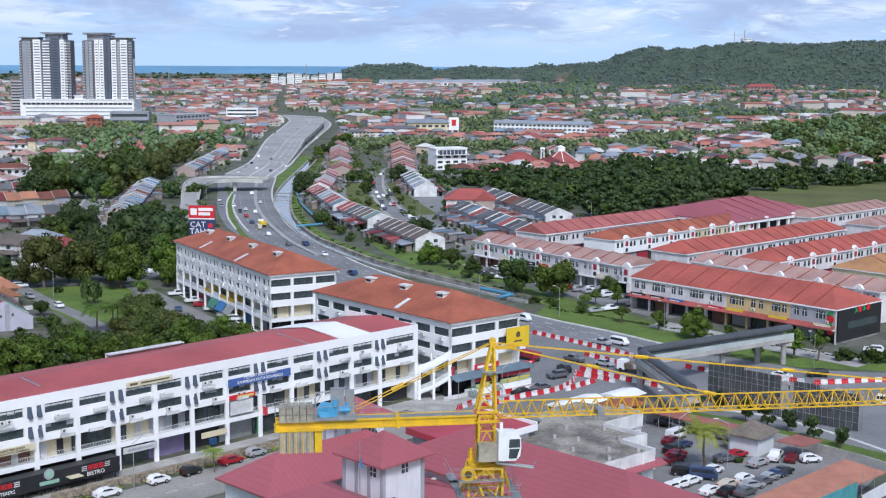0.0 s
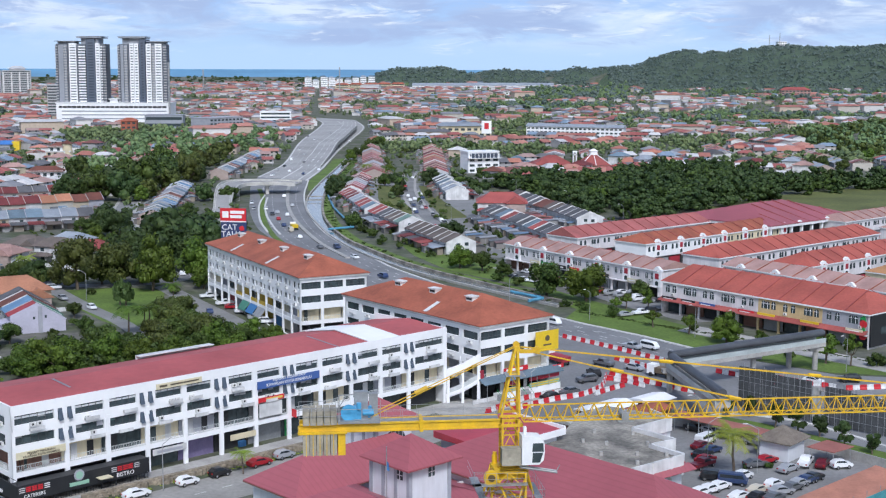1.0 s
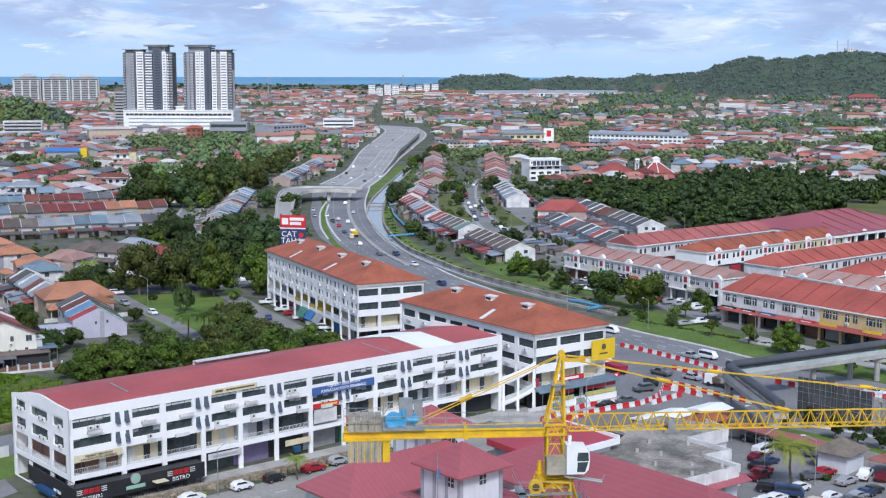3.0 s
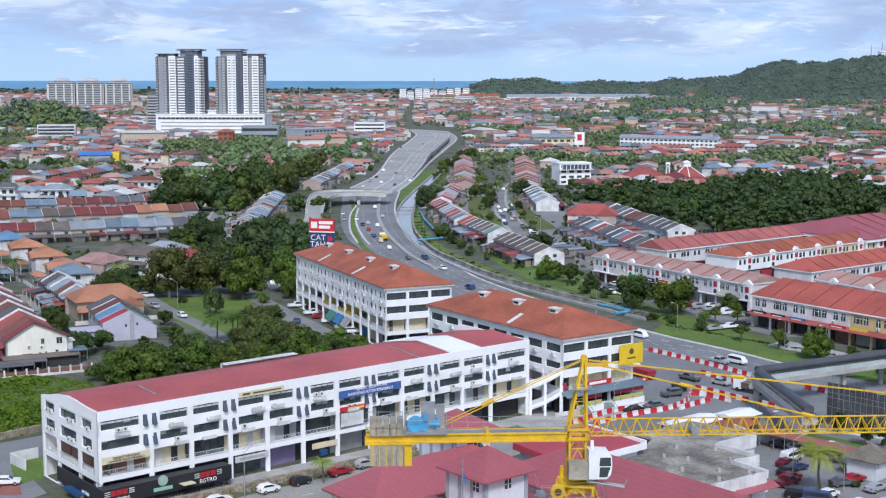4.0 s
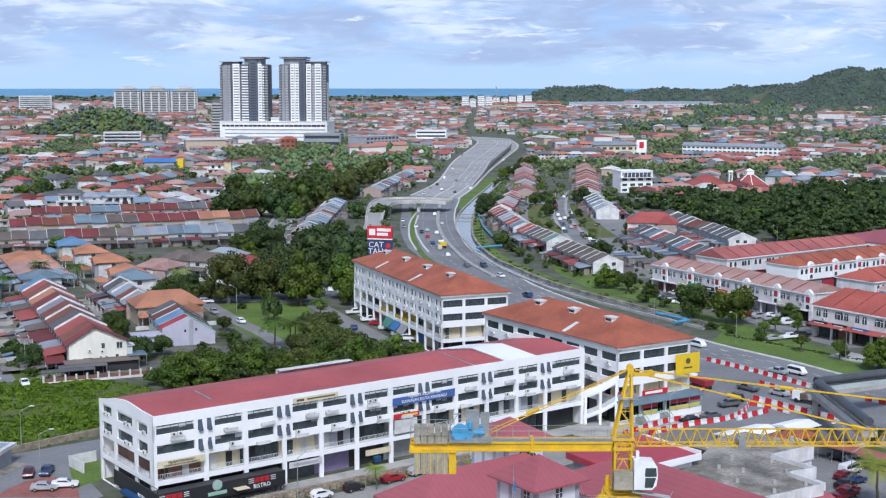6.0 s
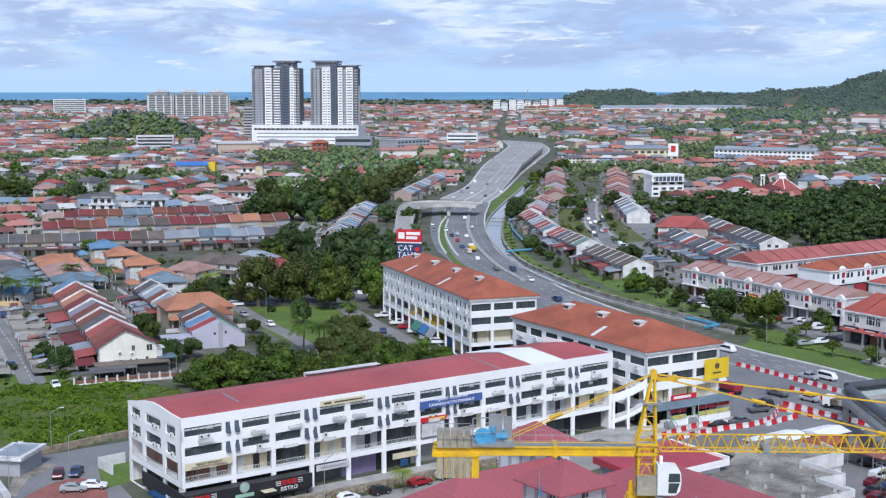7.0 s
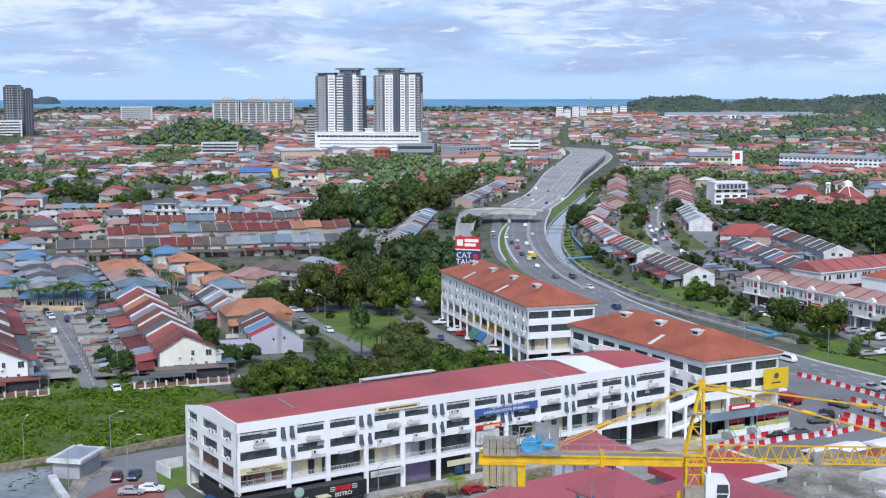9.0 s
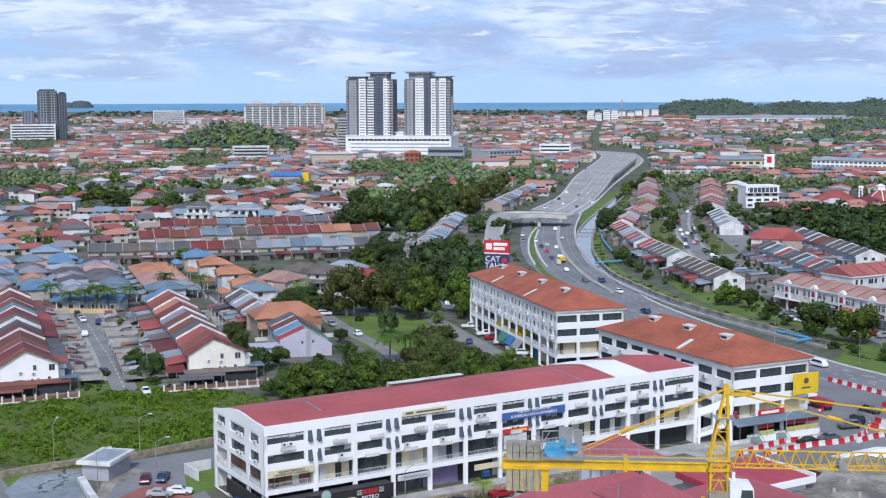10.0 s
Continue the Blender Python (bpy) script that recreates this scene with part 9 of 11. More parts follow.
# islands on the horizon
isl = Shape()
for az, h, w in ((-22.95, 14, 42), (-22.4, 22, 44), (-26.5, 8, 90)):
    x, y = 4600 * math.sin(radians(az)), 4600 * math.cos(radians(az))
    n = 14
    ring = [(x + w * math.cos(2 * math.pi * k / n), y + 60 * math.sin(2 * math.pi * k / n), 30) for k in range(n)]
    mid = [(x + w * 0.6 * math.cos(2 * math.pi * k / n), y + 30 * math.sin(2 * math.pi * k / n), 40 + h * 0.55 + 2 * math.sin(5 * k)) for k in range(n)]
    isl.add(ring + mid + [(x, y, 40 + h * 0.75)], [(k, (k + 1) % n, n + (k + 1) % n, n + k) for k in range(n)] + [(n + k, n + (k + 1) % n, 2 * n) for k in range(n)])
solid("island", isl, surface("far_island", (0.05, 0.08, 0.09), 0.9), "dark wooded islands on the sea horizon", "island", "structure")

# ---- trees and plants ----


def crown_arrays(seed, radius, height, lobes, leaves, leaf, flat=0.75, spread=1.0, core=0.84):
    """Leaves and inner clumps of a crown as arrays of vertices and triangles. Base of the crown at z = 0."""
    r = np.random.RandomState(seed)
    verts, tris = [], []
    n0 = 0
    for k in range(lobes):
        a, q = r.uniform(0, 2 * np.pi), np.sqrt(r.uniform(0, 1)) * spread
        lr = radius * r.uniform(0.26, 0.42)
        cz = height * (0.10 + 0.78 * r.uniform(0, 1) * (1.0 - 0.45 * q))
        c = np.array([np.cos(a) * q * (radius - lr), np.sin(a) * q * (radius - lr), cz])
        sc = np.array([lr, lr, lr * flat])
        if core:
            g, m = (6, 4) if leaves > 8 else (5, 3)
            lump = r.uniform(0, 6.28, 4)
            for i in range(m + 1):
                ph = np.pi * i / m
                for j in range(g):
                    t = 2 * np.pi * j / g + 0.4 * i
                    k2 = core * (1 + 0.13 * np.sin(2 * t + lump[0]) * np.sin(2 * ph + lump[1]) + 0.08 * np.sin(3 * t + lump[2]) + r.uniform(-0.05, 0.05))
                    verts.append(c + sc * k2 * np.array([np.sin(ph) * np.cos(t), np.sin(ph) * np.sin(t), np.cos(ph)]))
            for i in range(m):
                for j in range(g):
                    p, s = n0 + i * g + j, n0 + i * g + (j + 1) % g
                    tris += [(p, p + g, s + g)] * (i < m - 1) + [(p, s + g, s)] * (i > 0)
            n0 += g * (m + 1)
        for _ in range(leaves):
            d = r.normal(size=3)
            d /= np.linalg.norm(d)
            if d[2] < -0.35:
                d[2] *= -0.6
            p = c + sc * d * r.uniform(0.80, 1.04)
            nrm = d + r.normal(size=3) * (0.85 if leaves > 40 else 0.6)
            nrm /= np.linalg.norm(nrm)
            u = np.cross(nrm, [0.3, 0.2, 1.0])
            u /= np.linalg.norm(u)
            v = np.cross(nrm, u)
            s = leaf * r.uniform(0.6, 1.3)
            verts += [p - u * s * 0.5 - v * s * 0.25, p + u * s * 0.35 - v * s * 0.45, p + u * s * 0.55 + v * s * 0.3 + nrm * s * 0.15, p - u * s * 0.3 + v * s * 0.5]
            tris += [(n0, n0 + 1, n0 + 2), (n0, n0 + 2, n0 + 3)]
            n0 += 4
    return np.array(verts), np.array(tris)


def tri_mesh(name, verts, tris, mat):
    me = bpy.data.meshes.new(name)
    me.vertices.add(len(verts))
    me.vertices.foreach_set("co", np.asarray(verts, np.float32).ravel())
    me.loops.add(3 * len(tris))
    me.loops.foreach_set("vertex_index", np.asarray(tris, np.int32).ravel())
    me.polygons.add(len(tris))
    me.polygons.foreach_set("loop_start", np.arange(0, 3 * len(tris), 3, dtype=np.int32))
    me.polygons.foreach_set("use_smooth", np.ones(len(tris), bool))
    me.materials.append(mat)
    me.update(calc_edges=True)
    return me


def scatter(name, kinds, places, mat, label, category):
    """Many small plants in one mesh; places: x, y, z, scale, squash."""
    r = np.random.RandomState(len(places))
    vs, ts, n = [], [], 0
    for x, y, z, s, q in places:
        v, t = kinds[r.randint(len(kinds))]
        a = r.uniform(0, 2 * np.pi)
        c, d = np.cos(a), np.sin(a)
        w = np.column_stack([(v[:, 0] * c - v[:, 1] * d) * s + x, (v[:, 0] * d + v[:, 1] * c) * s + y, v[:, 2] * s * q + z])
        vs.append(w)
        ts.append(t + n)
        n += len(v)
    ob = new(name, tri_mesh(name, np.concatenate(vs), np.concatenate(ts), mat))
    return tagged(ob, label, category, kind="stuff")


def trunk_mesh(seed, h, r0, spread):
    rr = random.Random(seed)
    s = Shape()
    p = Vector((0, 0, -0.3))
    q = Vector((rr.uniform(-0.3, 0.3), rr.uniform(-0.3, 0.3), h * 0.55))
    s.beam(p, q, r0, 8, r0 * 0.75)
    for k in range(6):
        a = 2 * math.pi * k / 6 + rr.uniform(-0.4, 0.4)
        e = q + Vector((math.cos(a) * spread * rr.uniform(0.4, 0.8), math.sin(a) * spread * rr.uniform(0.4, 0.8), h * rr.uniform(0.35, 0.7)))
        m = q.lerp(e, 0.5) + Vector((0, 0, -0.3))
        s.beam(q, m, r0 * 0.5, 6, r0 * 0.33)
        s.beam(m, e, r0 * 0.33, 5, r0 * 0.12)
    return s.mesh("trunk", BARK)


TREES = {}
for key, (R, H, TH, lobes, leaves, leaf, mat, wd) in {
    "round": (5.2, 8.3, 1.2, 17, 72, 0.85, LEAF, "broad tree with a dense rounded green crown"),
    "wide": (7.0, 9.6, 1.3, 21, 76, 0.95, LEAF_DARK, "large dark green spreading tree"),
    "bright": (5.6, 8.8, 1.2, 18, 74, 0.85, LEAF_LIGHT, "broad tree with a bright green crown"),
    "olive": (6.0, 10.8, 1.0, 20, 72, 0.8, LEAF_OLIVE, "tall tree with an olive-green crown"),
    "small": (2.1, 3.6, 1.8, 8, 60, 0.42, LEAF_LIGHT, "young street tree with a round green crown"),
    "bush": (2.6, 2.6, 0.2, 7, 60, 0.5, LEAF, "low rounded green bush on the ground"),
    "column": (1.5, 3.4, 0.5, 10, 50, 0.55, LEAF_DARK, "bushy dark green young palm-like shrub"),
}.items():
    for near in (True, False):
        fine = near and key in ("round", "wide", "bright", "olive")
        TREES[key, near] = []
        for sd in range(3 if key != "bush" else 2):
            n_lobes = int(lobes * (1.5 if R > 4 else 1.0))
            v, t = crown_arrays(11 * sd + len(key), R, H, n_lobes, int(leaves * (1.35 if fine else 1.0 if near else 0.55)), leaf * (0.55 if fine else 0.82 if near else 0.76), 0.9, core=0.66 if near else 0.72)
            TREES[key, near].append((tri_mesh("crown", v, t, mat), trunk_mesh(sd + 5, TH + H * 0.4, 0.05 * R + 0.08, R), TH, wd))


def tree(kind, x, y, scale=1.0, z=0.0, seed=None, tall=1.0):
    rr = random.Random(int(x * 13 + y * 7) if seed is None else seed)
    crown, trunk, th, wd = rr.choice(TREES[kind, y < 430])
    ob = thing("tree" if kind != "bush" else "bush", pose(x, y, z, 0, 0, rr.uniform(0, 360)) @ Matrix.Diagonal((scale * rr.uniform(0.9, 1.1), scale * rr.uniform(0.9, 1.1), scale * tall * rr.uniform(0.95, 1.08), 1)), wd, "tree" if kind != "bush" else "bush", "trees")
    if kind != "bush":
        part("trunk", trunk, None, ob)
    part("crown", crown, None, ob).matrix_basis = pose(0, 0, th)
    return ob


def frond_shape(s, base, ang, length, droop, width):
    pts = []
    for i in range(6):
        t = i / 5
        pts.append(base + Vector((math.cos(ang) * length * t, math.sin(ang) * length * t, length * (0.45 * t - droop * t * t))))
    side = Vector((-math.sin(ang), math.cos(ang), 0))
    for i in range(5):
        a, b = pts[i], pts[i + 1]
        for sg in (-1, 1):
            for j in range(4):
                p = a.lerp(b, j / 4)
                q = a.lerp(b, (j + 0.8) / 4)
                w = width * (1 - 0.6 * abs(i / 5 - 0.35))
                e = p.lerp(q, 0.8) + side * (sg * w) + Vector((0, 0, -0.35 * w)) + (b - a) * 0.5
                s.add([tuple(p), tuple(q), tuple(e)], [(0, 1, 2)])
    return s


def palm_meshes(seed, h, n, length):
    rr = random.Random(seed)
    tr = Shape()
    prev = Vector((0, 0, -0.2))
    for i in range(4):
        nx = Vector((0.12 * (i + 1) ** 1.3 * rr.uniform(0.5, 1.2), 0.08 * i, h * (i + 1) / 4))
        tr.beam(prev, nx, 0.24 - 0.03 * i, 7, 0.21 - 0.03 * i)
        prev = nx
    cr = Shape()
    for k in range(n):
        frond_shape(cr, prev, 2 * math.pi * k / n + rr.uniform(-0.2, 0.2), length * rr.uniform(0.8, 1.1), rr.uniform(0.12, 0.95), length * 0.22)
    return tr.mesh("trunk", BARK), cr.mesh("fronds", LEAF_DRY), cr.mesh("fronds", LEAF_LIGHT)


PALMS = [palm_meshes(s, 6.5, 30, 3.8) for s in range(3)]


def palm(x, y, scale=1.0, dry=True, seed=0):
    t, a, b = PALMS[seed % 3]
    ob = thing("palm_tree", pose(x, y, 0, 0, 0, (x * 37) % 360) @ Matrix.Diagonal((scale, scale, scale, 1)), "palm tree with arching fronds on a bare trunk", "palm tree", "palms")
    part("trunk", t, None, ob)
    part("fronds", a if dry else b, None, ob)


for x, y, k, s in (
    # beside the shops
    (59.3, 368, "round", 1.25), (69.1, 360, "bright", 1.2), (85.7, 313.8, "small", 1.25), (79.1, 323, "small", 1.1), (92, 303, "bright", 0.75), (98, 296, "small", 1.1), (107.5, 280, "small", 1.5), (112, 277, "small", 1.3), (118, 276, "bush", 1.2), (123, 273, "bush", 1.3), (128, 274, "bush", 1.3),
    (86.2, 366, "round", 0.6), (71.7, 338, "bush", 1.0), (74, 344, "small", 1.0), (78, 349, "small", 1.1), (66, 347, "bush", 0.9), (62, 352, "bush", 0.8), (101, 285, "bush", 0.8), (88, 318, "bush", 0.7), (83, 345, "small", 1.2), (46.6, 417, "round", 0.75), (40, 423, "bright", 0.8), (52, 405, "round", 0.6), (44, 428, "round", 0.55), (56, 430, "bush", 1.1), (54, 388, "bush", 1.0), (49, 396, "bush", 1.2),
    # along the canal
    (6.8, 697, "wide", 0.9), (2.0, 655, "wide", 0.95), (1, 672, "round", 1.1), (3, 628, "bush", 1.4), (7.6, 530, "round", 0.75), (11, 515, "bush", 1.4), (14, 500, "round", 0.5), (5, 545, "bush", 1.5), (9, 560, "bush", 1.3), (22, 470, "bush", 1.2), (17, 482, "bush", 1.2), (31, 600, "bush", 1.2), (33, 655, "round", 0.7), (32, 672, "bright", 0.6), (36, 710, "wide", 0.6), (28, 715, "round", 0.8), (34, 735, "wide", 0.6), (46, 560, "bush", 0.9), (48, 580, "bush", 0.9), (47, 620, "bush", 1.0), (47, 650, "round", 0.5), (56, 520, "bush", 1.0), (62, 500, "bush", 1.1), (66, 486, "bush", 1.0), (13, 905, "bright", 0.9), (18, 930, "round", 0.9), (24, 960, "round", 0.9), (30, 1010, "round", 1.1), (36, 1030, "round", 1.1), (40, 1060, "bright", 1.0), (8, 860, "bush", 1.3), (11, 880, "bush", 1.3),
    # clump left of the orange block
    (-89, 399, "wide", 0.75), (-94, 404, "round", 0.8), (-39, 388, "bright", 0.8), (-83, 397, "olive", 0.6), (-88, 392, "olive", 0.5), (-70, 380, "bush", 0.7), (-47, 380, "bush", 0.9),
    (-57, 430, "wide", 1.75), (-47, 448, "wide", 1.65), (-58, 452, "wide", 1.6), (-40, 440, "wide", 1.05), (-66, 436, "wide", 1.5), (-46, 425, "wide", 1.3), (-50, 470, "wide", 1.4), (-60, 475, "wide", 1.4), (-38, 428, "bright", 1.0), (-72, 446, "bright", 1.1), (-68, 420, "wide", 1.1), (-34, 412, "round", 0.9),
    (-85, 511, "wide", 1.3), (-94, 506, "round", 0.9), (-100, 500, "bush", 1.3), (-88, 494, "bright", 0.7), (-61.5, 640, "wide", 0.85),
    # behind the terraces, along the lane
    (-126, 648, "wide", 1.29), (-112, 642, "round", 1.78), (-100, 641, "wide", 1.50), (-96, 674, "round", 2.42), (-108, 672, "wide", 1.63), (-89, 703, "round", 1.78), (-84, 690, "olive", 1.20), (-118, 660, "olive", 1.29), (-104, 690, "round", 1.89), (-140, 740, "round", 1.68), (-128, 700, "round", 1.38), (-84, 772, "olive", 1.38), (-80, 833, "olive", 1.29), (-76, 905, "olive", 1.29), (-78, 740, "olive", 1.29), (-82, 800, "olive", 1.29), (-77, 865, "olive", 1.25), (-92, 740, "wide", 1.38), (-98, 790, "round", 1.58), (-92, 840, "round", 1.29), (-112, 730, "round", 1.68), (-120, 790, "round", 1.38), (-106, 850, "round", 1.68), (-90, 900, "round", 1.29), (-74, 940, "olive", 1.20), (-92, 640, "bright", 0.86), (-90, 655, "olive", 0.95),
    # behind the office block
    (-52, 281, "bush", 1.6), (-47, 280, "bush", 1.5), (-62, 280, "bush", 1.6), (-55, 289, "bush", 1.7), (-70, 282, "bush", 1.5), (-67, 279, "bush", 1.4), (-60, 297, "bush", 1.6), (-66, 297, "bush", 1.4), (-41, 291, "bush", 1.6), (-50, 296, "bush", 1.6), (-36, 283, "bush", 1.5), (-45, 302, "bush", 1.5), (-55, 309, "bush", 1.4), (-30, 287, "bush", 1.4),
    (-66, 283, "bright", 0.85), (-60, 287, "bright", 0.85), (-53.5, 296, "round", 0.95), (-65, 275, "bright", 0.85), (-58, 277, "bright", 0.85), (-50, 286, "bright", 0.85), (-46, 291, "round", 0.75), (-43, 285, "bright", 0.75), (-40, 298, "olive", 0.7), (-36, 289, "bright", 0.75), (-71, 288, "bush", 1.1), (-63, 293, "round", 0.75), (-56, 303, "round", 0.75), (-49, 303, "round", 0.55),
    (-44, 338, "olive", 0.72), (-40, 347, "olive", 0.6), (-47.5, 346, "round", 0.5), (-40.5, 321, "olive", 0.8), (-44.5, 315, "olive", 0.6), (-34, 311, "olive", 0.85), (-38, 306, "round", 0.8), (-30.5, 305, "olive", 0.8), (-35, 317, "round", 0.8), (-27, 309, "round", 0.72), (-21, 311, "bright", 0.65), (-16, 307, "bright", 0.6), (-28, 299, "bright", 0.8), (-22, 302, "round", 0.7), (-14, 300, "bright", 0.6), (-32, 293, "round", 0.75), (-8, 301, "bush", 1.2), (-24, 294, "bright", 0.7), (-18, 294, "round", 0.6), (-43, 332, "olive", 0.6), (-38, 328, "round", 0.6),
    (-95, 336, "wide", 0.62), (-93, 331, "round", 0.75), (-97, 341, "round", 0.7), (-99, 349, "round", 0.6), (-95.5, 404, "round", 0.8), (-99, 399, "round", 0.6), (-62, 326.5, "round", 0.45), (-68.5, 346, "round", 0.5), (-66, 335, "bush", 0.8), (-64, 331, "bush", 0.7), (-60, 318, "bush", 1.0), (-69, 322, "bush", 0.7), (-107, 296, "bush", 1.0), (-111, 305, "round", 0.62), (-106, 303, "round", 0.6), (-112, 312, "bush", 0.9), (-116, 298, "bush", 0.6), (-96, 299, "bush", 0.9),
    (-104, 297, "wide", 0.6), (-101, 290, "bush", 0.8), (-80.5, 308.5, "wide", 0.52), (-77.5, 313.5, "round", 0.6), (-83.5, 313, "round", 0.6), 
    # saplings beside the road
    (76.1, 236.9, "column", 1.0), (78.6, 229.5, "column", 1.05), (81.9, 226.2, "column", 1.1), (84.6, 222.9, "column", 1.05), (86.9, 217, "column", 1.1), (89.7, 211.9, "column", 0.95), (72.5, 238.1, "column", 0.8),
    (65.5, 205.5, "bush", 0.35), (69.5, 205.5, "bush", 0.45),
):
    tree(k, x, y, s, tall=1.35 if k == "column" else 1.0)
# tall separate crowns round the lawn
for x, y, k, s, h in ((-75.5, 389, "olive", 1.34, 1.2), (-64.5, 394, "olive", 1.2, 1.27), (-53.5, 386, "bright", 1.34, 1.24), (-41, 398, "bright", 1.08, 1.4), (-70, 398, "round", 0.95, 1.1), (-59, 399, "round", 0.85, 1.1)):
    tree(k, x, y, s, tall=h)
# slim dark columns of creeper beside the lawn
for x, y, h in ((-58.8, 360.2, 2.4), (-57.4, 361.0, 1.9)):
    tree("column", x, y, 1.5, tall=h)
for x, y, s, dry in ((62.3, 201.3, 1.12, True), (-51.1, 322.2, 1.05, False), (-48.0, 325.4, 0.95, False), (-46.8, 327, 0.9, False), (-49.5, 400, 1.0, False), (-170.5, 392.9, 1.15, False), (-162.1, 387.3, 0.95, False), (-157.7, 387.8, 1.05, False), (-154.2, 388.1, 1.2, False), (-150.2, 388.6, 1.1, False), (-147.3, 397.7, 1.0, False), (-146.5, 429, 1.0, False), (-132, 425, 1.0, False), (-95, 410, 1.0, True), (-16.5, 208.8, 0.55, True), (36, 690, 1.0, False), (38, 715, 1.1, False), (20, 780, 1.0, True), (31, 742, 1.1, False), (122, 600, 1.3, False), (-45, 365, 0.8, False)):
    palm(x, y, s, dry, int(abs(x)))
# scattered trees among the near houses
rng = random.Random(5)
count = 0
for _ in range(6000):
    if count >= 120:
        break
    x, y = rng.uniform(-420, 420), rng.uniform(430, 1000)
    if abs(math.degrees(math.atan2(x, y))) > 30 or not open_land(x, y, 3) or (45 < x < 300 and y < 560):
        continue
    if any((x - p) ** 2 + (y - q) ** 2 < 49 for p, q in taken):
        continue
    dense = noise.noise((x / 120, y / 120, 9.1))
    if built(x, y) and rng.random() < 0.5:
        continue
    if rng.random() < (0.95 if dense > 0.2 else 0.35):
        big = dense > 0.2
        tree(rng.choice(("round", "wide", "bright", "round")) if big else rng.choice(("round", "bush", "bright", "bush")), x, y, rng.uniform(0.8, 1.15) if big else rng.uniform(0.4, 0.75))
        count += 1

# woods, far trees, hill forest, scrub
MID = [crown_arrays(200 + k, 4.6, 7.5, 5, 14, 0.9, core=0.84) for k in range(6)]
WOOD = [crown_arrays(220 + k, 5.0, 8.0, 8, 22, 0.85, core=0.74) for k in range(6)]
FARH = [crown_arrays(380 + k, 4.0, 6.0, 2, 2, 1.5, core=1.0) for k in range(8)]
FARC = [crown_arrays(300 + k, 4.6, 6.5, 4, 3, 1.8, core=0.95) for k in range(6)]
FART = [crown_arrays(350 + k, 4.4, 6.5, 3, 2, 1.8, core=1.0) for k in range(8)]
PALEC = [crown_arrays(250 + k, 4.6, 7.0, 6, 6, 1.4, core=0.92) for k in range(6)]
CLUMP = [crown_arrays(400 + k, 1.4, 1.4, 3, 13, 0.62, core=0) for k in range(5)]
TUFT = [crown_arrays(440 + k, 1.7, 1.0, 3, 16, 0.33, 0.6, core=0) for k in range(6)]
pl = []
while len(pl) < 560:
    x, y = rng.uniform(60, 450), rng.uniform(540, 860)
    if inside(x, y, WOODS):
        pl.append((x, y, rng.uniform(-0.5, 2.0), rng.uniform(0.75, 1.5), rng.uniform(0.85, 1.2)))
scatter("woods", WOOD, pl[:110], LEAF, "lighter crowns among the dark woods", "woods")
scatter("woods", WOOD, pl[110:], LEAF_DARK, "belt of dense dark green woods", "woods")
# taller light trees rising from the woods, every second one in the haze-lightened green
pl = []
while len(pl) < 900:
    x, y = rng.uniform(270, 720), rng.uniform(760, 1500)
    if inside(x, y, PALE_WOODS) and math.degrees(math.atan2(x, y)) < 33:
        pl.append((x, y, 0, rng.uniform(0.9, 1.6), rng.uniform(0.9, 1.3)))
scatter("woods", PALEC, pl[::2], LEAF_OLIVE, "olive-green trees beyond the woods", "woods")
scatter("woods", PALEC, pl[1::2], LEAF_TOWN_HAZED, "haze-lightened green trees beyond the woods", "woods")
pl, pl2 = [], []
while len(pl) + len(pl2) < 10500:
    d = rng.uniform(900, 2900) if rng.random() < 0.6 else rng.uniform(900, 1700)
    az = radians(rng.uniform(-31, 31))
    x, y = d * math.sin(az), d * math.cos(az)
    if not open_land(x, y, 4):
        continue
    n1 = noise.noise((x / 120, y / 120, 9.1))
    n2 = noise.noise((x / 300, y / 300, 2.2))
    if n1 < 0.05 and rng.random() > (0.42 if n2 > 0 else 0.28):
        continue
    (pl if rng.random() < 0.6 else pl2).append((x, y, land_z(x, y) - 0.5, rng.uniform(0.9, 1.7) if n1 > 0.15 else rng.uniform(0.5, 1.1), rng.uniform(0.8, 1.2)))
scatter("far_trees", FARH, pl, LEAF_TOWN_HAZED, "green trees scattered through the far town", "trees")
scatter("far_trees", FARH, pl2, LEAF_OLIVE_HAZED, "olive-green trees scattered through the far town", "trees")
pl = []
for _ in range(60000):
    if len(pl) >= 8800:
        break
    d = rng.uniform(2540, 3330)
    az = rng.uniform(1.5, 36)
    x, y = d * math.sin(radians(az)), d * math.cos(radians(az))
    h = hill_z(x, y)
    if h > 2.5 and noise.noise((x / 70, y / 70, 6)) > -0.62:
        pl.append((x, y, land_z(x, y) - 1.5, rng.uniform(1.1, 2.2), rng.uniform(0.7, 1.1)))
scatter("hill_forest", FARH, pl, LEAF_HILL_HAZED, "dense forest covering the hill", "forest")
# far shore greenery
pl = []
for _ in range(800):
    d, az = rng.uniform(2900, 4300), radians(rng.uniform(-31, 6))
    x, y = d * math.sin(az), d * math.cos(az)
    if hill_z(x, y) < 1:
        pl.append((x, y, land_z(x, y) - 1, rng.uniform(1.2, 2.4), 0.7))
scatter("far_trees", FARC, pl, LEAF_DARK, "low dark trees towards the shore", "trees")
mound, wooded = Shape(), []
for r in range(7):
    for k in range(20):
        a, q = 2 * math.pi * k / 20, r / 6
        mound.v.append((-478 + 92 * q * math.cos(a), 1640 + 84 * q * math.sin(a), 28 * (1 - q ** 1.7) * (1 + 0.12 * math.sin(3 * a)) - 0.4))
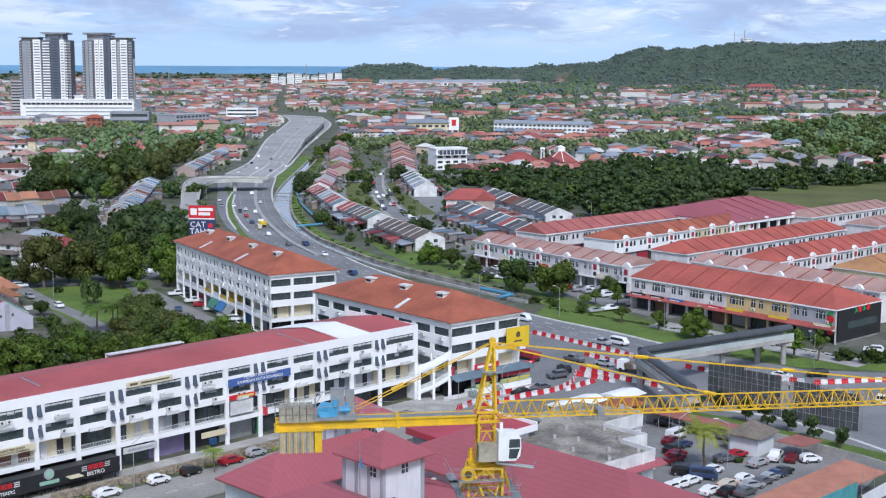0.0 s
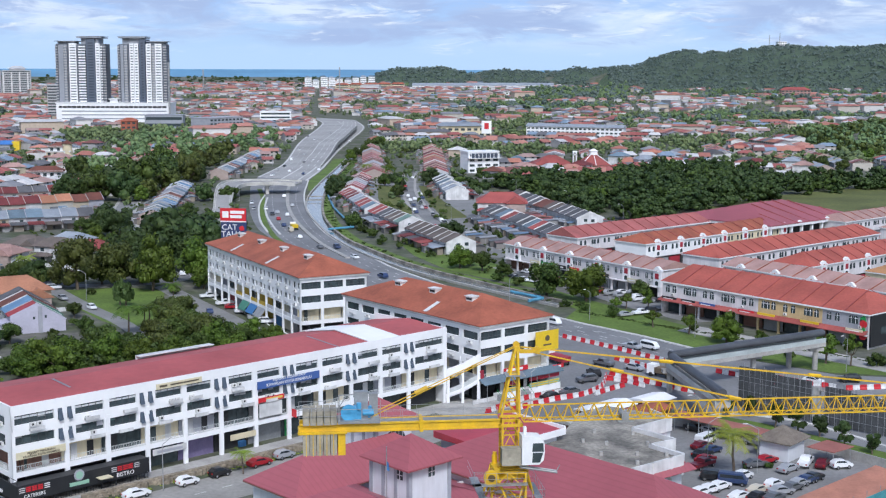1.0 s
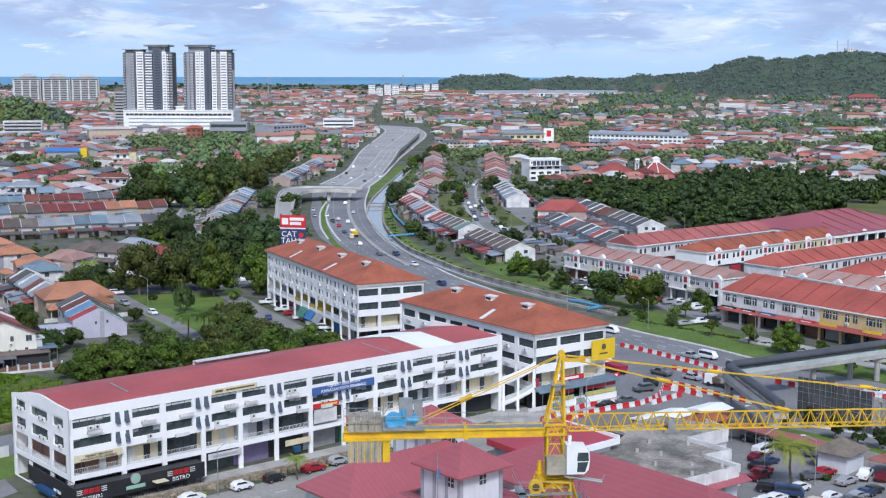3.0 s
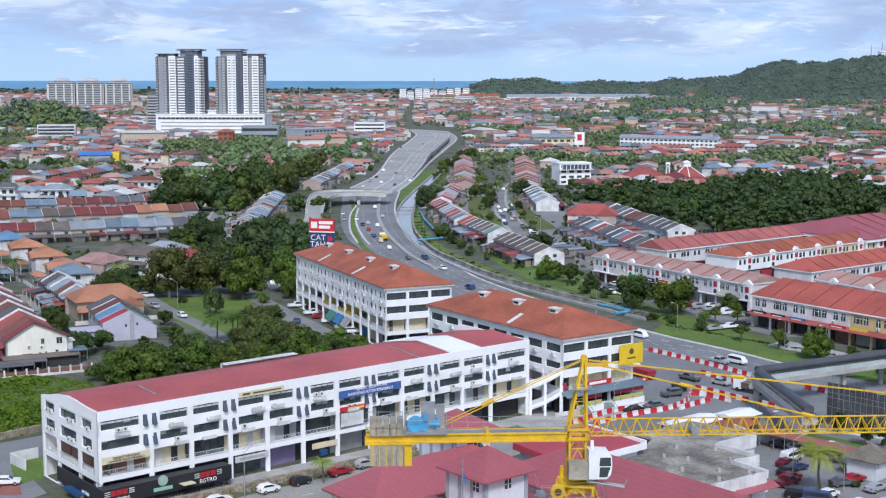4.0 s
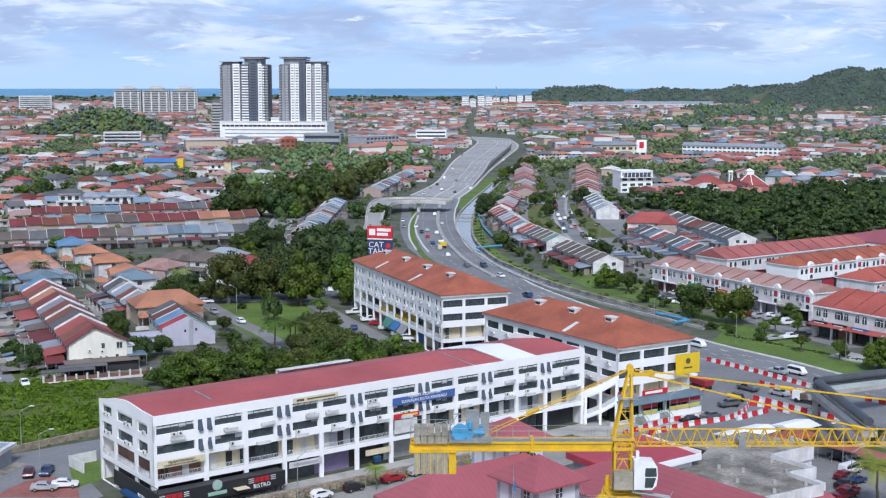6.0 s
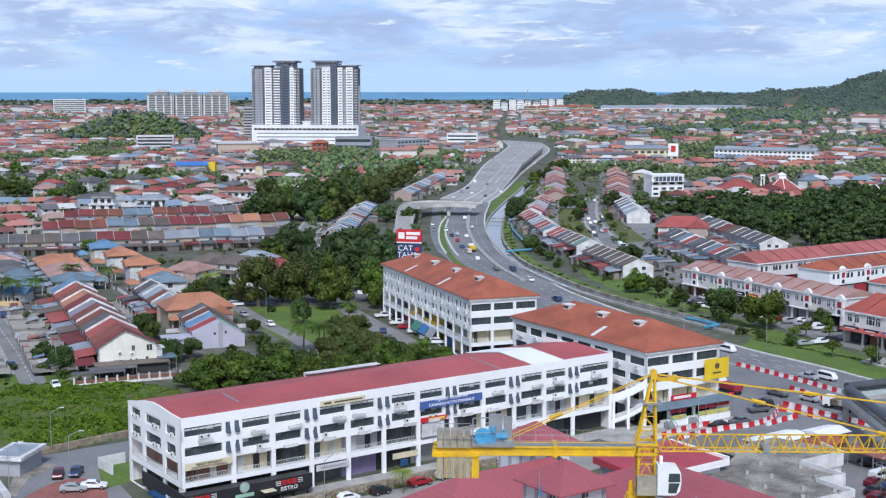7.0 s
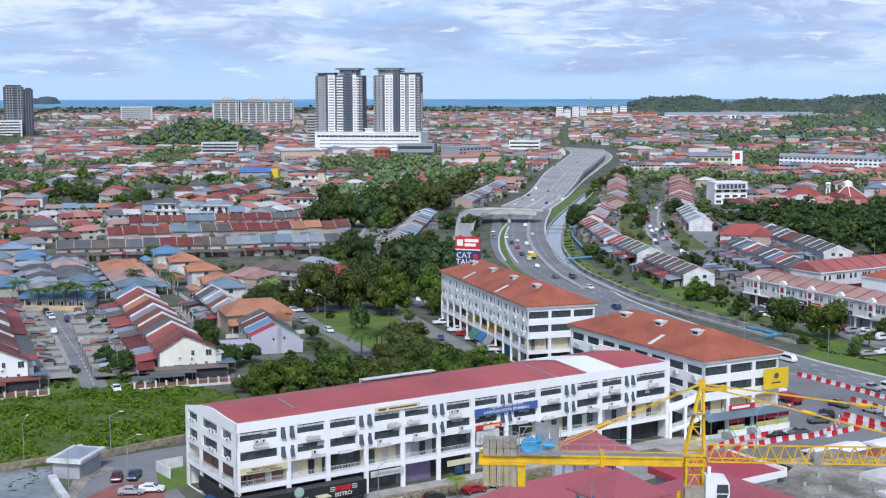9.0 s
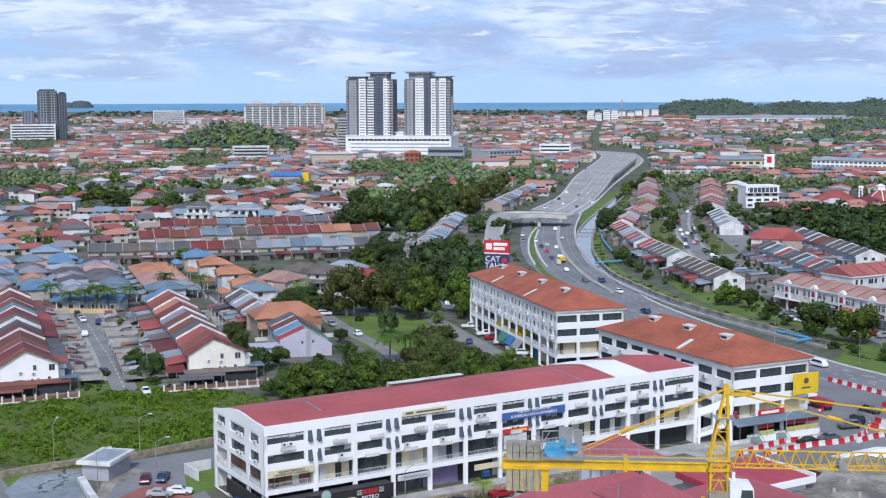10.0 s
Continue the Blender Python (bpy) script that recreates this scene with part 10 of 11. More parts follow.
mound.f = [(20 * r + k, 20 * r + (k + 1) % 20, 20 * r + 20 + (k + 1) % 20, 20 * r + 20 + k) for r in range(6) for k in range(20)]
solid("knoll", mound, FIELD_GRASS, "green knoll rising from the town", "hill", "structure")
for _ in range(430):
    a, r = rng.uniform(0, 2 * math.pi), math.sqrt(rng.uniform(0, 1))
    wooded.append((-478 + 92 * r * math.cos(a), 1640 + 84 * r * math.sin(a), 28 * (1 - r ** 1.7) * (1 + 0.12 * math.sin(3 * a)) - 1.0, rng.uniform(1.0, 1.8), 1.0))
scatter("woods", FARC, wooded[:260], LEAF_TOWN_HAZED, "wooded knoll in the town", "woods")
scatter("woods", FARC, wooded[260:], LEAF_HILL_HAZED, "haze-tinted trees on the wooded knoll", "woods")
# forest belts below the hill
pl = []
for a0, a1, d0, d1 in BELTS:
    for _ in range(int(radians(a1 - a0) * (d1 ** 2 - d0 ** 2) / 2 / (95 if d0 < 2000 else 170))):
        az, d = radians(rng.uniform(a0, a1)), rng.uniform(d0, d1)
        d -= 30 * math.sin(math.degrees(az) * 2.1)
        x, y = d * math.sin(az), d * math.cos(az)
        pl.append((x, y, land_z(x, y) - 1, rng.uniform(1.1, 1.9), rng.uniform(0.9, 1.25)))
scatter("woods", FARC, pl[::2], LEAF_TOWN_HAZED, "belts of green forest below the hill", "woods")
scatter("woods", FARC, pl[1::2], LEAF_HILL_HAZED, "belts of haze-blued green forest below the hill", "woods")
# scrub on the empty plot
SCRUB = [(-150, 238), (-126.6, 266), (-104, 283), (-86.7, 287), (-72, 279), (-66, 262), (-70, 244), (-79, 234), (-86, 227), (-95, 220), (-118, 226)]
solid("scrub_ground", Shape().slab(SCRUB[::-1], -0.1, 0.25), SCRUB_GROUND, "overgrown empty plot", "ground", "structure")
pl, pl2 = [], []
while len(pl) + len(pl2) < 2800:
    x, y = rng.uniform(-150, -66), rng.uniform(218, 288)
    if inside(x, y, SCRUB):
        n1 = noise.noise((x / 9, y / 9, 2))
        (pl if n1 > -0.35 or rng.random() < 0.5 else pl2).append((x, y, -0.1, rng.uniform(0.6, 1.2) * (1.1 + 0.4 * n1), rng.uniform(0.5, 0.85) * (1.1 + 0.6 * n1)))
scatter("scrub", TUFT, pl, LEAF_SCRUB, "thick bright green scrub on the empty plot", "scrub")
scatter("scrub", TUFT, pl2, LEAF_LIGHT, "darker green scrub on the empty plot", "scrub")
# trees through the nearer town
pl, pl2 = [], []
for _ in range(9000):
    if len(pl) + len(pl2) >= 1050:
        break
    x, y = rng.uniform(-560, 330), rng.uniform(560, 1020)
    if not open_land(x, y, 4) or abs(math.degrees(math.atan2(x, y))) > 31 or (built(x, y) and rng.random() < 0.6):
        continue
    (pl if rng.random() < 0.65 else pl2).append((x, y, -0.5, rng.uniform(0.35, 0.95), rng.uniform(0.9, 1.3)))
scatter("town_trees", MID, pl, LEAF_TOWN_HAZED, "green trees between the houses of the town", "trees")
scatter("town_trees", MID, pl2, LEAF_OLIVE, "olive-green trees between the houses of the town", "trees")
# thick trees left of the highway further on, bushes right of the canal
pl = []
while len(pl) < 240:
    x, y = rng.uniform(-160, -48), rng.uniform(790, 1230)
    if x > -78 and y < 985:
        continue
    if road_gap(x, y) > 9:
        pl.append((x, y, -0.3, rng.uniform(0.9, 1.7), rng.uniform(0.9, 1.3)))
scatter("town_trees", MID, pl, LEAF_TOWN_HAZED, "thick green trees beside the highway", "trees")
pl = []
while len(pl) < 90:
    x, y = rng.uniform(6, 64), rng.uniform(405, 530)
    if road_gap(x, y) > 6:
        pl.append((x, y, -0.2, rng.uniform(0.15, 0.42), rng.uniform(0.8, 1.3)))
scatter("garden_plants", MID, pl, LEAF, "bushes and small trees between canal and houses", "plants")
# garden plants among the houses
pl = []
for _ in range(9000):
    if len(pl) >= 1150:
        break
    x, y = rng.uniform(-260, 125), rng.uniform(280, 900)
    if road_gap(x, y) < 3 or (x > -84 and y < 430) or math.degrees(math.atan2(x, y)) < -31 or (60 < x and y < 450) or (-112 < x + (y - 280) * 0.51 < -97):
        continue
    pl.append((x, y, -0.2, rng.uniform(0.18, 0.5), rng.uniform(0.7, 1.1)))
scatter("garden_plants", FART, pl[:700], LEAF, "garden bushes and small trees between the houses", "plants")
scatter("garden_plants", FART, pl[700:], LEAF_LIGHT, "bright garden bushes between the houses", "plants")
# hedges of weeds along verges
pl = []
for _ in range(170):
    t, sd = rng.random(), rng.choice((-1, 1))
    pl.append((-103.5 - 47 * t + sd * rng.uniform(4.4, 9), 281 + 94 * t + sd * rng.uniform(2, 5), 0, rng.uniform(0.3, 0.9), rng.uniform(0.7, 1.2)))
bank = spline(CAN_R, 60)
for _ in range(400):
    a = bank[rng.randrange(60)]
    pl.append((a.x + rng.uniform(1.4, 5.0), a.y + rng.uniform(-3, 4), 0, rng.uniform(0.3, 0.8), 0.7))
for _ in range(300):
    k = rng.random()
    x, y = 62 + 60 * k + rng.uniform(-1, 1), 345 - 71 * k + rng.uniform(-1, 1)
    pl.append((x + 1.5, y + 1.0, 0, rng.uniform(0.2, 0.45), 0.7))
scatter("weeds", CLUMP, pl, LEAF, "weeds and low hedge along the verge", "weeds")

# ---- vehicles ----
TYRE = surface("tyre_rubber", (0.02, 0.02, 0.02), 0.8, 0.2, 2.0, 8.0, 0.1)
RIM = surface("wheel_rim", (0.45, 0.45, 0.46), 0.35, 0.1, 2.0, 8.0, 0.05, metal=0.8)
CAR_GLASS = glassy("car_glass", (0.025, 0.03, 0.035), 0.05)
LAMP_GLASS = surface("headlamp_lens", (0.6, 0.6, 0.58), 0.2, 0.05, 2.0, 8.0, 0.03)
TAIL_RED = surface("tail_lamp", (0.35, 0.01, 0.01), 0.3, 0.05, 2.0, 8.0, 0.03)
WHEEL = Shape().beam((0, -0.1, 0), (0, 0.1, 0), 0.32, 14).mesh("wheel", TYRE)
RIM_M = Shape().beam((0, -0.115, 0), (0, 0.115, 0), 0.19, 10).mesh("rim", RIM)


def shell(prof, inner, half, lean):
    """A body from its side outline; points above the belt lean inwards."""
    s = Shape()
    n = len(prof)
    cx, cz = sum(x for x, z in prof) / n, sum(z for x, z in prof) / n
    for sg, cut_in in ((-1, 0.0), (-1, 0.1), (1, 0.1), (1, 0.0)):
        for x, z in prof:
            k = half - lean * max(0.0, z - 0.95)
            e = 0.0 if cut_in else 0.07
            s.v.append((x + (cx - x) * e * 0.5, sg * (k - cut_in), z + (cz - z) * e))
    s.f = [tuple(range(n)), tuple(range(4 * n - 1, 3 * n - 1, -1))]
    for a in range(3):
        s.f += [(a * n + i, a * n + n + i, a * n + n + (i + 1) % n, a * n + (i + 1) % n) for i in range(n)]
    return s


CAR_KINDS = {
    "car": ([(-2.15, 0.35), (2.1, 0.35), (2.2, 0.6), (2.05, 0.85), (1.05, 0.98), (0.35, 1.42), (-0.95, 1.46), (-1.6, 1.08), (-2.1, 1.0), (-2.2, 0.7)], 0.86, 0.32, [(0.98, 0.99), (0.33, 1.38), (-0.93, 1.42), (-1.5, 1.08)]),
    "hatchback": ([(-1.75, 0.35), (1.75, 0.35), (1.85, 0.62), (1.7, 0.9), (0.95, 1.02), (0.3, 1.5), (-1.2, 1.55), (-1.72, 1.1), (-1.82, 0.7)], 0.82, 0.28, [(0.9, 1.03), (0.28, 1.45), (-1.18, 1.5), (-1.6, 1.1)]),
    "suv": ([(-2.25, 0.42), (2.2, 0.42), (2.3, 0.75), (2.15, 1.05), (1.05, 1.15), (0.45, 1.68), (-1.7, 1.74), (-2.2, 1.2), (-2.3, 0.8)], 0.92, 0.22, [(1.0, 1.17), (0.44, 1.62), (-1.66, 1.68), (-2.05, 1.22)]),
    "van": ([(-2.3, 0.4), (2.25, 0.4), (2.35, 0.8), (2.1, 1.1), (1.5, 1.9), (-2.1, 1.98), (-2.3, 1.8), (-2.35, 0.8)], 0.88, 0.12, [(2.0, 1.15), (1.5, 1.75), (-2.0, 1.8), (-2.1, 1.2)]),
    "pickup": ([(-2.6, 0.5), (2.45, 0.5), (2.5, 0.85), (2.3, 1.05), (1.3, 1.12), (0.7, 1.68), (-0.6, 1.7), (-0.85, 1.1), (-2.55, 1.08), (-2.6, 0.8)], 0.92, 0.2, [(1.25, 1.14), (0.7, 1.62), (-0.55, 1.64), (-0.75, 1.14)]),
}
PAINTS = {"white": (0.75, 0.76, 0.77), "silver": (0.42, 0.43, 0.45), "grey": (0.14, 0.145, 0.155), "black": (0.018, 0.018, 0.02), "red": (0.32, 0.012, 0.02), "blue": (0.03, 0.05, 0.12), "maroon": (0.12, 0.012, 0.02), "green": (0.02, 0.07, 0.05), "cream": (0.55, 0.50, 0.40)}
CAR_PAINT = {k: surface(k + "_car_paint", c, 0.28, 0.05, 1.0, 4.0, 0.03, metal=0.25 if k in ("silver", "grey") else 0.0) for k, c in PAINTS.items()}
_CARS = {}


def car_source(kind, colour, far=False):
    if (kind, colour, far) in _CARS:
        return _CARS[kind, colour, far]
    prof, half, lean, gl = CAR_KINDS[kind]
    ob = thing(kind if kind in ("van", "pickup", "suv") else "car", pose(0, 0, -500), f"{colour} {dict(car='saloon car', hatchback='hatchback car', suv='sport utility car', van='van', pickup='pickup truck')[kind]} standing on the asphalt", kind if kind in ("van", "pickup") else "car", "vehicles")
    part("body", shell(prof, None, half, lean), CAR_PAINT[colour], ob)
    n = len(gl)
    for sg in () if far else (-1, 1):
        w = Shape()
        pts = [(x, sg * (half - lean * max(0, z - 0.95) + 0.012), z) for x, z in ((gl[0][0] - 0.15, gl[0][1] + 0.03), (gl[1][0] - 0.05, gl[1][1] - 0.05), (gl[2][0] + 0.08, gl[2][1] - 0.05), (gl[3][0] + 0.15, gl[3][1] + 0.04))]
        w.add(pts, [(0, 1, 2, 3) if sg > 0 else (3, 2, 1, 0)])
        part("side_window", w, CAR_GLASS, ob)
    for (xa, za), (xb, zb), dx, nm in ((gl[0], gl[1], 0.035, "windscreen"), (gl[3], gl[2], -0.035, "rear_window")):
        ka, kb = half - lean * max(0, za - 0.95) - 0.08, half - lean * max(0, zb - 0.95) - 0.1
        part(nm, Shape().add([(xa + dx, -ka, za + 0.03), (xa + dx, ka, za + 0.03), (xb + dx, kb, zb + 0.03), (xb + dx, -kb, zb + 0.03)], [(0, 1, 2, 3) if dx > 0 else (3, 2, 1, 0)]), CAR_GLASS, ob)
    if far:
        gs = Shape()
        for sg in (-1, 1):
            gs.add([(x, sg * (half - lean * max(0, z - 0.95) + 0.012), z) for x, z in gl], [(0, 1, 2, 3) if sg > 0 else (3, 2, 1, 0)])
        part("side_glazing", gs, CAR_GLASS, ob)
    x0, x1 = min(p[0] for p in prof), max(p[0] for p in prof)
    for x in () if far == 2 else (x0 + 0.8, x1 - 0.85):
        for y in (-half + 0.06, half - 0.06):
            wh = part("wheel", WHEEL, None, ob)
            wh.matrix_basis = pose(x, y, 0.32)
            if not far:
                part("rim", RIM_M, None, wh)
    for y in () if far else (-half + 0.25, half - 0.25):
        part("headlight", Shape().box(x1 - 0.1, y - 0.18, 0.62, x1 + 0.02, y + 0.18, 0.78), LAMP_GLASS, ob)
        part("tail_light", Shape().box(x0 - 0.02, y - 0.16, 0.72, x0 + 0.1, y + 0.16, 0.92), TAIL_RED, ob)
    _CARS[kind, colour, far] = ob
    return ob


def car(x, y, turn, kind="car", colour="white", z=0.1):
    return copy_thing(car_source(kind, colour, 0 if math.hypot(x, y) < 255 else 1 if math.hypot(x, y) < 330 else 2), pose(x, y, z, 0, 0, turn))


# cars along the street of houses beyond the canal
rng = random.Random(61)
for k in range(22):
    t = k / 21
    y = 490 + 215 * t
    x = interp(y, [487, 517, 568, 629, 694, 802], [53, 45.7, 41, 38.8, 40, 47]) + rng.choice((-4.2, -2.2, 2.2, 4.4))
    car(x, y + rng.uniform(-2, 2), rng.choice((95, 275)) + rng.uniform(-5, 5), "car", rng.choice(("white", "silver", "black", "red", "white", "blue")))
LOT = 38
for x, y, t, k, c in (
    # full car park
    (54.3, 192.4, LOT, "hatchback", "white"), (56.1, 193.8, LOT, "hatchback", "white"), (58.0, 195.2, LOT, "car", "white"), (60.9, 197.6, LOT - 60, "van", "blue"), (63.4, 200.2, LOT, "hatchback", "white"), (58.6, 199.8, LOT - 60, "suv", "black"), (58.6, 206.6, LOT, "pickup", "maroon"), (59.8, 209.2, LOT, "car", "red"), (60.2, 212.4, LOT, "car", "black"), (62.4, 214.6, LOT, "car", "blue"), (61.4, 217.2, LOT, "car", "maroon"), (63.0, 220.2, LOT + 2, "van", "white"),
    (65.6, 225.8, -50, "car", "silver"), (67.6, 223.6, -50, "car", "green"), (69.6, 221.0, -50, "car", "cream"), (71.6, 218.4, -50, "suv", "silver"), (73.3, 216.4, -50, "car", "cream"), (63.4, 228.2, -50, "car", "black"),
    (69.9, 208.2, 30, "car", "red"), (67.5, 206.2, 10, "car", "grey"), (71.9, 203.4, LOT, "car", "silver"), (76.0, 206.6, LOT + 20, "pickup", "white"), (78.5, 205.6, LOT + 20, "car", "maroon"), (81.3, 204.6, 10, "hatchback", "white"),
    (66.8, 195.4, LOT, "hatchback", "white"), (63.4, 193.0, LOT, "car", "cream"), (66.8, 192.2, LOT - 20, "car", "silver"), (69.2, 193.8, LOT, "car", "grey"), (70.9, 195.7, LOT, "car", "silver"), (72.8, 197.2, LOT, "car", "blue"), (74.3, 198.4, LOT, "car", "black"), (59.6, 190.2, LOT, "car", "white"), (62.4, 189.8, LOT, "car", "black"), (64.8, 189.2, LOT, "car", "grey"), (52.4, 190.4, LOT, "car", "white"),
    # street before the office block
    (-24.9, 203.8, 39, "hatchback", "white"), (-20.2, 207.9, 39, "hatchback", "black"), (-14.1, 213.1, 39, "car", "red"), (-10.2, 217.0, 39, "hatchback", "silver"), (-32.0, 198.2, 39, "car", "white"), (0.8, 226.6, 39, "van", "white"), (7.5, 232.5, 39, "car", "silver"),
    (-75.7, 214.2, -75, "car", "maroon"), (-73.0, 215.4, -85, "car", "blue"), (-67.6, 208.2, 10, "car", "white"), (-70.4, 206.4, 10, "car", "silver"),
    # main road and junction
    (67.7, 297.5, -52, "pickup", "silver"), (71.9, 297.2, -52, "van", "white"), (54.4, 328.0, -55, "van", "white"), (57.6, 281.0, 128, "pickup", "grey"), (63.5, 276.4, -48, "car", "silver"), (53.6, 272.0, 100, "suv", "black"), (51.0, 266.4, 200, "suv", "grey"), (45.5, 256.6, 205, "car", "grey"), (41.0, 253.0, 210, "car", "black"), (106.0, 262.5, 175, "suv", "black"), (98.0, 262.0, -40, "car", "white"), (88.0, 265.0, -45, "pickup", "silver"),
    (-5.5, 471.5, 105, "car", "grey"), (-20.5, 537.2, 100, "car", "blue"), (-20.2, 575, 95, "car", "white"), (-19.0, 613, 93, "car", "silver"), (-26.8, 578, -80, "car", "black"), (-30.5, 600.6, -85, "car", "white"), (-24.0, 655, 90, "suv", "white"), (-38.1, 625.1, -88, "car", "silver"), (0.5, 471, -75, "suv", "blue"), (14.2, 404.5, 112, "suv", "blue"), (-23.5, 560, 98, "car", "red"), (-24.8, 585, 97, "car", "silver"), (-17.2, 520, 102, "van", "cream"), (-36.0, 600, -85, "car", "grey"), (-13.4, 500, 104, "car", "white"), (6.4, 446, -70, "car", "white"),
    (-25.6, 808.8, 82, "car", "white"), (-19.5, 957.9, 85, "car", "silver"), (-7.8, 1091.8, 84, "car", "black"), (-30, 850, -98, "car", "black"), (-12, 900, 84, "car", "white"), (-18, 880, 84, "suv", "grey"), (-6, 985, -95, "car", "white"), (-24, 1010, -95, "car", "white"), (2, 1060, 85, "suv", "silver"), (-14, 1150, -94, "car", "white"), (10, 1200, 84, "car", "red"), (0, 1260, -94, "car", "silver"), (-35, 780, -100, "pickup", "white"), (-17, 790, 84, "car", "blue"), (-8, 820, 84, "car", "white"), (16, 1120, 84, "car", "white"), (-27, 905, 265, "van", "white"), (-33, 820, 262, "car", "silver"), (12, 1010, 84, "car", "grey"), (-20, 1200, -94, "car", "grey"),
    # terrace street
    (-99.5, 280.5, -62, "car", "white"), (-163.4, 396, -62, "van", "white"), (-151.5, 371, -62, "car", "white"), (-154, 375, -62, "car", "silver"), (-156.5, 379, -62, "suv", "black"), (-82.5, 389.5, 20, "suv", "white"), (-66.0, 357, -60, "hatchback", "white"), (-76.5, 372, -60, "car", "silver"),
    # yard beside the orange block
    (-36.2, 372.5, 20, "pickup", "white"), (-30.8, 361.0, 25, "pickup", "white"), (-28.4, 355.4, 15, "car", "red"), (-24.9, 348.6, 15, "pickup", "white"), (-18.4, 334.0, 10, "suv", "white"), (-21.4, 340.2, 15, "car", "silver"), (-34.0, 349, 100, "car", "blue"), (-48, 414, 100, "car", "white"), (-52, 428, 100, "car", "silver"),
    # before the shophouses
    (54.6, 400.5, -60, "car", "black"), (60.2, 410, -60, "car", "white"), (52.6, 412, 60, "car", "blue"), (75.2, 337.5, 25, "car", "silver"), (79.9, 339.6, 25, "pickup", "white"), (83.7, 342.2, 25, "suv", "black"), (81.9, 371.2, 30, "car", "white"), (85.1, 371, 30, "car", "silver"), (60.6, 421, -60, "van", "cream"), (56.8, 395.5, -60, "car", "white"), (62.5, 389, -60, "car", "silver"), (59.5, 392.5, -60, "hatchback", "white"), (66.5, 396.5, 30, "car", "red"), (69.5, 392, 30, "car", "white"), (57.6, 405.6, 30, "car", "grey"), (64, 401, 30, "car", "white"), (90, 358, 30, "car", "black"), (128, 284, 150, "suv", "white"), (133, 281, 150, "car", "white"), (101.5, 300.5, -55, "car", "white"),
    (39.5, 640, 92, "car", "white"), (40, 600, 95, "car", "silver"), (45.5, 545, 110, "car", "white"), (50, 517, 115, "car", "grey"), (46, 760, 95, "car", "white"), (99.5, 243.5, -45, "van", "white"), (110.5, 238.5, -38, "van", "white"), (104, 246, -40, "car", "silver"),
):
    car(x, y, t, k, c)

# tipper lorry and red recovery truck
for x, y, t, col, lb in ((68.0, 269.5, 135, surface("tipper_brown", (0.16, 0.12, 0.08), 0.8), "white-cabbed tipper lorry with a brown skip"), (47.5, 284.0, 120, SHUTTER_RED, "red flatbed truck by the corner block"), (-16.2, 528.0, 101, SIGN_YELLOW, "yellow box lorry on the highway")):
    lo = thing("lorry", pose(x, y, 0.1, 0, 0, t), lb, "lorry")
    part("cab", Shape().box(1.6, -1.1, 0.6, 3.4, 1.1, 2.6), WHITE if col is not SIGN_RED else SIGN_RED, lo)
    part("windscreen", Shape().box(3.4, -0.95, 1.6, 3.46, 0.95, 2.4), CAR_GLASS, lo)
    part("chassis", Shape().box(-3.6, -0.5, 0.55, 3.2, 0.5, 0.9), DARK, lo)
    part("skip", Shape().add([(-3.6, -1.15, 0.95), (1.4, -1.15, 0.95), (1.4, 1.15, 0.95), (-3.6, 1.15, 0.95), (-3.8, -1.25, 2.1), (1.5, -1.25, 2.1), (1.5, 1.25, 2.1), (-3.8, 1.25, 2.1)], [(3, 2, 1, 0), (4, 5, 6, 7), (0, 1, 5, 4), (1, 2, 6, 5), (2, 3, 7, 6), (3, 0, 4, 7)]), col, lo)
    for wx in (-2.8, -1.6, 2.4):
        for wy in (-1.0, 1.0):
            w = part("wheel", WHEEL, None, lo)
            w.matrix_basis = pose(wx, wy, 0.48) @ Matrix.Diagonal((1.5, 1.6, 1.5, 1))

# ---- works barriers ----
BAR_RED = surface("red_barrier_plastic", (0.50, 0.02, 0.03), 0.5, 0.15, 1.0, 5.0, 0.08)
BAR_WHITE = surface("white_barrier_plastic", (0.70, 0.70, 0.70), 0.5, 0.2, 1.0, 5.0, 0.08)
_bp = [(-0.3, 0), (0.3, 0), (0.26, 0.25), (0.12, 0.5), (0.1, 1.0), (-0.1, 1.0), (-0.12, 0.5), (-0.26, 0.25)]
BLOCKS = []
for mt in (BAR_RED, BAR_WHITE):
    n = len(_bp)
    BLOCKS.append(Shape().add([(-0.72, y, z) for y, z in _bp] + [(0.72, y, z) for y, z in _bp], [tuple(range(n - 1, -1, -1)), tuple(range(n, 2 * n))] + [(i, (i + 1) % n, n + (i + 1) % n, n + i) for i in range(n)]).mesh("barrier_block", mt))
